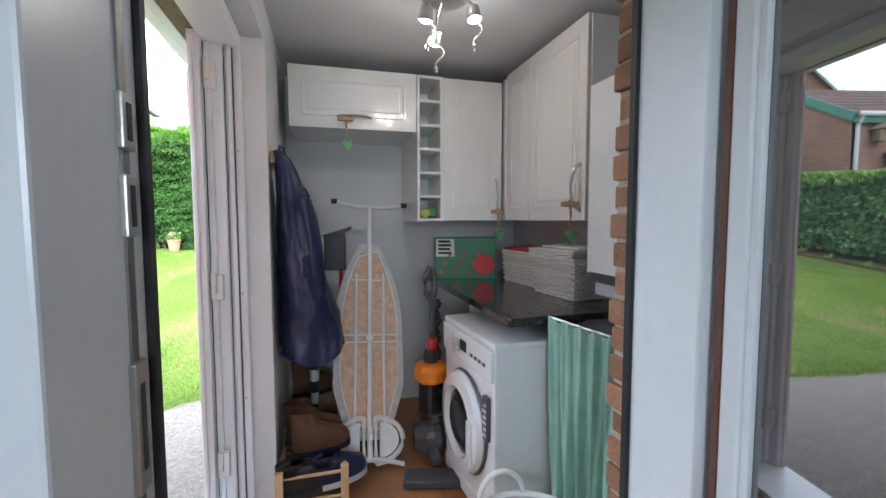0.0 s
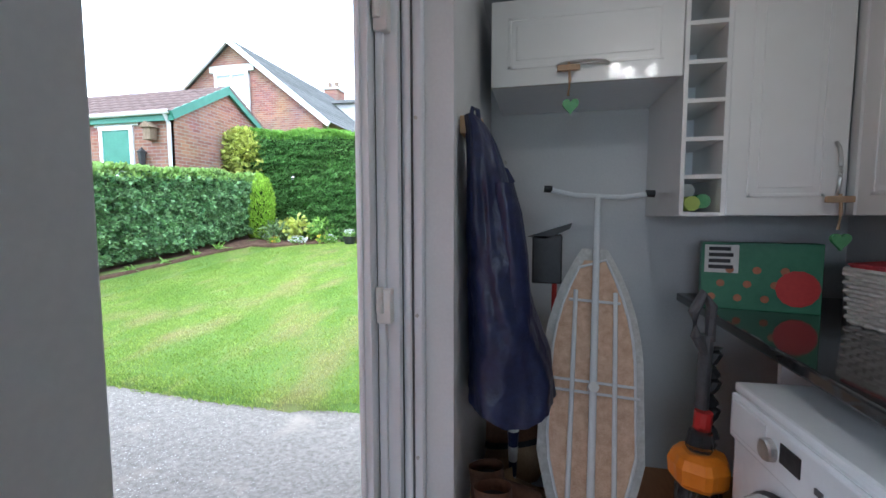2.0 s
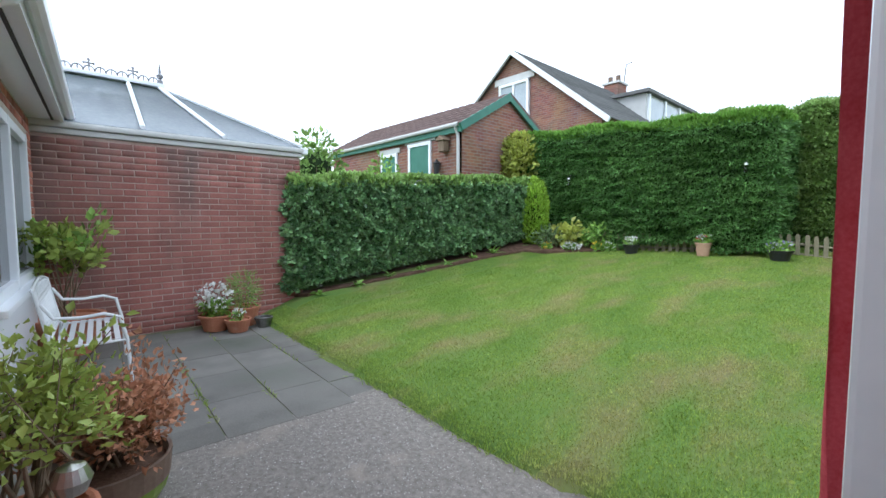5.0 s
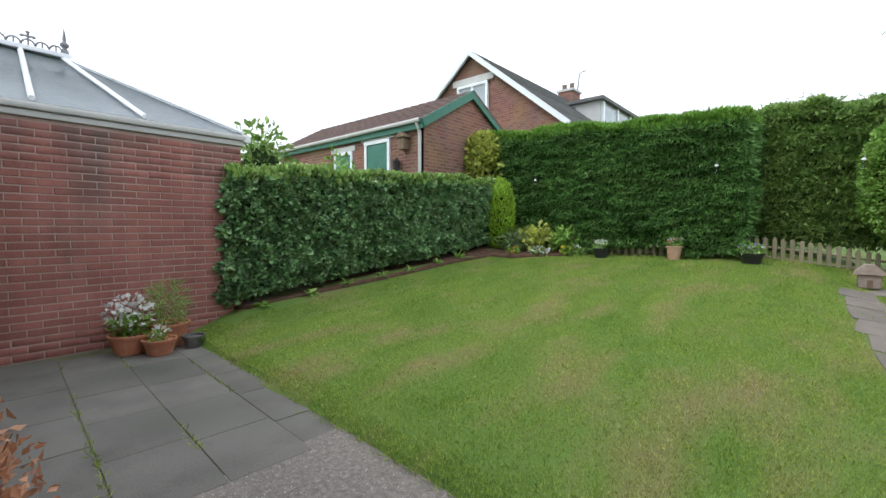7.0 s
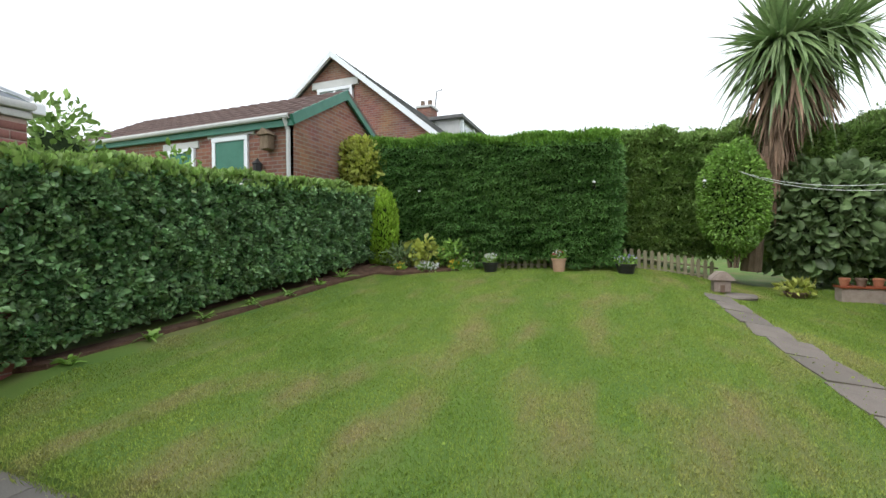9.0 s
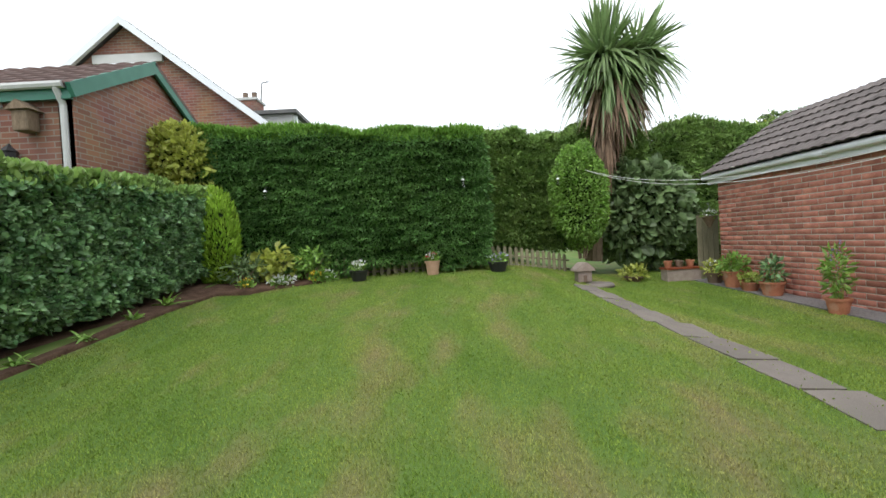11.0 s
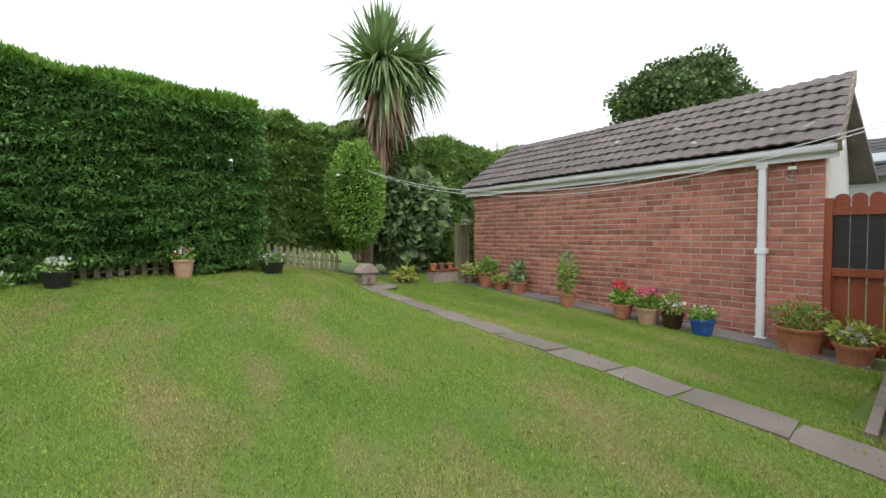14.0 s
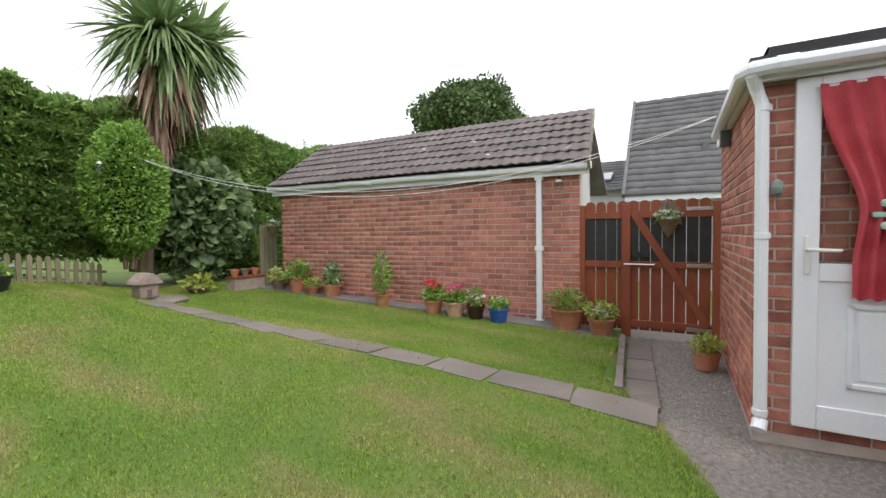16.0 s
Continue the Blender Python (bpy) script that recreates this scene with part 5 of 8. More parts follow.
def far_brick(name, c1, c2, mortar, flip):
    m = bpy.data.materials.new(name)
    m.use_nodes = True
    n, l = m.node_tree.nodes, m.node_tree.links
    tc, mp, bt = n.new("ShaderNodeNewGeometry"), n.new("ShaderNodeMapping"), n.new("ShaderNodeTexBrick")
    mp.inputs["Rotation"].default_value = (radians(90), 0, radians(90) if flip else 0)
    if flip:
        sp, cb = n.new("ShaderNodeSeparateXYZ"), n.new("ShaderNodeCombineXYZ")
        l.new(tc.outputs["Position"], sp.inputs[0])
        l.new(sp.outputs["Y"], cb.inputs["X"])
        l.new(sp.outputs["Z"], cb.inputs["Y"])
    else:
        sp, cb = n.new("ShaderNodeSeparateXYZ"), n.new("ShaderNodeCombineXYZ")
        l.new(tc.outputs["Position"], sp.inputs[0])
        l.new(sp.outputs["X"], cb.inputs["X"])
        l.new(sp.outputs["Z"], cb.inputs["Y"])
    l.new(cb.outputs[0], bt.inputs["Vector"])
    bt.inputs["Scale"].default_value = 1.0
    bt.inputs["Brick Width"].default_value, bt.inputs["Row Height"].default_value = 0.225, 0.075
    bt.inputs["Mortar Size"].default_value = 0.008
    bt.inputs["Color1"].default_value, bt.inputs["Color2"].default_value, bt.inputs["Mortar"].default_value = (*c1, 1), (*c2, 1), (*mortar, 1)
    noise_t, mx = n.new("ShaderNodeTexNoise"), n.new("ShaderNodeMix")
    noise_t.inputs["Scale"].default_value = 1.4
    mx.data_type, mx.blend_type = "RGBA", "MULTIPLY"
    mx.inputs["Factor"].default_value = 0.45
    l.new(tc.outputs["Position"], noise_t.inputs["Vector"])
    l.new(bt.outputs["Color"], mx.inputs["A"])
    l.new(noise_t.outputs["Color"], mx.inputs["B"])
    l.new(mx.outputs["Result"], n["Principled BSDF"].inputs["Base Color"])
    bp = n.new("ShaderNodeBump")
    bp.inputs["Strength"].default_value, bp.inputs["Distance"].default_value = 0.4, 0.01
    l.new(bt.outputs["Fac"], bp.inputs["Height"])
    bp.invert = True
    l.new(bp.outputs["Normal"], n["Principled BSDF"].inputs["Normal"])
    n["Principled BSDF"].inputs["Roughness"].default_value = 0.9
    return m


M_FB_X = far_brick("far_brick_along_x", (0.36, 0.165, 0.11), (0.24, 0.10, 0.075), (0.32, 0.26, 0.22), False)
M_FB_Y = far_brick("far_brick_along_y", (0.38, 0.18, 0.12), (0.26, 0.11, 0.08), (0.34, 0.28, 0.24), True)
part("wall", boxed(-13.6, -7.62, 8.5, 8.7, -0.2, 3.52), M_FB_X, ng)
part("wall", extruded([(8.5, -0.2), (11.75, -0.2), (11.75, 3.5), (10.12, 4.42), (8.5, 3.5)], 0, 0.2, Matrix(((0, 0, 1, -7.8), (1, 0, 0, 0), (0, 1, 0, 0), (0, 0, 0, 1)))), M_FB_Y, ng)
slope = math.degrees(math.atan2(0.95, 1.75))
tile_rows("roof", (-13.8, 8.36, 3.52), (1, 0, 0), (0, 1.76, 0.98), 6.3, 2.02, 0.27, 0.03, M_TILE_B, ng, 0.025, 0.3)
part("roof_back", boxed(-13.8, -7.5, 0, 2.02, -0.03, 0.03, 0, pose(0, 10.12, 4.5, -29, 0, 0)), M_TILE_B, ng)
part("barge_board", boxed(-0.03, 0.03, 0, 2.05, -0.16, 0.02, 0, pose(-7.53, 8.34, 3.52, 29.1, 0, 0)), M_GREEN_PAINT, ng)
part("barge_board", boxed(-0.026, 0.026, 0.004, 2.05, -0.156, 0.016, 0, pose(-7.53, 10.12, 4.50, -29.1, 0, 0)), M_GREEN_PAINT, ng)
part("fascia", boxed(-13.7, -7.55, 8.40, 8.44, 3.36, 3.50), M_GREEN_PAINT, ng)
part("gutter", tubed([(-13.7, 8.36, 3.50), (-7.6, 8.36, 3.53)], 0.05, 8), M_RENDER, ng)
part("downpipe", tubed([(-7.7, 8.36, 3.5), (-7.7, 8.46, 3.3), (-7.7, 8.46, 0.2)], 0.04, 8), M_RENDER, ng)
gd = part("door", boxed(-9.48, -8.74, 8.47, 8.52, 1.2, 3.22), M_GREEN_PAINT, ng, "green painted door in a white frame")
part("frame", boxed(-9.56, -9.48, 8.45, 8.52, 1.2, 3.3), M_UPVC, gd)
part("frame", boxed(-8.74, -8.66, 8.45, 8.52, 1.2, 3.3), M_UPVC, gd)
part("frame", boxed(-9.564, -8.656, 8.445, 8.515, 3.224, 3.304), M_UPVC, gd)
gw = part("window", boxed(-10.75, -10.1, 8.47, 8.52, 2.2, 3.12), M_GREEN_PAINT, ng, "green shuttered window in a white frame")
part("frame", boxed(-10.8, -10.05, 8.445, 8.505, 3.082, 3.16), M_UPVC, gw)
part("frame", boxed(-10.8, -10.74, 8.45, 8.51, 2.2, 3.08), M_UPVC, gw)
part("frame", boxed(-10.12, -10.05, 8.45, 8.51, 2.2, 3.08), M_UPVC, gw)
for x0, x1 in ((-10.95, -9.95), (-9.7, -8.5)):
    part("lintel", boxed(x0, x1, 8.47, 8.53, 3.17 if x0 < -10 else 3.31, 3.3 if x0 < -10 else 3.42), M_RENDER, ng)
lan = part("lantern", boxed(-8.22, -8.02, 8.30, 8.48, 2.96, 3.22, 0.02), M_BARK, ng, "dark wooden bird box")
part("lantern_roof", extruded([(-0.15, 0), (0.15, 0), (0, 0.12)], 0, 0.24, pose(-8.12, 8.5, 3.22, 90, 0, 0)), M_BARK, lan)
wl_ = bmesh.new()
lathe(wl_, [(0.03, -0.16), (0.06, -0.14), (0.085, 0.1), (0.1, 0.12), (0.02, 0.2), (0.0, 0.22)], 6, (-8.35, 8.38, 2.6))
tube(wl_, [(-8.35, 8.5, 2.7), (-8.35, 8.38, 2.82)], 0.012, 5)
part("wall_lamp", wl_, M_BLACK, ng, "black wall lantern")

gh = thing("gabled_house", (0, 0, 0), "red brick gabled house with white verges and a dormer", "house")
part("gable_wall", extruded([(-14.6, -0.2), (-7.45, -0.2), (-7.45, 4.75), (-11.03, 7.55), (-14.6, 4.75)], -14.95, -14.7, pose(0, 0, 0, 90, 0, 0) @ Matrix.Diagonal((1, 1, 1, 1))), M_FB_X, gh)
part("side_wall", boxed(-7.7, -7.45, 14.95, 27.0, -0.2, 4.75), M_FB_Y, gh)
ra = math.degrees(math.atan2(3.05, 3.78))
rl = math.hypot(3.05, 3.78)
tile_rows("roof", (-7.05, 14.5, 4.52), (0, 1, 0), (-3.98, 0, 3.2), 12.6, 5.1, 0.3, 0.03, M_SLATE, gh)
part("roof", boxed(-5.0, 0, 14.5, 27.0, -0.05, 0.03, 0, pose(-11.03, 0, 7.72, 0, -38.8, 0)), M_SLATE, gh)
part("verge_board", boxed(0.004, 5.1, -0.05, 0.05, -0.17, 0.0, 0, pose(-11.03, 14.5, 7.74, 0, 38.8, 0)), M_UPVC, gh)
part("verge_board", boxed(-5.1, -0.004, -0.05, 0.046, -0.16, -0.004, 0, pose(-11.03, 14.506, 7.74, 0, -38.8, 0)), M_UPVC, gh)
w2 = part("window", boxed(-11.6, -10.32, 14.62, 14.68, 4.9, 6.42), M_PALEGLASS, gh, "white framed attic window with pale curtains")
for b in ((-11.66, -11.56, 4.9, 6.5), (-10.36, -10.26, 4.9, 6.5), (-11.0, -10.92, 4.9, 6.5), (-11.66, -10.26, 6.42, 6.52), (-11.66, -10.26, 4.82, 4.92)):
    part("frame", boxed(b[0], b[1], 14.57 - 0.004 * (b[1] - b[0] > 1), 14.68, b[2], b[3]), M_UPVC, w2)
part("lintel", boxed(-11.9, -10.05, 14.62, 14.71, 6.55, 6.78), M_RENDER, gh)
dm = part("dormer", boxed(-11.0, -8.3, 20.0, 25.5, 4.9, 6.62), M_RENDER, gh, "grey dormer with white windows")
part("dormer_roof", boxed(-11.1, -8.1, 19.8, 25.7, 6.62, 6.76), M_SLATE, dm)
for k in range(3):
    part("dormer_window", boxed(-8.3, -8.26, 20.3 + k * 1.7, 21.8 + k * 1.7, 5.3, 6.5), M_PALEGLASS, dm)
for k in range(4):
    part("dormer_frame", boxed(-8.32, -8.2, 20.15 + k * 1.7, 20.3 + k * 1.7, 5.2, 6.6), M_UPVC, dm)
ch = part("chimney", boxed(-11.35, -10.6, 22.3, 23.2, 6.9, 8.05), M_FB_X, gh, "brick chimney with pots")
part("chimney_cap", boxed(-11.42, -10.53, 22.23, 23.27, 8.05, 8.15), M_RENDER, ch)
for x0 in (-11.2, -10.8):
    part("chimney_pot", lathed([(0.13, 0), (0.11, 0.3), (0.13, 0.34)], 10, (x0, 22.7, 8.15)), M_POT_BROWN, ch)
part("aerial", tubed([(-10.6, 22.9, 8.1), (-10.5, 22.9, 9.0), (-10.2, 22.9, 9.05)], 0.03, 5), M_GREY_PL, ch)


# ---- porch interior: lamp ----
lamp = thing("ceiling_lamp", (0.50, 1.74, 2.335), "ceiling spotlight fitting with three lit bulbs and curled arms", "lamp")
part("base_plate", lathed([(0.0, 0.0), (0.11, 0.0), (0.115, -0.012), (0.10, -0.03), (0.03, -0.036), (0.0, -0.036)], 20), M_STEEL, lamp)
for k, (dx, dy, dz, tilt) in enumerate(((-0.09, -0.02, -0.10, 12), (0.11, -0.05, -0.09, -10), (-0.03, 0.06, -0.16, 25))):
    part("arm", tubed([(dx * 0.4, dy * 0.4, -0.03), (dx * 0.8, dy * 0.9, dz * 0.5), (dx, dy, dz + 0.02)], 0.006, 6), M_STEEL, lamp)
    m = pose(dx, dy, dz, tilt, tilt * 0.4, 0)
    part("spot_head", lathed([(0.012, 0.03), (0.026, 0.02), (0.033, -0.035), (0.030, -0.035), (0.02, 0.0), (0.0, 0.005)], 14, (0, 0, 0), m), M_STEEL, lamp)
    part("bulb", lathed([(0.0, -0.046), (0.018, -0.042), (0.029, -0.03), (0.02, -0.005), (0.0, 0.0)], 12, (0, 0, 0), m), M_BULB, lamp)
    curl = [(dx + 0.03 * math.sin(s * 5) + 0.03 * s, dy, dz - 0.03 - 0.11 * s) for s in np.linspace(0, 1, 9)]
    part("curled_arm", tubed(curl, 0.004, 5), M_STEEL, lamp)
    part("glass_drop", lathed([(0.0, 0.02), (0.011, 0.0), (0.008, -0.014), (0.0, -0.026)], 8, curl[-1]), M_GLASS, lamp)
    ld = bpy.data.lights.new("bulb_light", "POINT")
    ld.energy, ld.color, ld.shadow_soft_size = BULB_W, (1.0, 0.89, 0.76), 0.03
    lo = new("bulb_light", ld)
    lo.location = (0.50 + dx, 1.74 + dy, 2.335 + dz - 0.075)


# ---- wall cabinets ----
def panel_door(parent, x0, x1, z0, z1, y, name="door", knob=None):
    """A gloss door with a routed field, facing -y."""
    d = part(name, boxed(x0, x1, y, y + 0.02, z0, z1, 0.004), M_WHITE, parent)
    w = 0.07
    ring = bmesh.new()
    for b in ((x0 + w, x1 - w, z0 + w, z0 + w + 0.014), (x0 + w, x1 - w, z1 - w - 0.014, z1 - w), (x0 + w, x0 + w + 0.014, z0 + w, z1 - w), (x1 - w - 0.014, x1 - w, z0 + w, z1 - w)):
        box(ring, b[0], b[1], y - 0.004, y + 0.004, b[2], b[3], 0.002)
    part("moulding", ring, M_WHITE, d)
    if x1 - x0 > 2 * w + 0.1:
        part("field", boxed(x0 + w + 0.035, x1 - w - 0.035, y - 0.004, y + 0.002, z0 + w + 0.035, z1 - w - 0.035, 0.003), M_WHITE, d)
    return d


def bow_handle(parent, p0, p1, out, bulge=0.035, r=0.007):
    p0, p1, out = Vector(p0), Vector(p1), Vector(out)
    pts = [p0 + (p1 - p0) * s + out * bulge * math.sin(math.pi * s) ** 0.5 for s in np.linspace(0, 1, 11)]
    return part("handle", tubed(pts, r, 8), M_STEEL, parent, "curved chrome handle")


YC = 2.53
lift = thing("lift_up_cabinet", (0, 0, 0), "white gloss wall cabinet with a lift-up door", "cabinet")
part("body", boxed(-0.21, 0.535, YC + 0.02, 3.075, 1.90, 2.245, 0.002), M_UPVC, lift)
ld_ = panel_door(lift, -0.21, 0.535, 1.895, 2.245, YC)
bow_handle(ld_, (0.06, YC, 1.965), (0.26, YC, 1.965), (0, -1, 0.1))
rack = thing("wine_rack_unit", (0, 0, 0), "white open wine rack unit with six niches", "cabinet")
part("side", boxed(0.537, 0.553, YC - 0.01, 3.07, 1.35, 2.24), M_WHITE, rack)
part("side", boxed(0.684, 0.70, YC - 0.01, 3.07, 1.35, 2.24), M_WHITE, rack)
part("back", boxed(0.553, 0.684, 2.86, 2.88, 1.35, 2.24), M_UPVC, rack)
for k in range(7):
    z = 1.35 + k * 0.1457
    part("shelf", boxed(0.553, 0.684, YC - 0.008, 2.86, z, z + 0.016), M_WHITE, rack)
for k, (x, z, mt) in enumerate(((0.59, 1.40, M_LEAF_LIME), (0.645, 1.41, M_HEART), (0.60, 1.455, M_PAPER), (0.64, 1.40, M_BLACK))):
    ti = thing("rolled_cloth", (x, YC + 0.06 + 0.05 * k, z), "rolled cloth tucked into the wine rack", "cloth")
    part("roll", tubed([(0, -0.05, 0.0), (0, 0.1, 0.0)], 0.03, 10), mt, ti)
wc = thing("wall_cabinet", (0, 0, 0), "white gloss narrow wall cabinet in the corner", "cabinet")
part("body", boxed(0.702, 1.11, YC + 0.02, 3.075, 1.355, 2.235, 0.002), M_UPVC, wc)
wd = panel_door(wc, 0.705, 1.10, 1.352, 2.238, YC)
bow_handle(wd, (1.06, YC, 1.40), (1.06, YC, 1.62), (0, -1, 0))
wc2 = thing("wall_cabinet", (1.13, 2.53, 0), "white gloss wide wall cabinet above the worktop", "cabinet", turn=-90)
part("body", boxed(0.0, 0.905, 0.02, 0.305, 1.355, 2.28, 0.002), M_UPVC, wc2)
wd2 = panel_door(wc2, 0.01, 0.33, 1.352, 2.283, 0.0)
wd3 = panel_door(wc2, 0.335, 0.90, 1.352, 2.283, 0.0)
bow_handle(wd3, (0.86, 0.0, 1.40), (0.86, 0.0, 1.62), (0, -1, 0), 0.05, 0.009)
part("corner_post", boxed(-0.03, 0.012, -0.01, 0.03, 1.354, 2.26), M_WHITE, wc2)
for (x, y, z, tilt) in ((0.105, YC - 0.035, 1.945, 0), (1.06, YC - 0.04, 1.41, 0), (1.075, 1.665, 1.43, 0)):
    hn = thing("hanging_heart", (x, y, z), "small green heart hanging by a ribbon from the cabinet handle", "ornament")
    part("ribbon", tubed([(0, 0, 0.02), (0.006, 0, -0.05), (0.0, 0, -0.11)], 0.006, 5), M_TAN, hn)
    part("bow", boxed(-0.045, 0.045, -0.008, 0.008, -0.012, 0.012, 0.005), M_TAN, hn)
    hp = [(0.016 * 2.0 * math.sin(a) ** 3, 0.002 * (13 * math.cos(a) - 5 * math.cos(2 * a) - 2 * math.cos(3 * a) - math.cos(4 * a)) * 1.1) for a in np.linspace(0, 2 * math.pi, 24)[:-1]]
    part("heart", extruded(hp, -0.008, 0.008, pose(0.01, 0, -0.15, 90, 0, 0)), M_HEART, hn)

# ---- boiler ----
boiler = thing("boiler", (0, 0, 0), "white wall-hung boiler with a blue round badge", "boiler")
part("case", boxed(1.125, 1.43, 1.10, 1.60, 1.11, 1.95, 0.012), M_ENAMEL, boiler)
part("control_strip", boxed(1.118, 1.126, 1.13, 1.575, 1.085, 1.125, 0.003), M_GREY_PL, boiler)
part("underside", boxed(1.16, 1.42, 1.13, 1.58, 1.02, 1.10, 0.005), M_UPVC, boiler)
part("badge", lathed([(0.0, 0.0), (0.02, 0.0), (0.02, 0.005), (0.0, 0.006)], 16, (0, 0, 0), pose(1.125, 1.36, 1.19, 0, -90, 0)), M_BLUE, boiler)

# ---- worktop, washing machine, curtain ----
wt = thing("worktop", (0, 0, 0), "glossy black speckled worktop over the washing machine", "worktop")
part("slab", boxed(0.70, 1.435, 1.50, 3.075, 0.912, 0.952, 0.008), M_WORKTOP, wt)
part("support_panel", boxed(0.80, 1.43, 2.27, 2.29, FL, 0.912), M_UPVC, wt)
part("batten", boxed(1.05, 1.43, 1.05, 1.50, 0.885, 0.925, 0.005), M_GREY_PL, wt)
wm = thing("washing_machine", (0.64, 1.50, FL), "white front-loading washing machine with an open-handle round door", "washing machine", turn=4.0)
part("body", boxed(0.0, 0.56, 0.0, 0.60, 0.01, 0.83, 0.012), M_ENAMEL, wm)
part("lid", boxed(-0.004, 0.56, -0.004, 0.604, 0.815, 0.845, 0.01), M_ENAMEL, wm)
part("control_panel", boxed(-0.016, 0.004, 0.005, 0.595, 0.68, 0.815, 0.008), M_ENAMEL, wm)
part("display", boxed(-0.019, -0.014, 0.27, 0.345, 0.735, 0.785), M_BLACK, wm)
part("drawer", boxed(-0.019, -0.012, 0.41, 0.58, 0.70, 0.80, 0.004), M_ENAMEL, wm)
part("dial", lathed([(0.03, 0.0), (0.03, 0.015), (0.026, 0.02), (0.0, 0.02)], 18, (0, 0, 0), pose(-0.016, 0.385, 0.745, 0, -90, 0)), M_STEEL, wm)
for k in range(4):
    part("button", boxed(-0.020, -0.014, 0.06 + 0.045 * k, 0.085 + 0.045 * k, 0.735, 0.75, 0.002), M_GREY_PL, wm)
face = pose(-0.002, 0.30, 0.40, 0, -90, 0)
wdr = part("door", lathed([(0.225, 0.0), (0.235, 0.02), (0.225, 0.045), (0.165, 0.055), (0.155, 0.03), (0.155, 0.0)], 36, (0, 0, 0), face), M_ENAMEL, wm, "white round door rim")
part("porthole", lathed([(0.155, 0.012), (0.15, 0.03), (0.10, 0.05), (0.0, 0.058)], 30, (0, 0, 0), face), M_SMOKE, wdr)
part("gasket", lathed([(0.24, -0.001), (0.244, 0.004), (0.234, 0.012)], 36, (0, 0, 0), face), M_GREY_PL, wdr)
part("handle", boxed(-0.066, -0.044, 0.115, 0.16, 0.27, 0.47, 0.008), M_ENAMEL, wdr)
stk = part("sticker", boxed(-0.0225, -0.0025, 0.03, 0.075, 0.42, 0.61, 0.002), M_GREY_PL, wm, "grey information sticker with pale bars")
for k in range(6):
    part("bar", boxed(-0.0245, -0.0222, 0.036, 0.068 - 0.01 * (k % 2), 0.44 + 0.026 * k, 0.452 + 0.026 * k), M_PAPER, stk)
part("kick_panel", boxed(-0.006, 0.003, 0.01, 0.59, 0.02, 0.09, 0.003), M_ENAMEL, wm)
for y0 in (0.03, 0.57):
    part("foot", lathed([(0.02, -0.004), (0.02, 0.012)], 10, (0.05, y0, 0)), M_BLACK, wm)


def cloth_sheet(name, corners, cols, rows_, depth, waves, mat, parent, out):
    """A gathered hanging cloth between two top points, falling to two lower ones."""
    a, b, c, d = [Vector(p) for p in corners]
    V, F = [], []
    out = Vector(out)
    for j in range(rows_ + 1):
        s = j / rows_
        for i in range(cols + 1):
            u = i / cols
            p = (a * (1 - u) + b * u) * (1 - s) + (c * (1 - u) + d * u) * s
            w = depth * (0.35 + 0.65 * s) * math.sin(u * waves * 6.283 + 0.8 * math.sin(s * 4 + u * 3)) + 0.3 * depth * math.sin(u * waves * 14 + s)
            V.append(tuple(p + out * w + Vector((0, 0, 0.012 * math.sin(u * waves * 6.283) * (1 - s)))))
    for j in range(rows_):
        for i in range(cols):
            q = j * (cols + 1) + i
            F.append((q, q + 1, q + cols + 2, q + cols + 1))
    return mesh_np(name, V, F, mat, parent, smooth=True)


gc = thing("under_counter_curtain", (0, 0, 0), "mint green checked curtain hanging under the worktop end", "curtain")
cloth_sheet("cloth", ((0.87, 1.478, 0.95), (1.07, 1.06, 0.90), (0.90, 1.46, 0.06), (1.02, 1.08, 0.06)), 100, 24, 0.026, 7, M_GREEN_CLOTH, gc, (-0.9, -0.43, 0))
part("wire", tubed([(0.87, 1.478, 0.955), (1.08, 1.03, 0.903)], 0.005, 6), M_STEEL, gc)

# ---- things on the worktop ----
cb = thing("cereal_carton", (0.91, 2.72, 0.952), "green printed carton with a white label, lying on its side", "box", turn=-12)
part("carton", boxed(-0.21, 0.21, -0.04, 0.04, 0.0, 0.285, 0.003), M_BOX, cb)
lb = part("label", boxed(-0.20, -0.075, -0.0415, -0.04, 0.155, 0.275), M_PAPER, cb, "white label with dark bars")
for k in range(4):
    part("bar", boxed(-0.185, -0.095 - 0.01 * (k % 2), -0.043, -0.0414, 0.172 + 0.026 * k, 0.188 + 0.026 * k), M_BLACK, lb)
rp = bmesh.new()
lathe(rp, [(0.0, 0.0), (0.075, 0.0), (0.075, 0.0015), (0.0, 0.0015)], 14, (0, 0, 0), pose(0.13, -0.0415, 0.10, 90, 0, 0))
part("printed_shape", rp, M_RED, cb)
for k in range(9):
    bm = lathed([(0.0, 0.0), (0.016, 0.0), (0.016, 0.0015), (0.0, 0.0015)], 8, (0, 0, 0), pose(-0.17 + 0.032 * k, -0.0412, 0.05 + 0.06 * (k % 3), 90, 0, 0))
    part("printed_dot", bm, M_TERRA, cb)


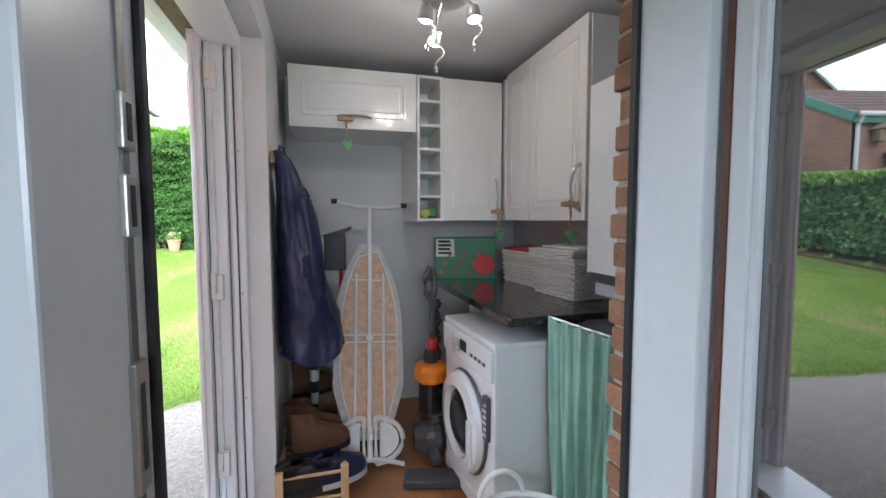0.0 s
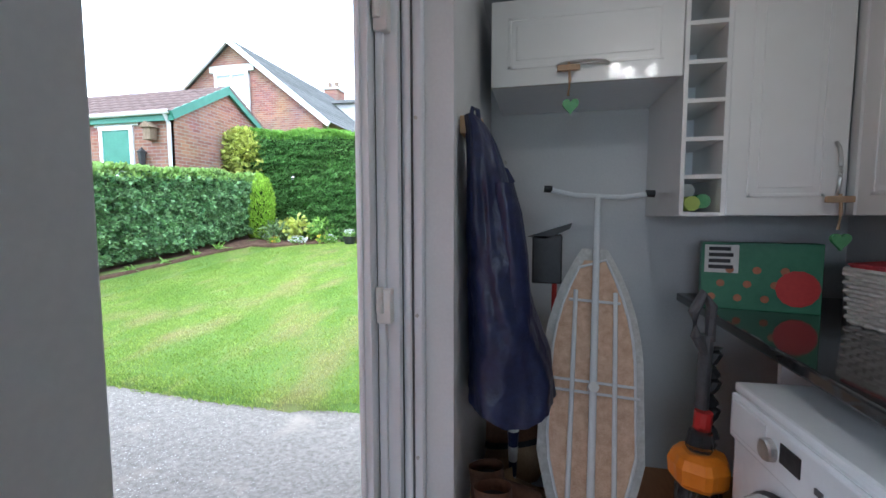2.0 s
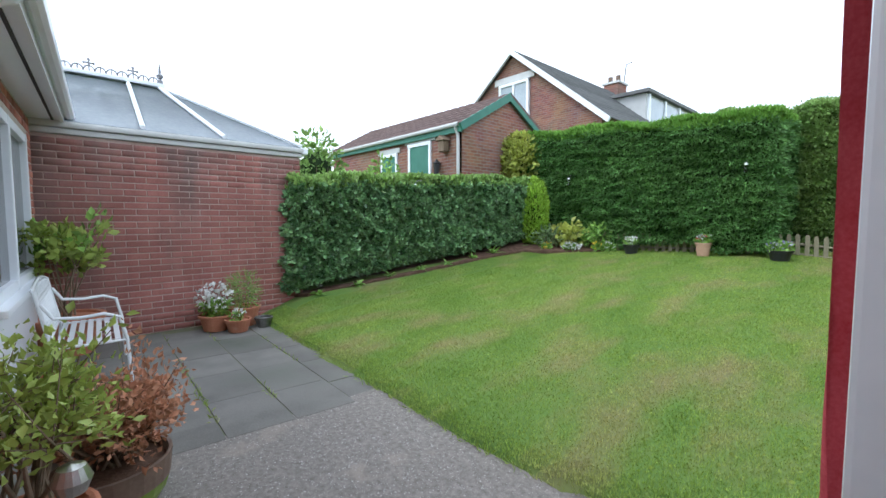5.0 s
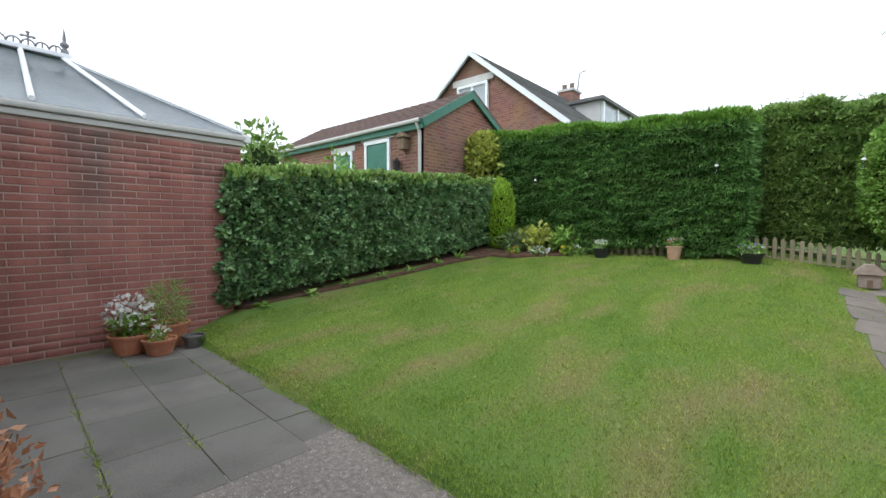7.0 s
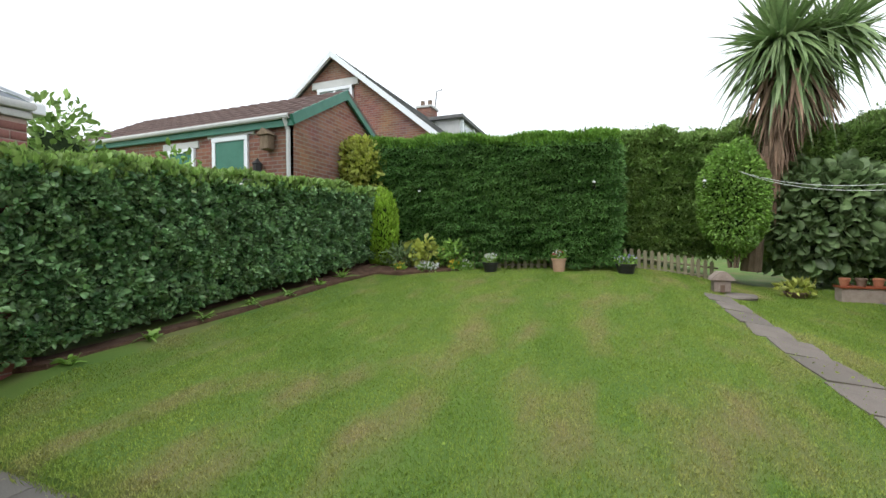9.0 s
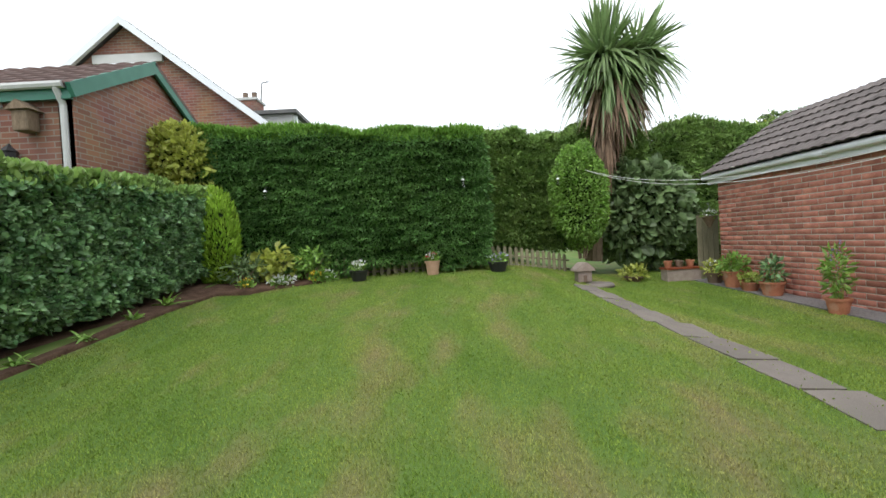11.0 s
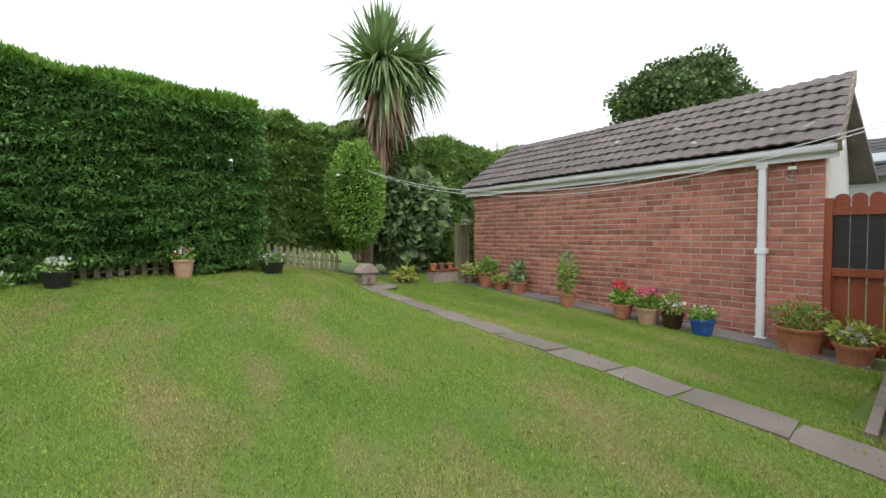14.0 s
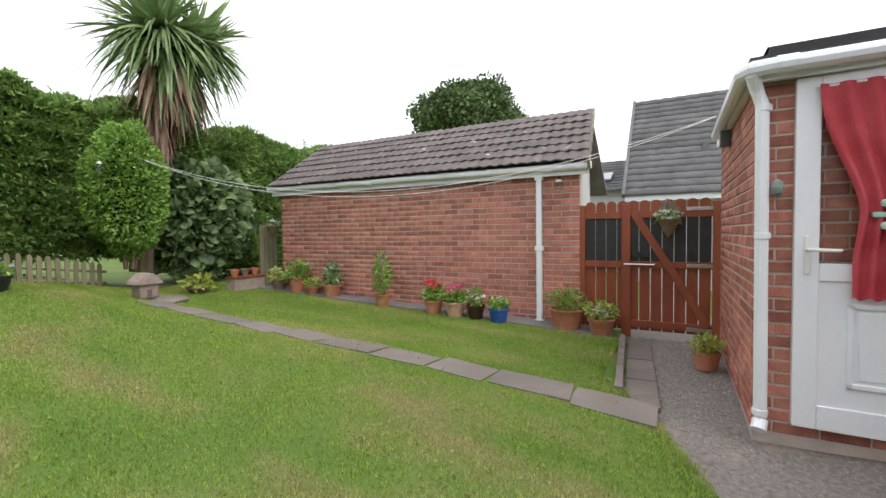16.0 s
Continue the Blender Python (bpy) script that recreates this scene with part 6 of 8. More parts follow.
def basket(at, turn, w, d, h, label):
    b = thing("wicker_basket", at, label, "basket", turn=turn)
    part("liner", boxed(-w / 2 + 0.008, w / 2 - 0.008, -d / 2 + 0.008, d / 2 - 0.008, 0.004, h - 0.02), M_PAPER, b)
    weave = bmesh.new()
    nrow = int(h / 0.016)
    for r_ in range(nrow):
        z = 0.008 + r_ * 0.016
        t = r_ / nrow
        hw, hd = w / 2 * (0.93 + 0.07 * t), d / 2 * (0.93 + 0.07 * t)
        pts = []
        for (xa, ya), (xb, yb) in (((-hw, -hd), (hw, -hd)), ((hw, -hd), (hw, hd)), ((hw, hd), (-hw, hd)), ((-hw, hd), (-hw, -hd))):
            nn = 11
            for k in range(nn):
                s = k / nn
                bulge = 0.007 * (1 if (k + r_) % 2 else -1)
                nx_, ny_ = (yb - ya), -(xb - xa)
                ln = math.hypot(nx_, ny_)
                pts.append((xa + (xb - xa) * s + nx_ / ln * bulge, ya + (yb - ya) * s + ny_ / ln * bulge, z))
        tube(weave, pts + pts[:1], 0.0075, 5)
    part("weave", weave, M_WICKER, b)
    rim = [(-w / 2, -d / 2, h), (w / 2, -d / 2, h), (w / 2, d / 2, h), (-w / 2, d / 2, h), (-w / 2, -d / 2, h)]
    part("rim", tubed(rim, 0.011, 6), M_WICKER, b)
    return b


basket((1.26, 2.38, 0.952), -82, 0.34, 0.24, 0.20, "white wicker basket with a red cloth on top")
basket((1.26, 1.93, 0.952), -84, 0.36, 0.26, 0.20, "white wicker basket holding folded papers and cloth")


def folded_cloth(name, label, at, w, d, h, mat, turn, layers=3):
    f = thing(name, at, label, "cloth", turn=turn)
    for k in range(layers):
        bm = boxed(-w / 2, w / 2, -d / 2, d / 2, k * h / layers, (k + 0.92) * h / layers, 0.006)
        bmesh.ops.subdivide_edges(bm, edges=bm.edges[:], cuts=3, use_grid_fill=True)
        for v in bm.verts:
            v.co.z += 0.012 * noise.noise(v.co * 9 + Vector((k, 0, 0)))
            v.co.x += 0.02 * noise.noise(v.co * 6 + Vector((0, k, 0)))
        part("fold", bm, mat, f, smooth=True)
    return f


folded_cloth("red_cloth", "crumpled red cloth on a wicker basket", (1.25, 2.37, 1.148), 0.34, 0.22, 0.035, M_RED_CLOTH, -82)
folded_cloth("folded_papers", "white folded papers and cloth in a wicker basket", (1.245, 1.95, 1.148), 0.36, 0.26, 0.06, M_PAPER, -80, 4)
folded_cloth("patterned_cloth", "white cloth with a red print on a wicker basket", (1.24, 1.90, 1.208), 0.24, 0.2, 0.014, M_FLOWER_W, -70, 1)

# ---- ironing board leaning upside down on the back wall ----
ib = thing("ironing_board", (0.27, 2.46, FL), "folded ironing board with orange mesh back leaning on the wall", "ironing board")
ib.matrix_basis = pose(0.185, 2.17, FL + 0.02, -26, 3.4, 0) @ Matrix.Scale(1.08, 4)
prof = []
for s in np.linspace(0, 1, 25):
    z = 0.12 + 1.10 * s
    w = 0.19 * min(1, (0.25 + 3.0 * s) ** 0.5) * (1 - max(0, (s - 0.55) / 0.45) ** 2 * 0.72)
    prof.append((w, z))
outline = [(w, z) for w, z in prof] + [(-w, z) for w, z in reversed(prof)]
up = Matrix(((1, 0, 0, 0), (0, 0, 1, 0), (0, 1, 0, 0), (0, 0, 0, 1)))
part("cover", extruded(outline, 0.012, 0.05, up), M_COVER, ib)
inner = [(x * 0.80, 0.62 + (z - 0.62) * 0.9) for x, z in outline]
part("mesh_deck", extruded(inner, -0.002, 0.012, up), M_MESH_OR, ib)
rim_pts = [(x * 0.82, -0.006, 0.62 + (z - 0.62) * 0.91) for x, z in outline[::2]]
part("frame_tube", tubed(rim_pts + rim_pts[:1], 0.006, 6), M_ENAMEL, ib)
for x in (-0.075, 0.08):
    part("leg", tubed([(x, -0.02, 0.18), (x, -0.02, 1.02)], 0.009, 8), M_ENAMEL, ib)
part("leg", tubed([(0.0, -0.035, 0.04), (0.0, -0.035, 1.44)], 0.014, 10), M_ENAMEL, ib)
for z, w in ((0.62, 0.17), (0.98, 0.10), (0.66, 0.15)):
    part("cross_bar", tubed([(-w, -0.012, z), (w, -0.012, z)], 0.006, 6), M_ENAMEL, ib)
part("pivot", lathed([(0.02, -0.02), (0.02, 0.02)], 10, (0, 0, 0), pose(0, -0.035, 0.64, 90, 0, 0)), M_PLASTIC_W, ib)
part("foot_bar", tubed([(-0.21, -0.035, 1.475), (-0.1, -0.035, 1.452), (0.1, -0.035, 1.452), (0.21, -0.035, 1.475)], 0.012, 8), M_ENAMEL, ib)
for x in (-0.215, 0.215):
    part("rubber_foot", tubed([(x - 0.018, -0.035, 1.477), (x + 0.018, -0.035, 1.477)], 0.016, 8), M_BLACK, ib)
part("foot_bar", tubed([(-0.17, -0.05, 0.0), (-0.05, -0.04, 0.03), (0.05, -0.04, 0.03), (0.17, -0.05, 0.0)], 0.012, 8), M_ENAMEL, ib)
rest = bmesh.new()
for s in (-1, 1):
    pts = [(s * (0.02 + 0.15 * math.sin(a)), -0.03, 0.12 + 0.11 * math.cos(a)) for a in np.linspace(0.1, math.pi - 0.1, 11)]
    tube(rest, pts + [(s * 0.03, -0.03, 0.02), (s * 0.03, -0.03, 0.22), pts[0]], 0.014, 6)
part("iron_rest", rest, M_PLASTIC_W, ib)
for s in (-1, 1):
    part("rest_plate", extruded([(s * (0.05 + 0.10 * math.sin(a)), 0.12 + 0.085 * math.cos(a)) for a in np.linspace(0, math.pi, 10)], -0.032, -0.026, up), M_PLASTIC_W, ib)

# ---- upright vacuum cleaner ----
vc = thing("vacuum_cleaner", (0.54, 2.22, FL), "grey upright vacuum cleaner with an orange cyclone", "vacuum cleaner")
part("ball", lathed([(0.0, -0.11), (0.06, -0.10), (0.105, -0.04), (0.11, 0.0), (0.105, 0.04), (0.06, 0.10), (0.0, 0.11)], 20, (0, 0, 0), pose(0, 0, 0.12, 0, 90, 0)), M_GREY_PL, vc)
part("dust_bin", lathed([(0.065, 0.0), (0.072, 0.02), (0.072, 0.19), (0.066, 0.22)], 20, (0, -0.02, 0.23)), M_SMOKE, vc)
cyc = part("cyclone", lathed([(0.072, 0.0), (0.088, 0.02), (0.092, 0.07), (0.08, 0.10), (0.05, 0.11), (0.0, 0.11)], 26, (0, -0.02, 0.45), None, 0.05), M_ORANGE, vc, "orange ribbed cyclone")
part("filter", lathed([(0.03, 0.0), (0.045, 0.03), (0.035, 0.08), (0.0, 0.09)], 14, (0, -0.02, 0.55)), M_SMOKE, vc)
part("wand", tubed([(0.01, 0.03, 0.25), (0.015, 0.03, 0.62), (0.02, 0.02, 0.95)], 0.022, 10), M_GREY_PL, vc)
part("red_clip", tubed([(0.01, 0.0, 0.62), (0.015, 0.0, 0.69)], 0.028, 10), M_RED, vc)
part("handle", tubed([(0.02, 0.02, 0.88), (-0.02, 0.0, 0.95), (-0.03, 0.0, 1.03), (0.0, 0.01, 1.09), (0.03, 0.02, 1.05), (0.03, 0.02, 0.93)], 0.018, 8), M_GREY_PL, vc)
part("hose", tubed([(0.05 + 0.012 * math.sin(s * 40), 0.04, 0.25 + 0.65 * s) for s in np.linspace(0, 1, 40)], 0.02, 8), M_BLACK, vc)
part("neck", tubed([(0, -0.03, 0.10), (0.0, -0.16, 0.05)], 0.04, 10, 0.03), M_GREY_PL, vc)
part("floor_head", boxed(-0.15, 0.15, -0.27, -0.15, 0.004, 0.055, 0.015, pose(0, -0.06, 0, 0, 0, -14)), M_GREY_PL, vc)

# ---- coat and what hangs with it on the porch wall ----
hook = thing("coat_hook", (-0.265, 2.16, 1.66), "small wooden peg rail with hooks by the doorway", "hook")
part("rail", boxed(-0.002, 0.02, -0.06, 0.35, -0.03, 0.03, 0.005), M_PINE, hook)
part("peg", tubed([(0.02, 0.0, 0.0), (0.07, 0.0, 0.02)], 0.010, 8), M_PINE, hook)


def garment(label, at, spine, mat, seed, seg=72, rows_=56):
    """A hanging coat: sections (height, half width, half depth, shift along y, shift along x) with creased folds running down it."""
    g = thing("coat", at, label, "coat")
    sp = np.array(spine)[::-1]
    V, F = [], []
    for j in range(rows_):
        s_ = j / (rows_ - 1)
        z = sp[-1, 0] + (sp[0, 0] - sp[-1, 0]) * s_
        w, d, sy, sx = [np.interp(z, sp[:, 0], sp[:, q]) for q in (1, 2, 3, 4)]
        for k in range(seg):
            a = 2 * math.pi * k / seg
            crease = 1 - 2 * abs(math.sin(2.5 * a + seed + 0.9 * s_ + 0.5 * math.sin(4 * s_)))
            fine_ = 1 - 2 * abs(math.sin(6 * a + 2 * seed - 1.6 * s_ + math.sin(7 * s_ + a)))
            diag = 1 - 2 * abs(math.sin(5.5 * s_ + 1.6 * a + seed + 1.2 * noise.noise((a, s_ * 3, seed))))
            ple = 1 + 0.045 * crease + 0.02 * fine_ + 0.05 * diag + 0.09 * noise.noise((math.cos(a) * 1.6, math.sin(a) * 1.6, s_ * 7 + seed)) + 0.05 * noise.noise((math.cos(a) * 5, math.sin(a) * 5, s_ * 16 + seed))
            V.append((sx + d * math.cos(a) * ple, sy + w * math.sin(a) * ple, z + (0.03 * math.sin(2 * a + seed) + 0.012 * crease) * s_ ** 3))
    for j in range(rows_ - 1):
        for k in range(seg):
            F.append((j * seg + k, j * seg + (k + 1) % seg, (j + 1) * seg + (k + 1) % seg, (j + 1) * seg + k))
    mesh_np("body", V, F, mat, g, smooth=True)
    return g


spine = [(1.69, 0.02, 0.02, 0.02, 0.02), (1.66, 0.045, 0.04, 0.03, 0.04), (1.60, 0.07, 0.055, 0.05, 0.055), (1.52, 0.10, 0.065, 0.07, 0.065), (1.42, 0.115, 0.075, 0.09, 0.07), (1.30, 0.125, 0.08, 0.10, 0.075), (1.18, 0.135, 0.085, 0.115, 0.08), (1.06, 0.145, 0.09, 0.13, 0.085), (0.94, 0.15, 0.095, 0.14, 0.09), (0.84, 0.16, 0.10, 0.15, 0.095), (0.76, 0.17, 0.108, 0.155, 0.10), (0.70, 0.172, 0.11, 0.155, 0.10)]
coat = garment("navy blue waterproof coat hanging from a peg", (-0.25, 2.08, 0), [(1.69 - (1.69 - z) * 1.03, w * 1.08, d * 1.5 * (0.60 + 0.42 * min(1, (1.69 - z) / 0.85)), sy, sx * 1.5 * (0.60 + 0.42 * min(1, (1.69 - z) / 0.85))) for z, w, d, sy, sx in spine], M_NAVY, 1.3)
sl = [(1.54, 0.05, 0.04, 0.02, 0.07), (1.44, 0.055, 0.045, 0.03, 0.09), (1.30, 0.055, 0.045, 0.04, 0.11), (1.14, 0.05, 0.045, 0.05, 0.125), (0.98, 0.05, 0.042, 0.06, 0.13), (0.86, 0.048, 0.04, 0.07, 0.13), (0.82, 0.03, 0.03, 0.07, 0.13)]
V, F = [], []
for j, (z, w, d, sy, sx) in enumerate(sl):
    for k in range(14):
        a = 2 * math.pi * k / 14
        ple = 1 + 0.12 * math.sin(4 * a + j)
        V.append((sx + 0.055 + d * math.cos(a) * ple, sy + w * math.sin(a) * ple, z - 0.08))
for j in range(len(sl) - 1):
    for k in range(14):
        F.append((j * 14 + k, j * 14 + (k + 1) % 14, (j + 1) * 14 + (k + 1) % 14, (j + 1) * 14 + k))
mesh_np("sleeve", V, F, M_NAVY, coat, smooth=True)
part("collar_flap", extruded([(0.0, 0.0), (0.13, 0.0), (0.18, 0.05), (0.14, 0.09), (0.02, 0.09)], -0.008, 0.008, pose(0.04, 0.08, 1.47, 78, 12, 50)), M_NAVY, coat)
part("pocket_flap", extruded([(0.0, 0.0), (0.15, -0.02), (0.15, -0.075), (0.0, -0.06)], -0.006, 0.006, pose(0.16, 0.05, 0.98, 88, 0, 62)), M_NAVY, coat)
part("hanging_loop", tubed([(0.02, 0.0, 1.66), (0.03, 0.005, 1.71), (0.045, 0.01, 1.70), (0.05, 0.02, 1.66)], 0.008, 6), M_NAVY, coat)
part("button", lathed([(0.008, 0), (0.008, 0.004)], 8, (0, 0, 0), pose(0.125, 0.16, 1.545, 60, 0, 65)), M_STEEL, coat)
spine2 = [(1.60, 0.03, 0.03, 0.0, 0.03), (1.45, 0.10, 0.05, 0.0, 0.06), (1.25, 0.12, 0.06, 0.02, 0.07), (1.05, 0.13, 0.06, 0.03, 0.08), (0.85, 0.13, 0.06, 0.03, 0.08), (0.70, 0.10, 0.05, 0.03, 0.07)]
garment("black jacket hanging behind the navy coat", (-0.25, 2.46, 0), spine2, M_POT_BLACK, 2.6)
dpn = thing("dustpan", (0.0, 2.62, 1.27), "black dustpan hanging beside the coats", "dustpan")
part("pan", boxed(-0.03, 0.10, -0.02, 0.02, -0.22, 0.0, 0.008), M_POT_BLACK, dpn)
part("lip", extruded([(-0.05, 0.0), (0.14, 0.06), (0.13, 0.035), (0.03, -0.01)], -0.02, 0.02, pose(0, 0, -0.01, 90, 0, 0)), M_POT_BLACK, dpn)
um = thing("umbrella", (-0.10, 2.52, FL), "navy and white striped folded umbrella standing on the floor", "umbrella")
for k in range(8):
    part("stripe", lathed([(0.012 + 0.0035 * k, 0.12 + 0.07 * k), (0.012 + 0.0035 * (k + 1), 0.19 + 0.07 * k)], 10, (0, 0, 0)), M_NAVY if k % 2 else M_PAPER, um)
part("tip", tubed([(0, 0, 0.0), (0, 0, 0.13)], 0.006, 6), M_STEEL, um)
mp_ = thing("broom", (0.06, 2.78, FL), "red-handled broom leaning in the corner", "broom")
part("handle", tubed([(0, 0, 0.08), (0.02, 0.12, 1.05)], 0.013, 8), M_RED, mp_)
part("head", boxed(-0.12, 0.12, -0.03, 0.03, 0.0, 0.09, 0.01), M_PLASTIC_W, mp_)


# ---- boots, shoe rack, shoe ----
def boot(at, turn, mat, label, h=0.15, L=0.29, name="boot"):
    b = thing(name, at, label, "shoe", turn=turn)
    V, F = [], []
    seg = 18
    secs = [(0.0, 1.0, 0.0), (0.03, 1.04, 0.0), (0.07, 0.95, -0.01), (0.10, 0.72, -0.045), (0.125, 0.52, -0.075), (h, 0.46, -0.085), (h + 0.05, 0.47, -0.09)]
    for z, s, sh in secs:
        for k in range(seg):
            a = 2 * math.pi * k / seg
            x = math.cos(a) * L / 2 * s
            w = 0.052 * (0.75 + 0.25 * s) * (1.0 + 0.18 * math.cos(a))
            V.append((x + sh, math.sin(a) * w, z + 0.025))
    for j in range(len(secs) - 1):
        for k in range(seg):
            F.append((j * seg + k, j * seg + (k + 1) % seg, (j + 1) * seg + (k + 1) % seg, (j + 1) * seg + k))
    mesh_np("upper", V, F, mat, b, smooth=True)
    part("sole", extruded([(math.cos(a) * L / 2 * 1.05, math.sin(a) * 0.056 * (1 + 0.18 * math.cos(a))) for a in np.linspace(0, 6.283, 19)[:-1]], 0.0, 0.028), M_BLACK if mat is not M_NAVY else M_RENDER, b)
    part("lining", extruded([(math.cos(a) * L * 0.2 - 0.088, math.sin(a) * 0.042) for a in np.linspace(0, 6.283, 13)[:-1]], h + 0.03, h + 0.034), M_BLACK, b)
    if name == "boot":
        lc = bmesh.new()
        for k in range(4):
            tube(lc, [(0.03 - 0.022 * k, -0.035, 0.10 + 0.018 * k), (0.02 - 0.022 * k, 0.035, 0.105 + 0.018 * k)], 0.003, 5)
        part("lacing", lc, M_TAN, b)
    return b


sr = thing("shoe_rack", (-0.10, 1.97, FL), "low pine slatted shoe rack on the porch floor", "shoe rack")
for x in (-0.145, 0.145):
    for y in (-0.09, 0.36):
        part("leg", boxed(x - 0.018, x + 0.018, y - 0.012, y + 0.012, 0.0, 0.22, 0.003), M_PINE, sr)
    part("side_rail", boxed(x - 0.012, x + 0.012, -0.078, 0.348, 0.155, 0.18, 0.003), M_PINE, sr)
    part("side_rail", boxed(x - 0.012, x + 0.012, -0.078, 0.348, 0.04, 0.06, 0.003), M_PINE, sr)
for k in range(6):
    y = -0.055 + 0.075 * k
    part("slat", tubed([(-0.133, y, 0.168), (0.133, y, 0.168)], 0.008, 6), M_PINE, sr)
    part("slat", tubed([(-0.133, y, 0.05), (0.133, y, 0.05)], 0.008, 6), M_PINE, sr)
boot((-0.06, 2.12, FL + 0.178), 15, M_LEATHER, "worn brown leather ankle boot on the shoe rack")
boot((-0.10, 2.25, FL + 0.178), 20, M_LEATHER, "worn brown leather ankle boot on the shoe rack")
boot((-0.08, 2.52, FL + 0.02), 10, M_TAN, "old tan walking boot at the wall")
boot((-0.10, 2.66, FL + 0.27), 30, M_LEATHER, "old brown boot on top of a bag")
boot((0.03, 2.02, FL + 0.06), 25, M_NAVY, "navy trainer on the lower rack", 0.09, 0.28, "trainer")
boot((-0.12, 1.98, FL + 0.06), 20, M_POT_BLACK, "black shoe on the lower rack", 0.09, 0.28, "shoe")
bag = thing("jute_bag", (-0.11, 2.74, FL), "crumpled brown sack behind the boots", "bag")
bm = bmesh.new()
bmesh.ops.create_icosphere(bm, subdivisions=3, radius=1.0)
for v in bm.verts:
    q = 1 + 0.22 * noise.noise(v.co * 2.4)
    v.co = Vector((v.co.x * 0.14 * q, v.co.y * 0.16 * q, max(0, v.co.z * 0.17 * q + 0.16)))
part("sack", bm, M_TAN, bag, smooth=True)

# ---- white laundry basket ----
lk = thing("laundry_basket", (0.60, 1.08, FL), "white plastic laundry basket with cut-out rim and hoop handle", "laundry basket")
part("tub", lathed([(0.15, 0.0), (0.16, 0.01), (0.20, 0.26), (0.195, 0.26), (0.155, 0.015), (0.0, 0.012)], 28), M_PLASTIC_W, lk)
for k in range(26):
    a = 2 * math.pi * k / 26
    part("rib", tubed([(0.2 * math.cos(a), 0.2 * math.sin(a), 0.25), (0.213 * math.cos(a + 0.12), 0.213 * math.sin(a + 0.12), 0.34)], 0.007, 5), M_PLASTIC_W, lk)
part("rim", tubed([(0.215 * math.cos(a), 0.215 * math.sin(a), 0.345) for a in np.linspace(0, 6.2832, 33)], 0.011, 6), M_PLASTIC_W, lk)
part("hoop_handle", tubed([(-0.02 + 0.085 * math.cos(a), 0.205, 0.345 + 0.10 * math.sin(a)) for a in np.linspace(0, math.pi, 13)], 0.010, 8), M_PLASTIC_W, lk)

# ---- garden pots ----
POT_GROUP = "pots along the garage wall"


def pot_profile(r, h, lip=0.02):
    return [(r * 0.68, 0.0), (r * 0.72, 0.004), (r * 0.93, h - lip * 1.6), (r * 1.02, h - lip * 1.5), (r * 1.04, h - 0.004), (r * 0.97, h), (r * 0.90, h - 0.004), (r * 0.88, h - 0.03)]


def potted(name, label, x, y, r, h, pot_mat, plants, group="", base=None, wobble=0.0):
    """A pot with soil and plants: (kind material, radii, height of the middle, count, leaf length, leaf width)."""
    z = ground_z(x, y) + 0.028 if base is None else base
    t = thing(name, (x, y, z), label, "plant pot", group)
    part("pot", lathed(pot_profile(r, h), 22), pot_mat, t)
    part("soil", lathed([(r * 0.89, h - 0.04), (r * 0.5, h - 0.03), (0, h - 0.025)], 14), M_SOIL, t)
    st = bmesh.new()
    for k in range(8):
        a = 2.4 * k
        hh = plants[0][2]
        tube(st, [(0.3 * r * math.cos(a), 0.3 * r * math.sin(a), h - 0.04), (0.6 * plants[0][1][0] * math.cos(a), 0.6 * plants[0][1][1] * math.sin(a), h + hh)], 0.005, 5, 0.002)
    part("woody_growth", st, M_LEAF_LIME, t)
    for mat, rad, mid, cnt, ll, lw in plants:
        p, d = ball_points(cnt, (0, 0, h + mid), rad, 0.75)
        p[:, 2] = np.maximum(p[:, 2], h - 0.02)
        leaves("foliage", p, d + np.array([0, 0, 0.25]), ll, lw, mat, t, spread=0.7)
    return t


G_, L_ = M_LEAF_SHRUB, M_LEAF_LIME
potted("plant_pot", "black pot with white flowers at the far hedge", -4.33, 9.98, 0.15, 0.18, M_POT_BLACK, [(G_, (0.13, 0.13, 0.09), 0.05, 160, 0.05, 0.03), (M_FLOWER_W, (0.12, 0.12, 0.08), 0.09, 60, 0.04, 0.04)])
potted("plant_pot", "pale clay pot with white and red flowers on the lawn", -3.10, 10.15, 0.13, 0.24, M_LINEN_POT, [(G_, (0.12, 0.12, 0.08), 0.05, 150, 0.05, 0.03), (M_FLOWER_W, (0.10, 0.10, 0.06), 0.10, 34, 0.04, 0.04), (M_FLOWER_R, (0.10, 0.10, 0.06), 0.08, 18, 0.04, 0.04)])
potted("plant_pot", "black bowl with blue and white pansies on the lawn", -1.98, 10.13, 0.17, 0.17, M_POT_BLACK, [(G_, (0.18, 0.16, 0.08), 0.04, 220, 0.06, 0.035), (M_FLOWER_V, (0.16, 0.14, 0.06), 0.08, 40, 0.04, 0.04), (M_FLOWER_W, (0.12, 0.12, 0.05), 0.08, 14, 0.04, 0.04)])
potted("plant_pot", "dark wooden bowl with yellow-green leaves near the palm", 0.55, 10.55, 0.17, 0.10, M_POT_BROWN, [(M_LEAF_GOLD, (0.24, 0.2, 0.10), 0.06, 120, 0.12, 0.06)])
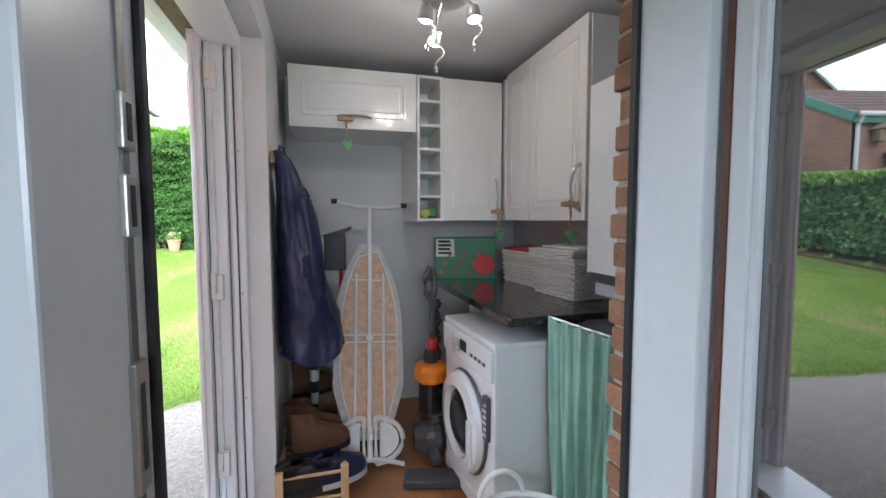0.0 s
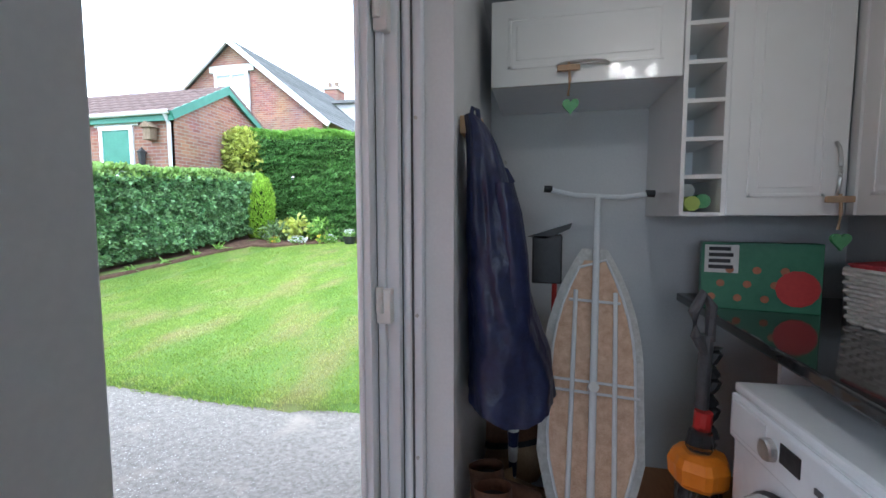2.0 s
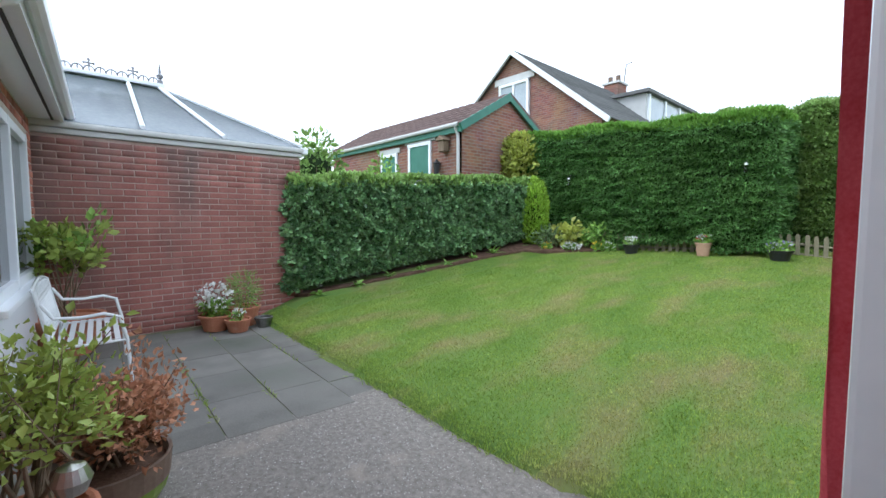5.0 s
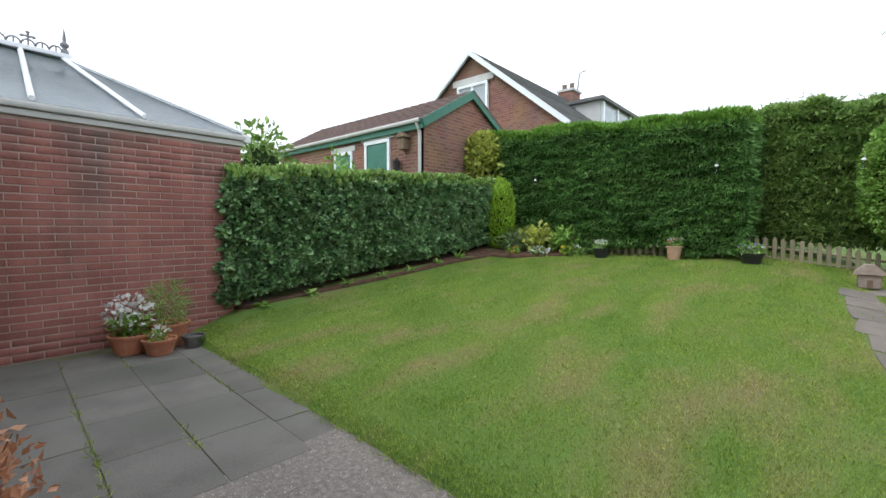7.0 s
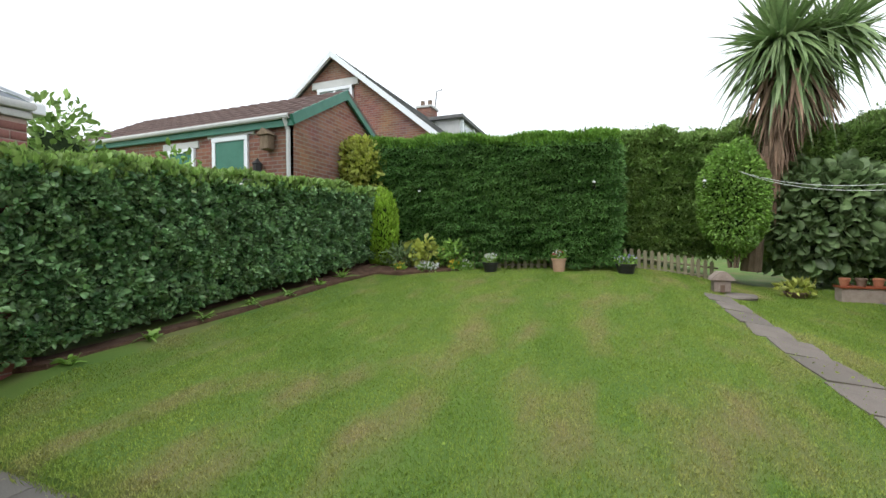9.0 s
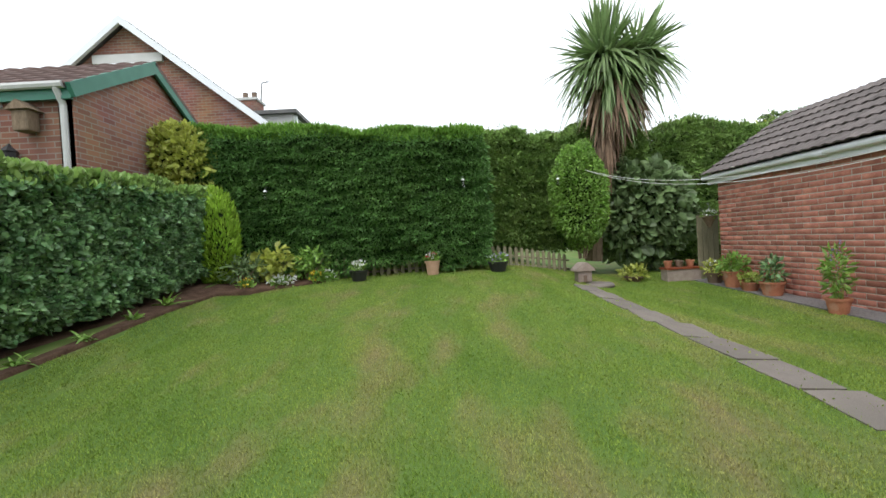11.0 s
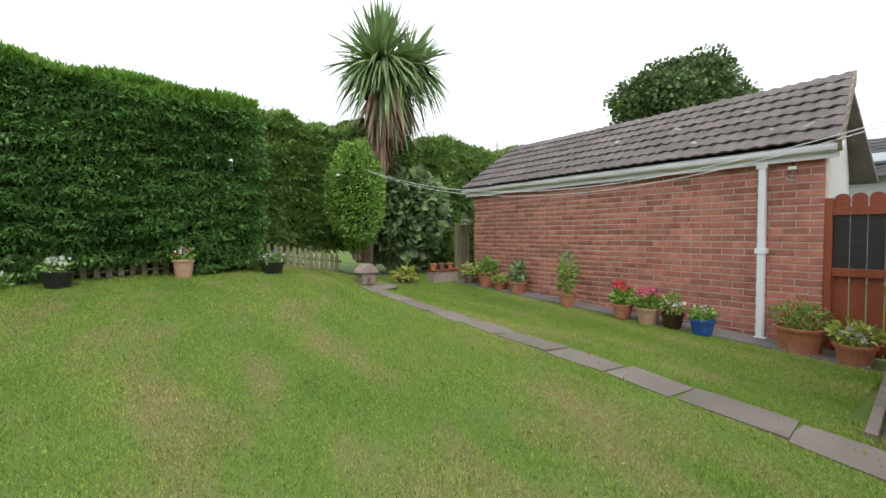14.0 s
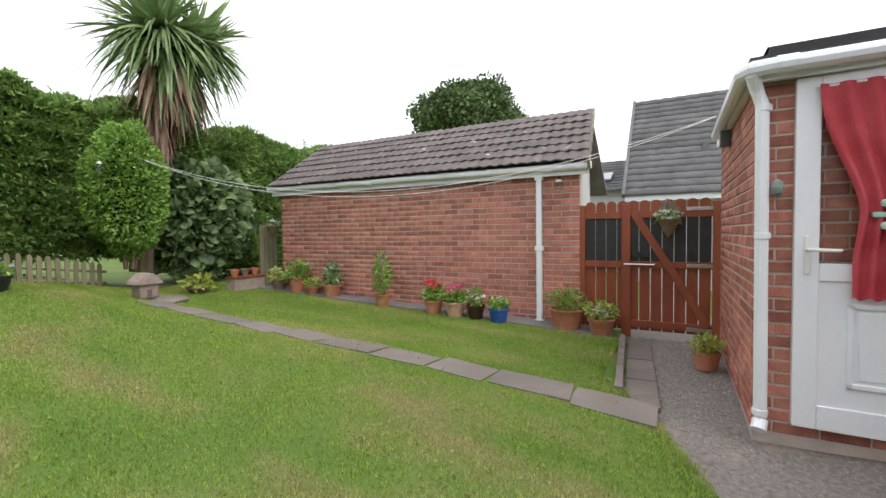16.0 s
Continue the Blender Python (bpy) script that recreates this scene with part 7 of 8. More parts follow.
row = [
    (1.57, 9.85, 0.13, 0.18, M_POT_BROWN, [(M_LEAF_GOLD, (0.16, 0.16, 0.13), 0.08, 160, 0.07, 0.04), (M_FLOWER_W, (0.14, 0.14, 0.08), 0.14, 22, 0.04, 0.04)], "brown stone pot of pale flowers by the garage"),
    (1.56, 9.38, 0.15, 0.26, M_TERRA, [(G_, (0.20, 0.18, 0.15), 0.10, 260, 0.08, 0.04)], "terracotta pot of green leaves by the garage"),
    (1.55, 9.02, 0.13, 0.14, M_TERRA, [(M_LEAF_LIME, (0.16, 0.14, 0.07), 0.05, 180, 0.06, 0.035)], "low terracotta pot of fresh leaves by the garage"),
    (1.55, 8.60, 0.15, 0.20, M_TERRA, [(M_LEAF_LAUREL, (0.12, 0.12, 0.18), 0.16, 160, 0.09, 0.04)], "round terracotta pot with a dark leafy plant by the garage"),
    (1.40, 7.48, 0.12, 0.18, M_TERRA, [(G_, (0.11, 0.11, 0.30), 0.28, 240, 0.09, 0.03), (M_FLOWER_V, (0.08, 0.08, 0.18), 0.5, 20, 0.03, 0.03)], "terracotta pot with a tall thin flowering plant by the garage"),
    (1.36, 6.60, 0.13, 0.19, M_TERRA, [(G_, (0.13, 0.13, 0.10), 0.08, 200, 0.07, 0.045), (M_FLOWER_R, (0.12, 0.12, 0.05), 0.22, 60, 0.045, 0.045)], "terracotta pot of red geraniums by the garage"),
    (1.37, 6.27, 0.14, 0.20, M_LINEN_POT, [(G_, (0.14, 0.14, 0.08), 0.06, 200, 0.07, 0.045), (M_FLOWER_P, (0.12, 0.12, 0.06), 0.16, 56, 0.045, 0.045)], "pale terracotta pot of pink geraniums by the garage"),
    (1.40, 5.99, 0.125, 0.18, surface("dark_brown_glaze", (0.03, 0.015, 0.01), (0.06, 0.03, 0.02), 8, 0.25), [(G_, (0.11, 0.11, 0.12), 0.09, 130, 0.06, 0.03), (M_FLOWER_W, (0.10, 0.10, 0.05), 0.10, 26, 0.04, 0.04)], "dark brown glazed pot of white flowers by the garage"),
    (1.38, 5.66, 0.13, 0.18, M_POT_BLUE, [(G_, (0.13, 0.13, 0.07), 0.04, 220, 0.05, 0.028), (M_FLOWER_W, (0.11, 0.11, 0.05), 0.09, 20, 0.026, 0.026)], "blue glazed pot of leafy white flowers by the garage"),
]
for x, y, r, h, pm, pl, lab in row:
    potted("plant_pot", lab, x, y, r, h, pm, pl, POT_GROUP)
potted("plant_pot", "large terracotta pot with a rounded bronze-green shrub by the gate", 1.52, 4.84, 0.21, 0.28, M_TERRA, [(M_LEAF_SHRUB, (0.23, 0.22, 0.14), 0.09, 800, 0.045, 0.018), (M_LEAF_RED, (0.23, 0.22, 0.14), 0.12, 260, 0.045, 0.02)], "", 0.06)
potted("plant_pot", "terracotta pot with yellow-green leaves and white flowers by the gate", 1.46, 4.44, 0.15, 0.20, M_TERRA, [(M_LEAF_LIME, (0.17, 0.16, 0.10), 0.07, 200, 0.07, 0.035), (M_FLOWER_W, (0.1, 0.1, 0.06), 0.08, 34, 0.05, 0.05)], "", 0.06)
potted("plant_pot", "terracotta pot with yellow flowers on the concrete by the porch", 0.78, 3.44, 0.115, 0.17, M_TERRA, [(M_LEAF_LIME, (0.13, 0.12, 0.07), 0.05, 150, 0.06, 0.03), (M_FLOWER_Y, (0.13, 0.12, 0.05), 0.08, 22, 0.045, 0.03)], "", 0.0)
potted("plant_pot", "terracotta pot with a mound of white flowers on the patio", -6.38, 2.92, 0.19, 0.20, M_TERRA, [(G_, (0.17, 0.17, 0.11), 0.08, 260, 0.06, 0.035), (M_FLOWER_W, (0.20, 0.20, 0.17), 0.22, 190, 0.05, 0.045)], "", 0.0)
potted("plant_pot", "small terracotta pot with white flowers on the patio", -6.12, 3.10, 0.15, 0.16, M_TERRA, [(G_, (0.10, 0.10, 0.05), 0.03, 60, 0.05, 0.03), (M_FLOWER_W, (0.08, 0.08, 0.05), 0.07, 26, 0.045, 0.04)], "", 0.0)
potted("plant_pot", "brown pot with a feathery plant on the patio by the wall", -6.42, 3.27, 0.2, 0.25, M_TERRA, [(M_HEDGE_FAR, (0.20, 0.2, 0.24), 0.2, 700, 0.09, 0.008)], "", 0.0)
bowl = thing("metal_planter", (-6.15, 3.42, 0.0), "small grey metal planter on the patio edge", "plant pot")
part("pot", lathed(pot_profile(0.11, 0.13), 16), M_IRON, bowl)
part("soil", lathed([(0.098, 0.09), (0.0, 0.10)], 12), M_SOIL, bowl)


def leafy_shrub(t, h, height, spread_, mats, n, ll, lw, seed, sprays=16):
    """Branching stems from a pot with leaves clustered along the upper twigs."""
    r2 = np.random.default_rng(seed)
    bm, P, D = bmesh.new(), [], []
    for k in range(sprays):
        a = r2.uniform(0, 6.283)
        sp = spread_ * r2.uniform(0.35, 1.0)
        top_ = np.array([math.cos(a) * sp, math.sin(a) * sp, h + height * r2.uniform(0.55, 1.0)])
        b0 = np.array([r2.normal(0, 0.05), r2.normal(0, 0.05), h - 0.04])
        mid_ = (b0 + top_) / 2 + np.array([r2.normal(0, 0.05), r2.normal(0, 0.05), 0.06])
        tube(bm, [tuple(b0), tuple(mid_), tuple(top_)], 0.010, 6, 0.003)
        for _ in range(4):
            s = r2.uniform(0.4, 1.0)
            o = mid_ + (top_ - mid_) * s
            e = o + r2.normal(0, 0.09, 3) + np.array([0, 0, 0.03])
            tube(bm, [tuple(o), tuple(e)], 0.003, 4, 0.0015)
            m_ = n // (sprays * 4)
            q = o + (e - o) * r2.random((m_, 1)) * 1.2 + r2.normal(0, 0.03, (m_, 3))
            P.append(q)
            D.append(unit(q - mid_) * 0.7 + np.array([0, 0, 0.1]))
    part("branching_wood", bm, M_BARK, t)
    P, D = np.concatenate(P), np.concatenate(D)
    half_ = len(P) * 2 // 3
    leaves("foliage", P[:half_], D[:half_], ll, lw, mats[0], t, spread=0.6)
    leaves("foliage", P[half_:], D[half_:], ll, lw, mats[1], t, spread=0.6)


bp_ = thing("potted_shrub", (-2.62, 1.30, 0.0), "leggy yellow-green shrub in a weathered terracotta pot", "plant pot")
part("pot", lathed(pot_profile(0.215, 0.31, 0.03), 28), M_TERRA, bp_)
part("soil", lathed([(0.19, 0.26), (0.10, 0.28), (0, 0.285)], 16), M_SOIL, bp_)
leafy_shrub(bp_, 0.31, 0.54, 0.31, (M_LEAF_LIME, M_LEAF_LIME), 2000, 0.044, 0.024, 21, 24)
sol = thing("solar_light", (-2.49, 1.40, 0.28), "solar stake light with a round glass head in a pot", "lamp")
part("stake", tubed([(0.0, 0.0, -0.04), (0.05, 0.03, 0.17)], 0.016, 8), M_STEEL, sol)
part("globe", lathed([(0.0, -0.055), (0.04, -0.045), (0.058, 0.0), (0.04, 0.045), (0.0, 0.055)], 16, (0.065, 0.04, 0.22)), M_STEEL, sol, "round mirrored glass head")
mp2 = thing("potted_maple", (-3.03, 1.57, 0.0), "bronze-red maple in a brown and green glazed bowl", "plant pot")
part("pot", lathed([(0.15, 0.0), (0.19, 0.02), (0.235, 0.10), (0.25, 0.15)], 28), M_POT_GREEN, mp2)
part("pot_rim", lathed([(0.25, 0.15), (0.258, 0.24), (0.262, 0.262), (0.245, 0.262), (0.235, 0.22)], 28), M_POT_BROWN, mp2)
part("soil", lathed([(0.24, 0.22), (0.1, 0.235), (0, 0.24)], 16), M_SOIL, mp2)
leafy_shrub(mp2, 0.25, 0.28, 0.29, (M_LEAF_RED, M_LEAF_RED), 3800, 0.036, 0.02, 33, 24)
wp = thing("potted_shrub", (-6.38, 1.5, 0.0), "fresh green shrub in a wide terracotta bowl in the wall corner", "plant pot")
part("pot", lathed(pot_profile(0.34, 0.40, 0.04), 26), M_TERRA, wp)
part("soil", lathed([(0.3, 0.34), (0, 0.36)], 16), M_SOIL, wp)
leafy_shrub(wp, 0.40, 0.92, 0.42, (M_LEAF_LIME, M_LEAF_SHRUB), 1100, 0.09, 0.05, 44, 14)

# ---- garden bench ----
bench = thing("garden_bench", (-4.95, 1.32, 0.0), "white painted metal garden bench with a patterned back", "bench")
for k in range(7):
    part("seat_slat", boxed(-0.62, 0.62, 0.10 + 0.06 * k, 0.14 + 0.06 * k, 0.42, 0.432, 0.003), M_ENAMEL, bench)
for x in (-0.62, 0.62):
    part("arm_frame", tubed([(x, 0.56, 0.0), (x, 0.54, 0.42), (x, 0.50, 0.62), (x, 0.40, 0.66), (x, 0.25, 0.645), (x, 0.10, 0.66), (x, 0.03, 0.78)], 0.014, 8), M_ENAMEL, bench)
    part("rear_leg", tubed([(x, 0.02, 0.0), (x, 0.08, 0.42), (x, 0.0, 0.88)], 0.014, 8), M_ENAMEL, bench)
    part("seat_rail", tubed([(x, 0.08, 0.415), (x, 0.55, 0.415)], 0.012, 6), M_ENAMEL, bench)
part("back_rail", tubed([(-0.62, 0.0, 0.88)] + [(x, -0.01, 0.88 + 0.06 * math.cos(x / 0.62 * 1.57)) for x in np.linspace(-0.55, 0.55, 11)] + [(0.62, 0.0, 0.88)], 0.014, 8), M_ENAMEL, bench)
part("back_rail", tubed([(-0.62, 0.07, 0.47), (0.62, 0.07, 0.47)], 0.012, 8), M_ENAMEL, bench)
for k in range(13):
    x = -0.56 + k * 0.0933
    part("back_scroll", tubed([(x + 0.04 * math.sin(s * 6.283), 0.07 - 0.075 * s, 0.47 + 0.43 * s) for s in np.linspace(0, 1, 13)], 0.007, 6), M_ENAMEL, bench)
bench.matrix_basis = pose(-5.42, 1.36, 0, 0, 0, -4) @ Matrix.Diagonal((0.84, 1.0, 0.95, 1))
hp2 = thing("wall_pipes", (0, 0, 0), "white square downpipe and thin brown pipe on the house wall", "pipe", kind="structure")
part("downpipe", boxed(-3.50, -3.43, 1.06, 1.13, 0.0, 2.24, 0.006), M_UPVC, hp2)
for z in (0.1, 1.13, 2.2):
    part("pipe_clip", boxed(-3.51, -3.42, 1.05, 1.14, z - 0.03, z + 0.03, 0.004), M_UPVC, hp2)
part("swan_neck", tubed([(-3.465, 1.095, 2.22), (-3.46, 1.11, 2.30), (-3.44, 1.30, 2.39), (-3.44, 1.36, 2.46)], 0.035, 10), M_UPVC, hp2)
hp2.matrix_basis = SWING
part("waste_pipe", tubed([(-3.26, 1.075, 0.0), (-3.26, 1.075, 1.9)], 0.02, 8), M_POT_BROWN, hp2)
part("waste_pipe", tubed([(-3.26, 1.09, 0.62), (-3.14, 1.10, 0.62), (-3.06, 1.08, 0.64)], 0.025, 8), M_GREY_PL, hp2)

# ---- washing line, feeders, bird house, wall light, hanging basket ----
cl = thing("washing_line", (-0.26, 10.78, 2.47), "white washing line slung across the garden to the porch", "washing line")
for sag, dx in ((0.63, 0.0), (0.69, 0.03)):
    a, b = Vector((0, 0, 0)), Vector((1.45 + dx, -7.42, -0.12))
    part("line", tubed([a + (b - a) * s - Vector((0, 0, sag * 4 * s * (1 - s))) for s in np.linspace(0, 1, 40)], 0.0038, 5), M_ROPE, cl)
part("ring", lathed([(0.02, -0.01), (0.03, 0.0), (0.02, 0.01)], 10), M_STEEL, cl)
for x, y, z in ((-5.84, 10.12, 2.24), (-2.5, 10.14, 2.25), (-0.72, 10.66, 2.24), (-6.6, 6.3, 1.95)):
    fd = thing("bird_feeder", (x, y, z), "small clear hanging bird feeder on the hedge", "bird feeder")
    part("tube", lathed([(0.02, -0.09), (0.026, -0.08), (0.022, 0.03), (0.0, 0.03)], 10), M_SMOKE, fd)
    part("cap", lathed([(0.032, 0.03), (0.022, 0.055), (0.0, 0.065)], 10), M_PLASTIC_W, fd)
    part("hook", tubed([(0, 0, 0.06), (0.0, 0.05, 0.12), (0, 0.16, 0.12)], 0.004, 5), M_IRON, fd)
bh = thing("stone_house_ornament", (-0.66, 9.75, ground_z(-0.66, 9.75) + 0.05), "little weathered stone cottage ornament on the lawn", "ornament")
part("walls", boxed(-0.115, 0.115, -0.10, 0.10, 0.0, 0.20, 0.02), M_STONE, bh)
part("roof", extruded([(-0.16, 0.18), (0.16, 0.18), (0.14, 0.22), (0.045, 0.31), (-0.045, 0.31), (-0.14, 0.22)], -0.13, 0.13, pose(0, 0, 0, 90, 0, 0)), M_STONE, bh)
part("door", boxed(-0.03, 0.03, -0.106, -0.096, 0.0, 0.11, 0.004), M_POT_BROWN, bh)
rs = thing("round_stone", (-0.52, 9.66, ground_z(-0.52, 9.66)), "round flat stone base beside the cottage ornament", "stone")
part("disc", lathed([(0.30, 0.0), (0.31, 0.03), (0.29, 0.055), (0.0, 0.06)], 20, (0, 0, 0), None, 0.05), M_STEP, rs)
wl2 = thing("wall_light", (1.71, 4.98, 1.86), "clear glass wall lantern on the garage brick", "lamp")
part("jar", lathed([(0.025, -0.09), (0.045, -0.07), (0.042, 0.0), (0.03, 0.02)], 12), M_GLASS, wl2)
part("cap", lathed([(0.036, 0.02), (0.036, 0.05), (0.0, 0.055)], 12), M_ENAMEL, wl2)
part("bracket", tubed([(0.0, 0.0, 0.05), (0.03, 0.0, 0.09), (0.08, 0.0, 0.09)], 0.006, 6), M_BLACK, wl2)


def hanging_basket(at, label):
    h = thing("hanging_basket", at, label, "hanging basket")
    part("cone", lathed([(0.0, -0.20), (0.03, -0.17), (0.10, -0.04), (0.125, 0.0), (0.11, 0.0)], 16), M_BARK, h)
    part("rim", tubed([(0.125 * math.cos(a), 0.125 * math.sin(a), 0.0) for a in np.linspace(0, 6.2832, 17)], 0.008, 6), M_POT_BROWN, h)
    for a in (0.3, 2.4, 4.5):
        part("chain", tubed([(0.12 * math.cos(a), 0.12 * math.sin(a), 0.0), (0.0, 0.02, 0.24)], 0.003, 4), M_IRON, h)
    p, d = ball_points(120, (0, 0, 0.03), (0.11, 0.11, 0.05), 0.8)
    leaves("foliage", p, d, 0.06, 0.035, M_LEAF_SHRUB, h)
    p, d = ball_points(70, (0, 0, 0.06), (0.11, 0.11, 0.04), 0.6)
    leaves("flowers", p, d, 0.04, 0.04, M_FLOWER_W, h)
    return h


hb_gate = hanging_basket((1.69, 3.76, 1.38), "woven hanging basket of white flowers on the gate")
part("wicker_back", extruded([(0.13 * math.cos(a), 0.02 + 0.19 * math.sin(a)) for a in np.linspace(0, math.pi, 13)], -0.012, 0.012, pose(0.09, 0, 0, 90, 0, 90)), M_BARK, hb_gate)
hanging_basket((1.72, 10.15, 1.42), "hanging basket of yellow leaves at the garage end")
fp = thing("fence_panel", (1.74, 10.5, ground_z(1.74, 10.5)), "grey weathered board screen at the garage end", "fence")
for k in range(4):
    part("board", boxed(-0.02 + 0.10 * k, 0.07 + 0.10 * k, 0, 0.02, 0.0, 1.16, 0.004), M_FENCE, fp)
tr = thing("plant_stand", (1.15, 10.25, ground_z(1.15, 10.25)), "low brick plant stand with small clay pots at the garage end", "plant stand")
part("brick_base", boxed(-0.15, 0.45, 0.0, 0.22, 0.0, 0.24, 0.01), M_STONE, tr)
part("shelf", boxed(-0.17, 0.47, -0.02, 0.24, 0.24, 0.27, 0.006), M_GATE, tr)
for k in range(3):
    part("small_pot", lathed(pot_profile(0.07, 0.12), 14, (-0.08 + 0.2 * k, 0.1, 0.27)), (M_TERRA, M_POT_BROWN, M_TERRA)[k], tr)

# ---- corner bed plants ----
for lab, x, y, rad, n_, ll, lw, mt in (
        ("yellow variegated shrub in the corner bed", -5.74, 10.02, (0.36, 0.26, 0.27), 260, 0.12, 0.085, M_LEAF_GOLD),
        ("soft green shrub in the corner bed", -5.15, 10.12, (0.30, 0.25, 0.24), 420, 0.09, 0.03, M_LEAF_SHRUB),
        ("dark grey-green fern in the corner bed", -6.1, 9.72, (0.3, 0.25, 0.2), 260, 0.13, 0.03, M_LEAF_BIG)):
    bush("bed_shrub", lab, (x, y, ground_z(x, y) + 0.06), rad, n_, ll, lw, mt, 0.05, 0.8, core=0.0, stems=5)
for lab, x, y, mt in (("white flowering clump at the bed edge", -5.55, 9.78, M_FLOWER_W), ("yellow flowers at the bed edge", -6.0, 9.52, M_FLOWER_Y), ("yellow and white flowers at the bed edge", -5.05, 9.98, M_FLOWER_Y), ("small white flowers at the bed edge", -4.85, 10.1, M_FLOWER_W)):
    big_ = x == -5.55
    f_ = thing("flower_clump", (x, y, ground_z(x, y) + 0.06), lab, "flowers")
    p, d = ball_points(150, (0, 0, 0.05), (0.22 if big_ else 0.12, 0.13, 0.08), 0.9)
    p[:, 2] = np.abs(p[:, 2])
    leaves("foliage", p, d + np.array([0, 0, 0.4]), 0.07, 0.03, M_LEAF_SHRUB, f_)
    p, d = ball_points(130 if big_ else 30, (0, 0, 0.10), (0.24 if big_ else 0.10, 0.13, 0.06), 0.6)
    leaves("blossom", p, d, 0.045, 0.04, mt, f_)
for k in range(7):
    x, y = -6.42 + 0.03 * math.sin(k * 2.0), 4.3 + k * 0.66 + 0.15 * math.sin(k * 3.1)
    fr = thing("fern", (x, y, ground_z(x, y) + 0.05), "low fern and self-sown leaves under the hedge", "fern")
    swords("fronds", (0, 0, 0.0), 16, 0.17 if k != 6 else 0.34, 0.026, M_LEAF_SHRUB, 10, 60, 0.5, fr, 60 + k, thick=0.02)

# ---- grass ----
def grass(name, n, x0, x1, y0, y1, h, w, label):
    xs, ys = rng.uniform(x0, x1, n * 2), rng.uniform(y0, y1, n * 2)
    P = []
    for x, y in zip(xs, ys):
        e = y - lawn_edge(x)
        if e < -0.015 + 0.03 * noise.noise((x * 6, y * 6, 3)):
            continue
        if x < -6.3 + 0.1 * noise.noise((x, y * 3, 0)) and y > 3.9:
            continue
        if x < -4.6 and y > 9.2 + (x + 6.4) * 0.6:
            continue
        if -0.80 - 0.034 * max(0, y / 0.56 - 9.8) + 0.03 + 0.03 * noise.noise((y * 5, x, 0)) < x < -0.42 + 0.03 * noise.noise((y * 5, 3, 0)) - 0.034 * max(0, y / 0.56 - 9.8) and 3.8 < y < 9.3 and rng.random() < 0.96:
            continue
        if x > 1.38 and y < 10.3:
            continue
        if x > -0.05 and y < 4.22:
            continue
        P.append((x, y, ground_z(x, y) + 0.026))
        if len(P) >= n:
            break
    P = np.array(P)
    m = len(P)
    az = rng.uniform(0, 6.283, m)
    tilt = rng.uniform(0.1, 0.9, m)
    d = np.stack([np.cos(az) * np.sin(tilt), np.sin(az) * np.sin(tilt), np.cos(tilt)], 1)
    s = np.stack([-np.sin(az), np.cos(az), np.zeros(m)], 1) * w * rng.uniform(0.6, 1.3, m)[:, None]
    L = (h * rng.uniform(0.5, 1.3, m))[:, None]
    V = np.stack([P - s, P + s, P + d * L], 1).reshape(-1, 3)
    i = np.arange(m)[:, None] * 3
    return tagged(mesh_np(name, V, i + [0, 1, 2], M_BLADE, None), label, "grass", kind="stuff")


grass("grass", 340000, -6.6, 1.5, 3.3, 7.2, 0.022, 0.0036, "short mown grass blades")
grass("grass_far", 200000, -6.6, 1.5, 7.2, 11.6, 0.024, 0.0046, "short mown grass blades at the far end")
# ragged tufts along the lawn's edge and in the patio joints
T = []
for k in range(2600):
    x = rng.uniform(-6.6, 1.6)
    ye = lawn_edge(x) + rng.normal(-0.015, 0.025)
    T.append((x, ye, path_dip(x, ye)))
for k in range(500):
    xj = -6.6 + 3.1 * rng.random() ** 0.5
    if noise.noise((xj * 2.2, k % 3, 0.5)) < -0.05:
        continue
    T.append((xj, (2.19, 2.63, 3.08)[k % 3] - 0.061 * (xj + 3.46) + rng.normal(0, 0.010), -0.006))
T = np.array(T)
leaves("edge_tufts", T, np.tile([0, 0, 1.0], (len(T), 1)), 0.045, 0.006, M_BLADE, None, spread=0.7)
tagged(bpy.data.objects["edge_tufts"], "ragged grass tufts along the lawn edge and slab joints", "grass", kind="stuff")

# ---- small loose stones, leaves and clover on the lawn ----
P = np.array([(x, y, ground_z(x, y) + 0.035) for x, y in zip(rng.uniform(-6, 1.2, 3200), rng.uniform(3.6, 8.5, 3200)) if y > lawn_edge(x) + 0.1 and noise.noise((x * 0.9, y * 0.9, 5)) > 0.05])
leaves("clover", P, np.tile([0, 0, 0.6], (len(P), 1)), 0.022, 0.018, M_BLADE, None, spread=0.6)
tagged(bpy.data.objects["clover"], "patches of clover in the lawn", "clover", kind="stuff")

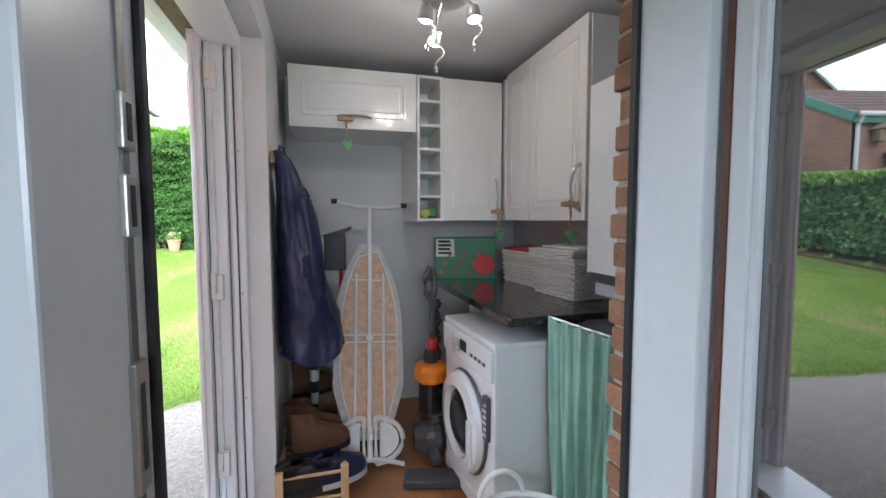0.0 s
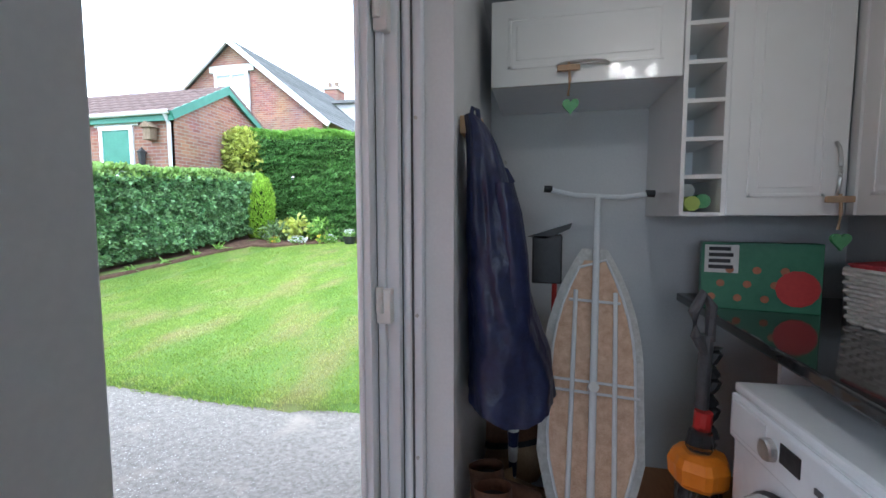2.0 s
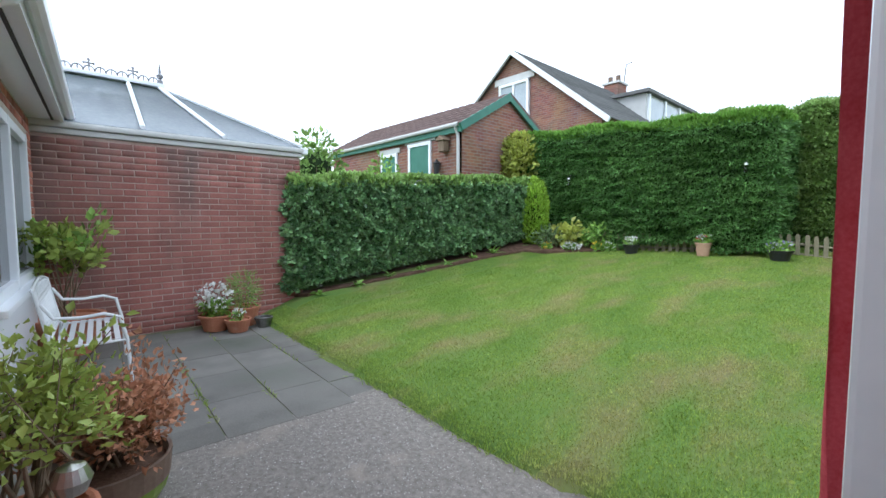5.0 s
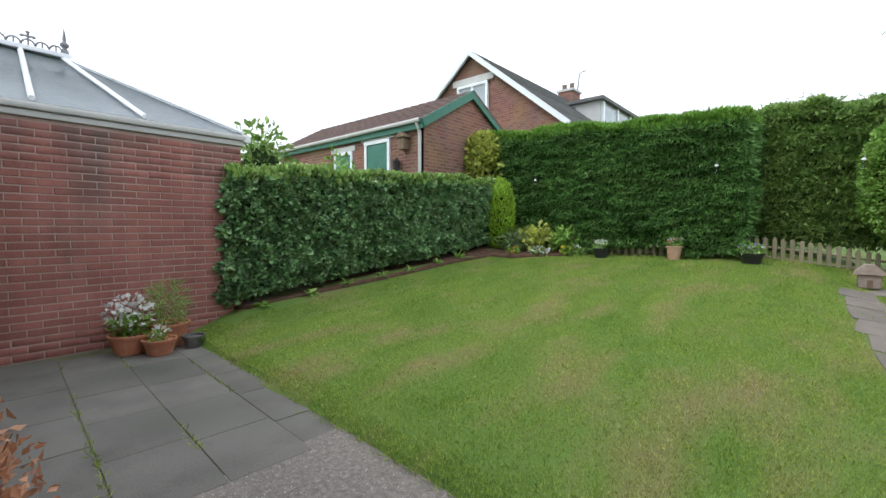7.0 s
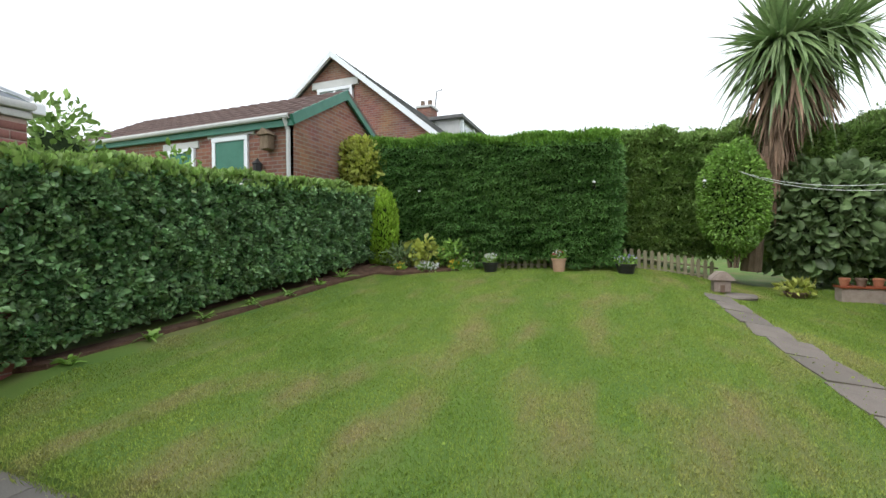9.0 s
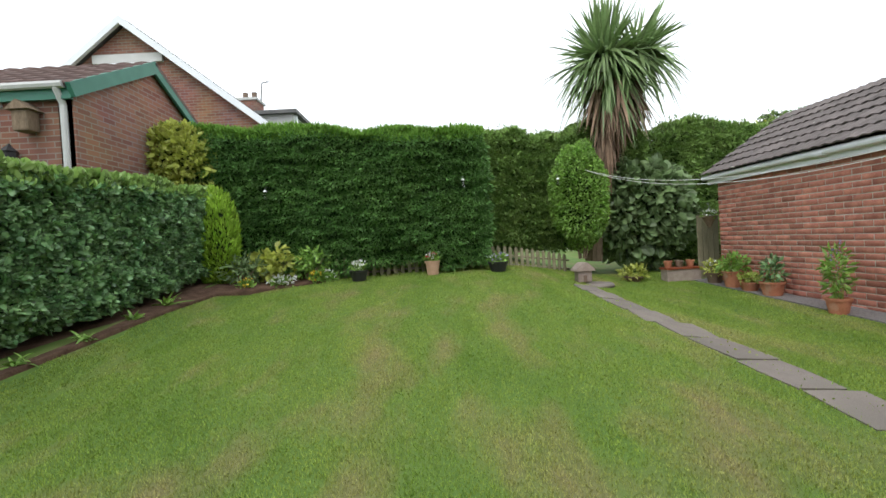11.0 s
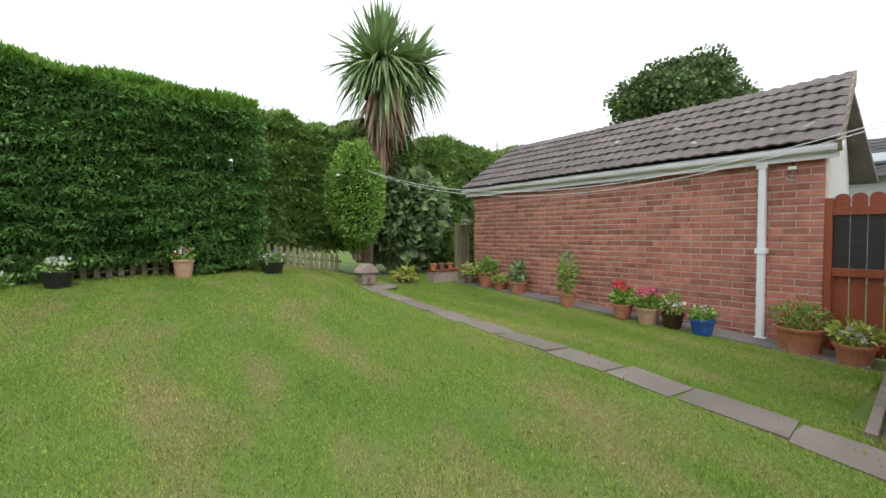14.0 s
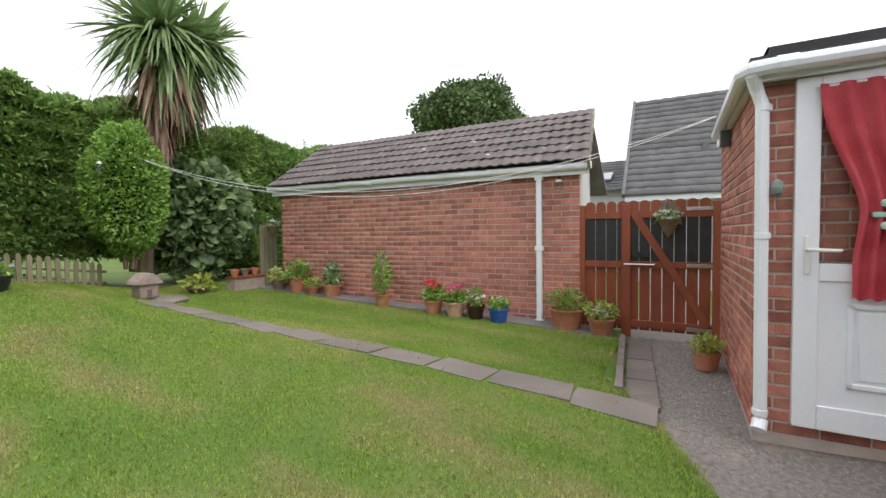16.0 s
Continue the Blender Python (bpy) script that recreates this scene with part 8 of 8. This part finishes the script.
# ---- pieces: patio slabs, floor planks, bricks, roof tiles ----
slabs = thing("patio", (-3.46, 1.06, 0), "grey stone patio slabs with mossy joints", "patio", kind="structure", turn=-3.5)
yrow = [-0.2, 0.27, 0.70, 1.13, 1.57, 2.02, 2.45]
for j in range(6):
    x = 0.0
    widths = [(0.34, 0.60, 0.30, 0.66, 0.58, 0.50)[j], 0.64, 0.60, 0.66, 0.62, 0.62, 0.62]
    for i, w in enumerate(widths):
        y0, y1 = yrow[j], yrow[j + 1]
        if x - w < -3.28:
            w = 3.28 + x
        if w < 0.1:
            break
        lim = lawn_edge(-3.46 + x - w / 2) - 1.06 + 0.061 * (x - w / 2) - 0.02
        if y1 > lim or j == 5:
            y1 = lim
        if y1 < y0 + 0.05:
            x -= w
            continue
        ob = part("slab", boxed(x - w + 0.004, x - 0.003, y0 + 0.004, y1 - 0.004, -0.05, 0.0, 0.004), M_SLAB, slabs)
        ob.matrix_basis = pose(0, 0, rng.normal(0, 0.0015))
        x -= w

floor_ = bpy.data.objects["floor"]
plank = None
for i in range(14):
    for j in range(4):
        x0 = -0.41 + i * 0.132
        y0 = -0.55 + j * 1.2 - 0.4 * (i % 3)
        if y0 + 1.198 > 3.08 or x0 + 0.13 > 1.44:
            continue
        if plank is None:
            plank = part("plank", boxed(0, 0.130, 0, 1.198, -0.012, 0.0, 0.0015), M_LINO, floor_)
            pl_ = plank
        else:
            pl_ = new("plank", plank.data)
            pl_.parent = floor_
        pl_.matrix_basis = pose(x0, y0, FL)


def lay_bricks(parent, origin, along, out, length, height, mat, mat_rest, limit=300, prefer=None, cut=None, course=0.075, proud=0.006, bl=0.215):
    """Stretcher-bond bricks on a wall face; the preferred stretch as parts, the rest in one mesh."""
    o, a, n_ = Vector(origin), Vector(along).normalized(), Vector(out).normalized()
    up_ = Vector((0, 0, 1))
    bh_ = course - 0.013

    def mesh_of(L):
        bm = boxed(0, L, -0.03, proud, 0, bh_)
        bmesh.ops.bevel(bm, geom=[e for e in bm.edges if all(v.co.y > 0 for v in e.verts)], offset=0.004, segments=1, affect="EDGES")
        me = bpy.data.meshes.new("brick")
        bmesh.ops.recalc_face_normals(bm, faces=bm.faces)
        bm.to_mesh(me)
        bm.free()
        return me

    whole, half_b = mesh_of(bl), mesh_of(bl / 2 - 0.005)
    whole.materials.append(mat)
    half_b.materials.append(mat)
    spots = []
    for c in range(int(height / course)):
        x = -(bl + 0.01) / 2 * (c % 2)
        while x < length - 0.03:
            x0, x1 = max(x, 0.0), min(x + bl, length)
            L = x1 - x0
            z = c * course + 0.005
            if L > 0.06 and not (cut and cut(x0, x1, z)):
                spots.append((x0, z, L))
            x += bl + 0.01
    spots.sort(key=lambda s: prefer(s) if prefer else 0)
    basis = Matrix((( a.x, n_.x, up_.x, 0), (a.y, n_.y, up_.y, 0), (a.z, n_.z, up_.z, 0), (0, 0, 0, 1)))
    inv = parent.matrix_basis.inverted()
    V, F = [], []
    tv = np.array([v.co for v in whole.vertices])
    tf = [tuple(p.vertices) for p in whole.polygons]
    count = 0
    for x0, z, L in spots:
        wob = rng.normal(0, 0.0012)
        p = o + a * x0 + up_ * z + n_ * wob
        full, hlf = abs(L - bl) < 0.002, abs(L - bl / 2 + 0.005) < 0.02
        if count < limit and (full or hlf):
            b = new("brick", whole if full else half_b)
            b.parent = parent
            b.matrix_basis = inv @ Matrix.Translation(p) @ basis
            count += 1
        else:
            q = tv.copy()
            q[:, 0] *= L / bl
            for v in q:
                w = inv @ (p + a * v[0] + n_ * v[1] + up_ * v[2])
                V.append(tuple(w))
            b0 = len(V) - len(tv)
            F += [tuple(b0 + k for k in f) for f in tf]
    if V:
        tri = []
        for f in F:
            tri += [(f[0], f[k], f[k + 1]) for k in range(1, len(f) - 1)]
        rest_ = mesh_np("brickwork", V, tri, mat_rest, parent)
        rest_["kind"] = "stuff"


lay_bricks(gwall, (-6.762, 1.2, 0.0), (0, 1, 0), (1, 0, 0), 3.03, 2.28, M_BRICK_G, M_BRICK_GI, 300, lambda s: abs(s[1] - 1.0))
lay_bricks(gar, (1.79, 4.74, -0.05), (0, 1, 0), (-1, 0, 0), 5.24, 2.10, M_BRICK, M_BRICK_I, 300, lambda s: s[0])
porch_skin = thing("porch_brickwork", (0, 0, 0), "red-brown brick outer skin of the porch", "wall", kind="structure")
part("mortar", boxed(-0.51, -0.42, 2.04, 3.27, -0.1, 2.2), M_MORTAR, porch_skin)
part("mortar", boxed(-0.42, 1.62, 3.18, 3.27, -0.1, 2.2), M_MORTAR, porch_skin)
lay_bricks(porch_skin, (-0.51, 2.05, 0.02), (0, 1, 0), (-1, 0, 0), 1.23, 2.18, M_BRICK, M_BRICK_I, 140, lambda s: -s[0])
lay_bricks(porch_skin, (-0.52, 3.27, 0.02), (1, 0, 0), (0, 1, 0), 2.14, 2.18, M_BRICK, M_BRICK_I, 160, lambda s: s[0])
rear = bpy.data.objects["wall_house_rear"]
lay_bricks(rear, (-6.9, 1.04, 0.0), (1, 0, 0), (0, 1, 0), 6.3, 2.4, M_BRICK_H, M_BRICK_I, 200, lambda s: abs(s[0] - 3.4), lambda a, b, z: b > 0.53 and a < 2.62 and z < 2.19)
rear.matrix_basis = SWING
reveal = thing("brick_reveal", (0, 0, 0), "rough orange brick reveal beside the kitchen door", "wall", kind="structure")
for c in range(27):
    ob = part("brick", boxed(0.742 + 0.01 * math.sin(c * 2.3), 0.86, 0.816 + 0.008 * math.sin(c * 1.3), 0.915 - 0.012 * abs(math.sin(c * 3.7)), 0.06 + c * 0.078, 0.06 + c * 0.078 + 0.066, 0.007), M_BRICK_H, reveal)
part("mortar", boxed(0.752, 0.86, 0.82, 0.90, 0.05, 2.14), M_MORTAR, reveal)

# pantiles on the garage
ts = math.atan2(1.0, 1.63)
tl = 1.96
tile_me = None
roof_m = pose(1.60, 4.60, 2.085, 0, -math.degrees(ts), 0)
for c in range(7):
    for k in range(19):
        if tile_me is None:
            bm = bmesh.new()
            W_, D_, nn = 0.305, 0.315, 12
            rows_v = []
            for x, lift_ in ((0.0, 0.032), (D_, 0.008)):
                for low_ in (0, 1):
                    rows_v.append([bm.verts.new((x, W_ * i / nn, lift_ - 0.016 * low_ + 0.017 * math.sin(math.pi * 2 * i / nn) ** 2)) for i in range(nn + 1)])
            for i in range(nn):
                bm.faces.new((rows_v[0][i], rows_v[0][i + 1], rows_v[2][i + 1], rows_v[2][i]))
                bm.faces.new((rows_v[1][i], rows_v[1][i + 1], rows_v[0][i + 1], rows_v[0][i]))
                bm.faces.new((rows_v[3][i], rows_v[3][i + 1], rows_v[1][i + 1], rows_v[1][i]))
            for i in (0, nn):
                bm.faces.new((rows_v[0][i], rows_v[1][i], rows_v[3][i], rows_v[2][i]))
            ob = part("roof_tile", bm, M_TILE, gar)
            tile_me = ob.data
        else:
            ob = new("roof_tile", tile_me)
            ob.parent = gar
        ob.matrix_basis = roof_m @ pose(c * 0.278 + rng.normal(0, 0.003), k * 0.292 + 0.032 * c, 0.022 + rng.normal(0, 0.0015), rng.normal(0, 0.35), rng.normal(0, 0.3), rng.normal(0, 0.3))
for k in range(13):
    rb = bmesh.new()
    lathe(rb, [(0.085, 0.0), (0.09, 0.44)], 12, (0, 0, 0), pose(3.24, 4.80 + 0.425 * k, 3.03, -90, 0, 0))
    part("ridge_tile", rb, M_TILE, gar)
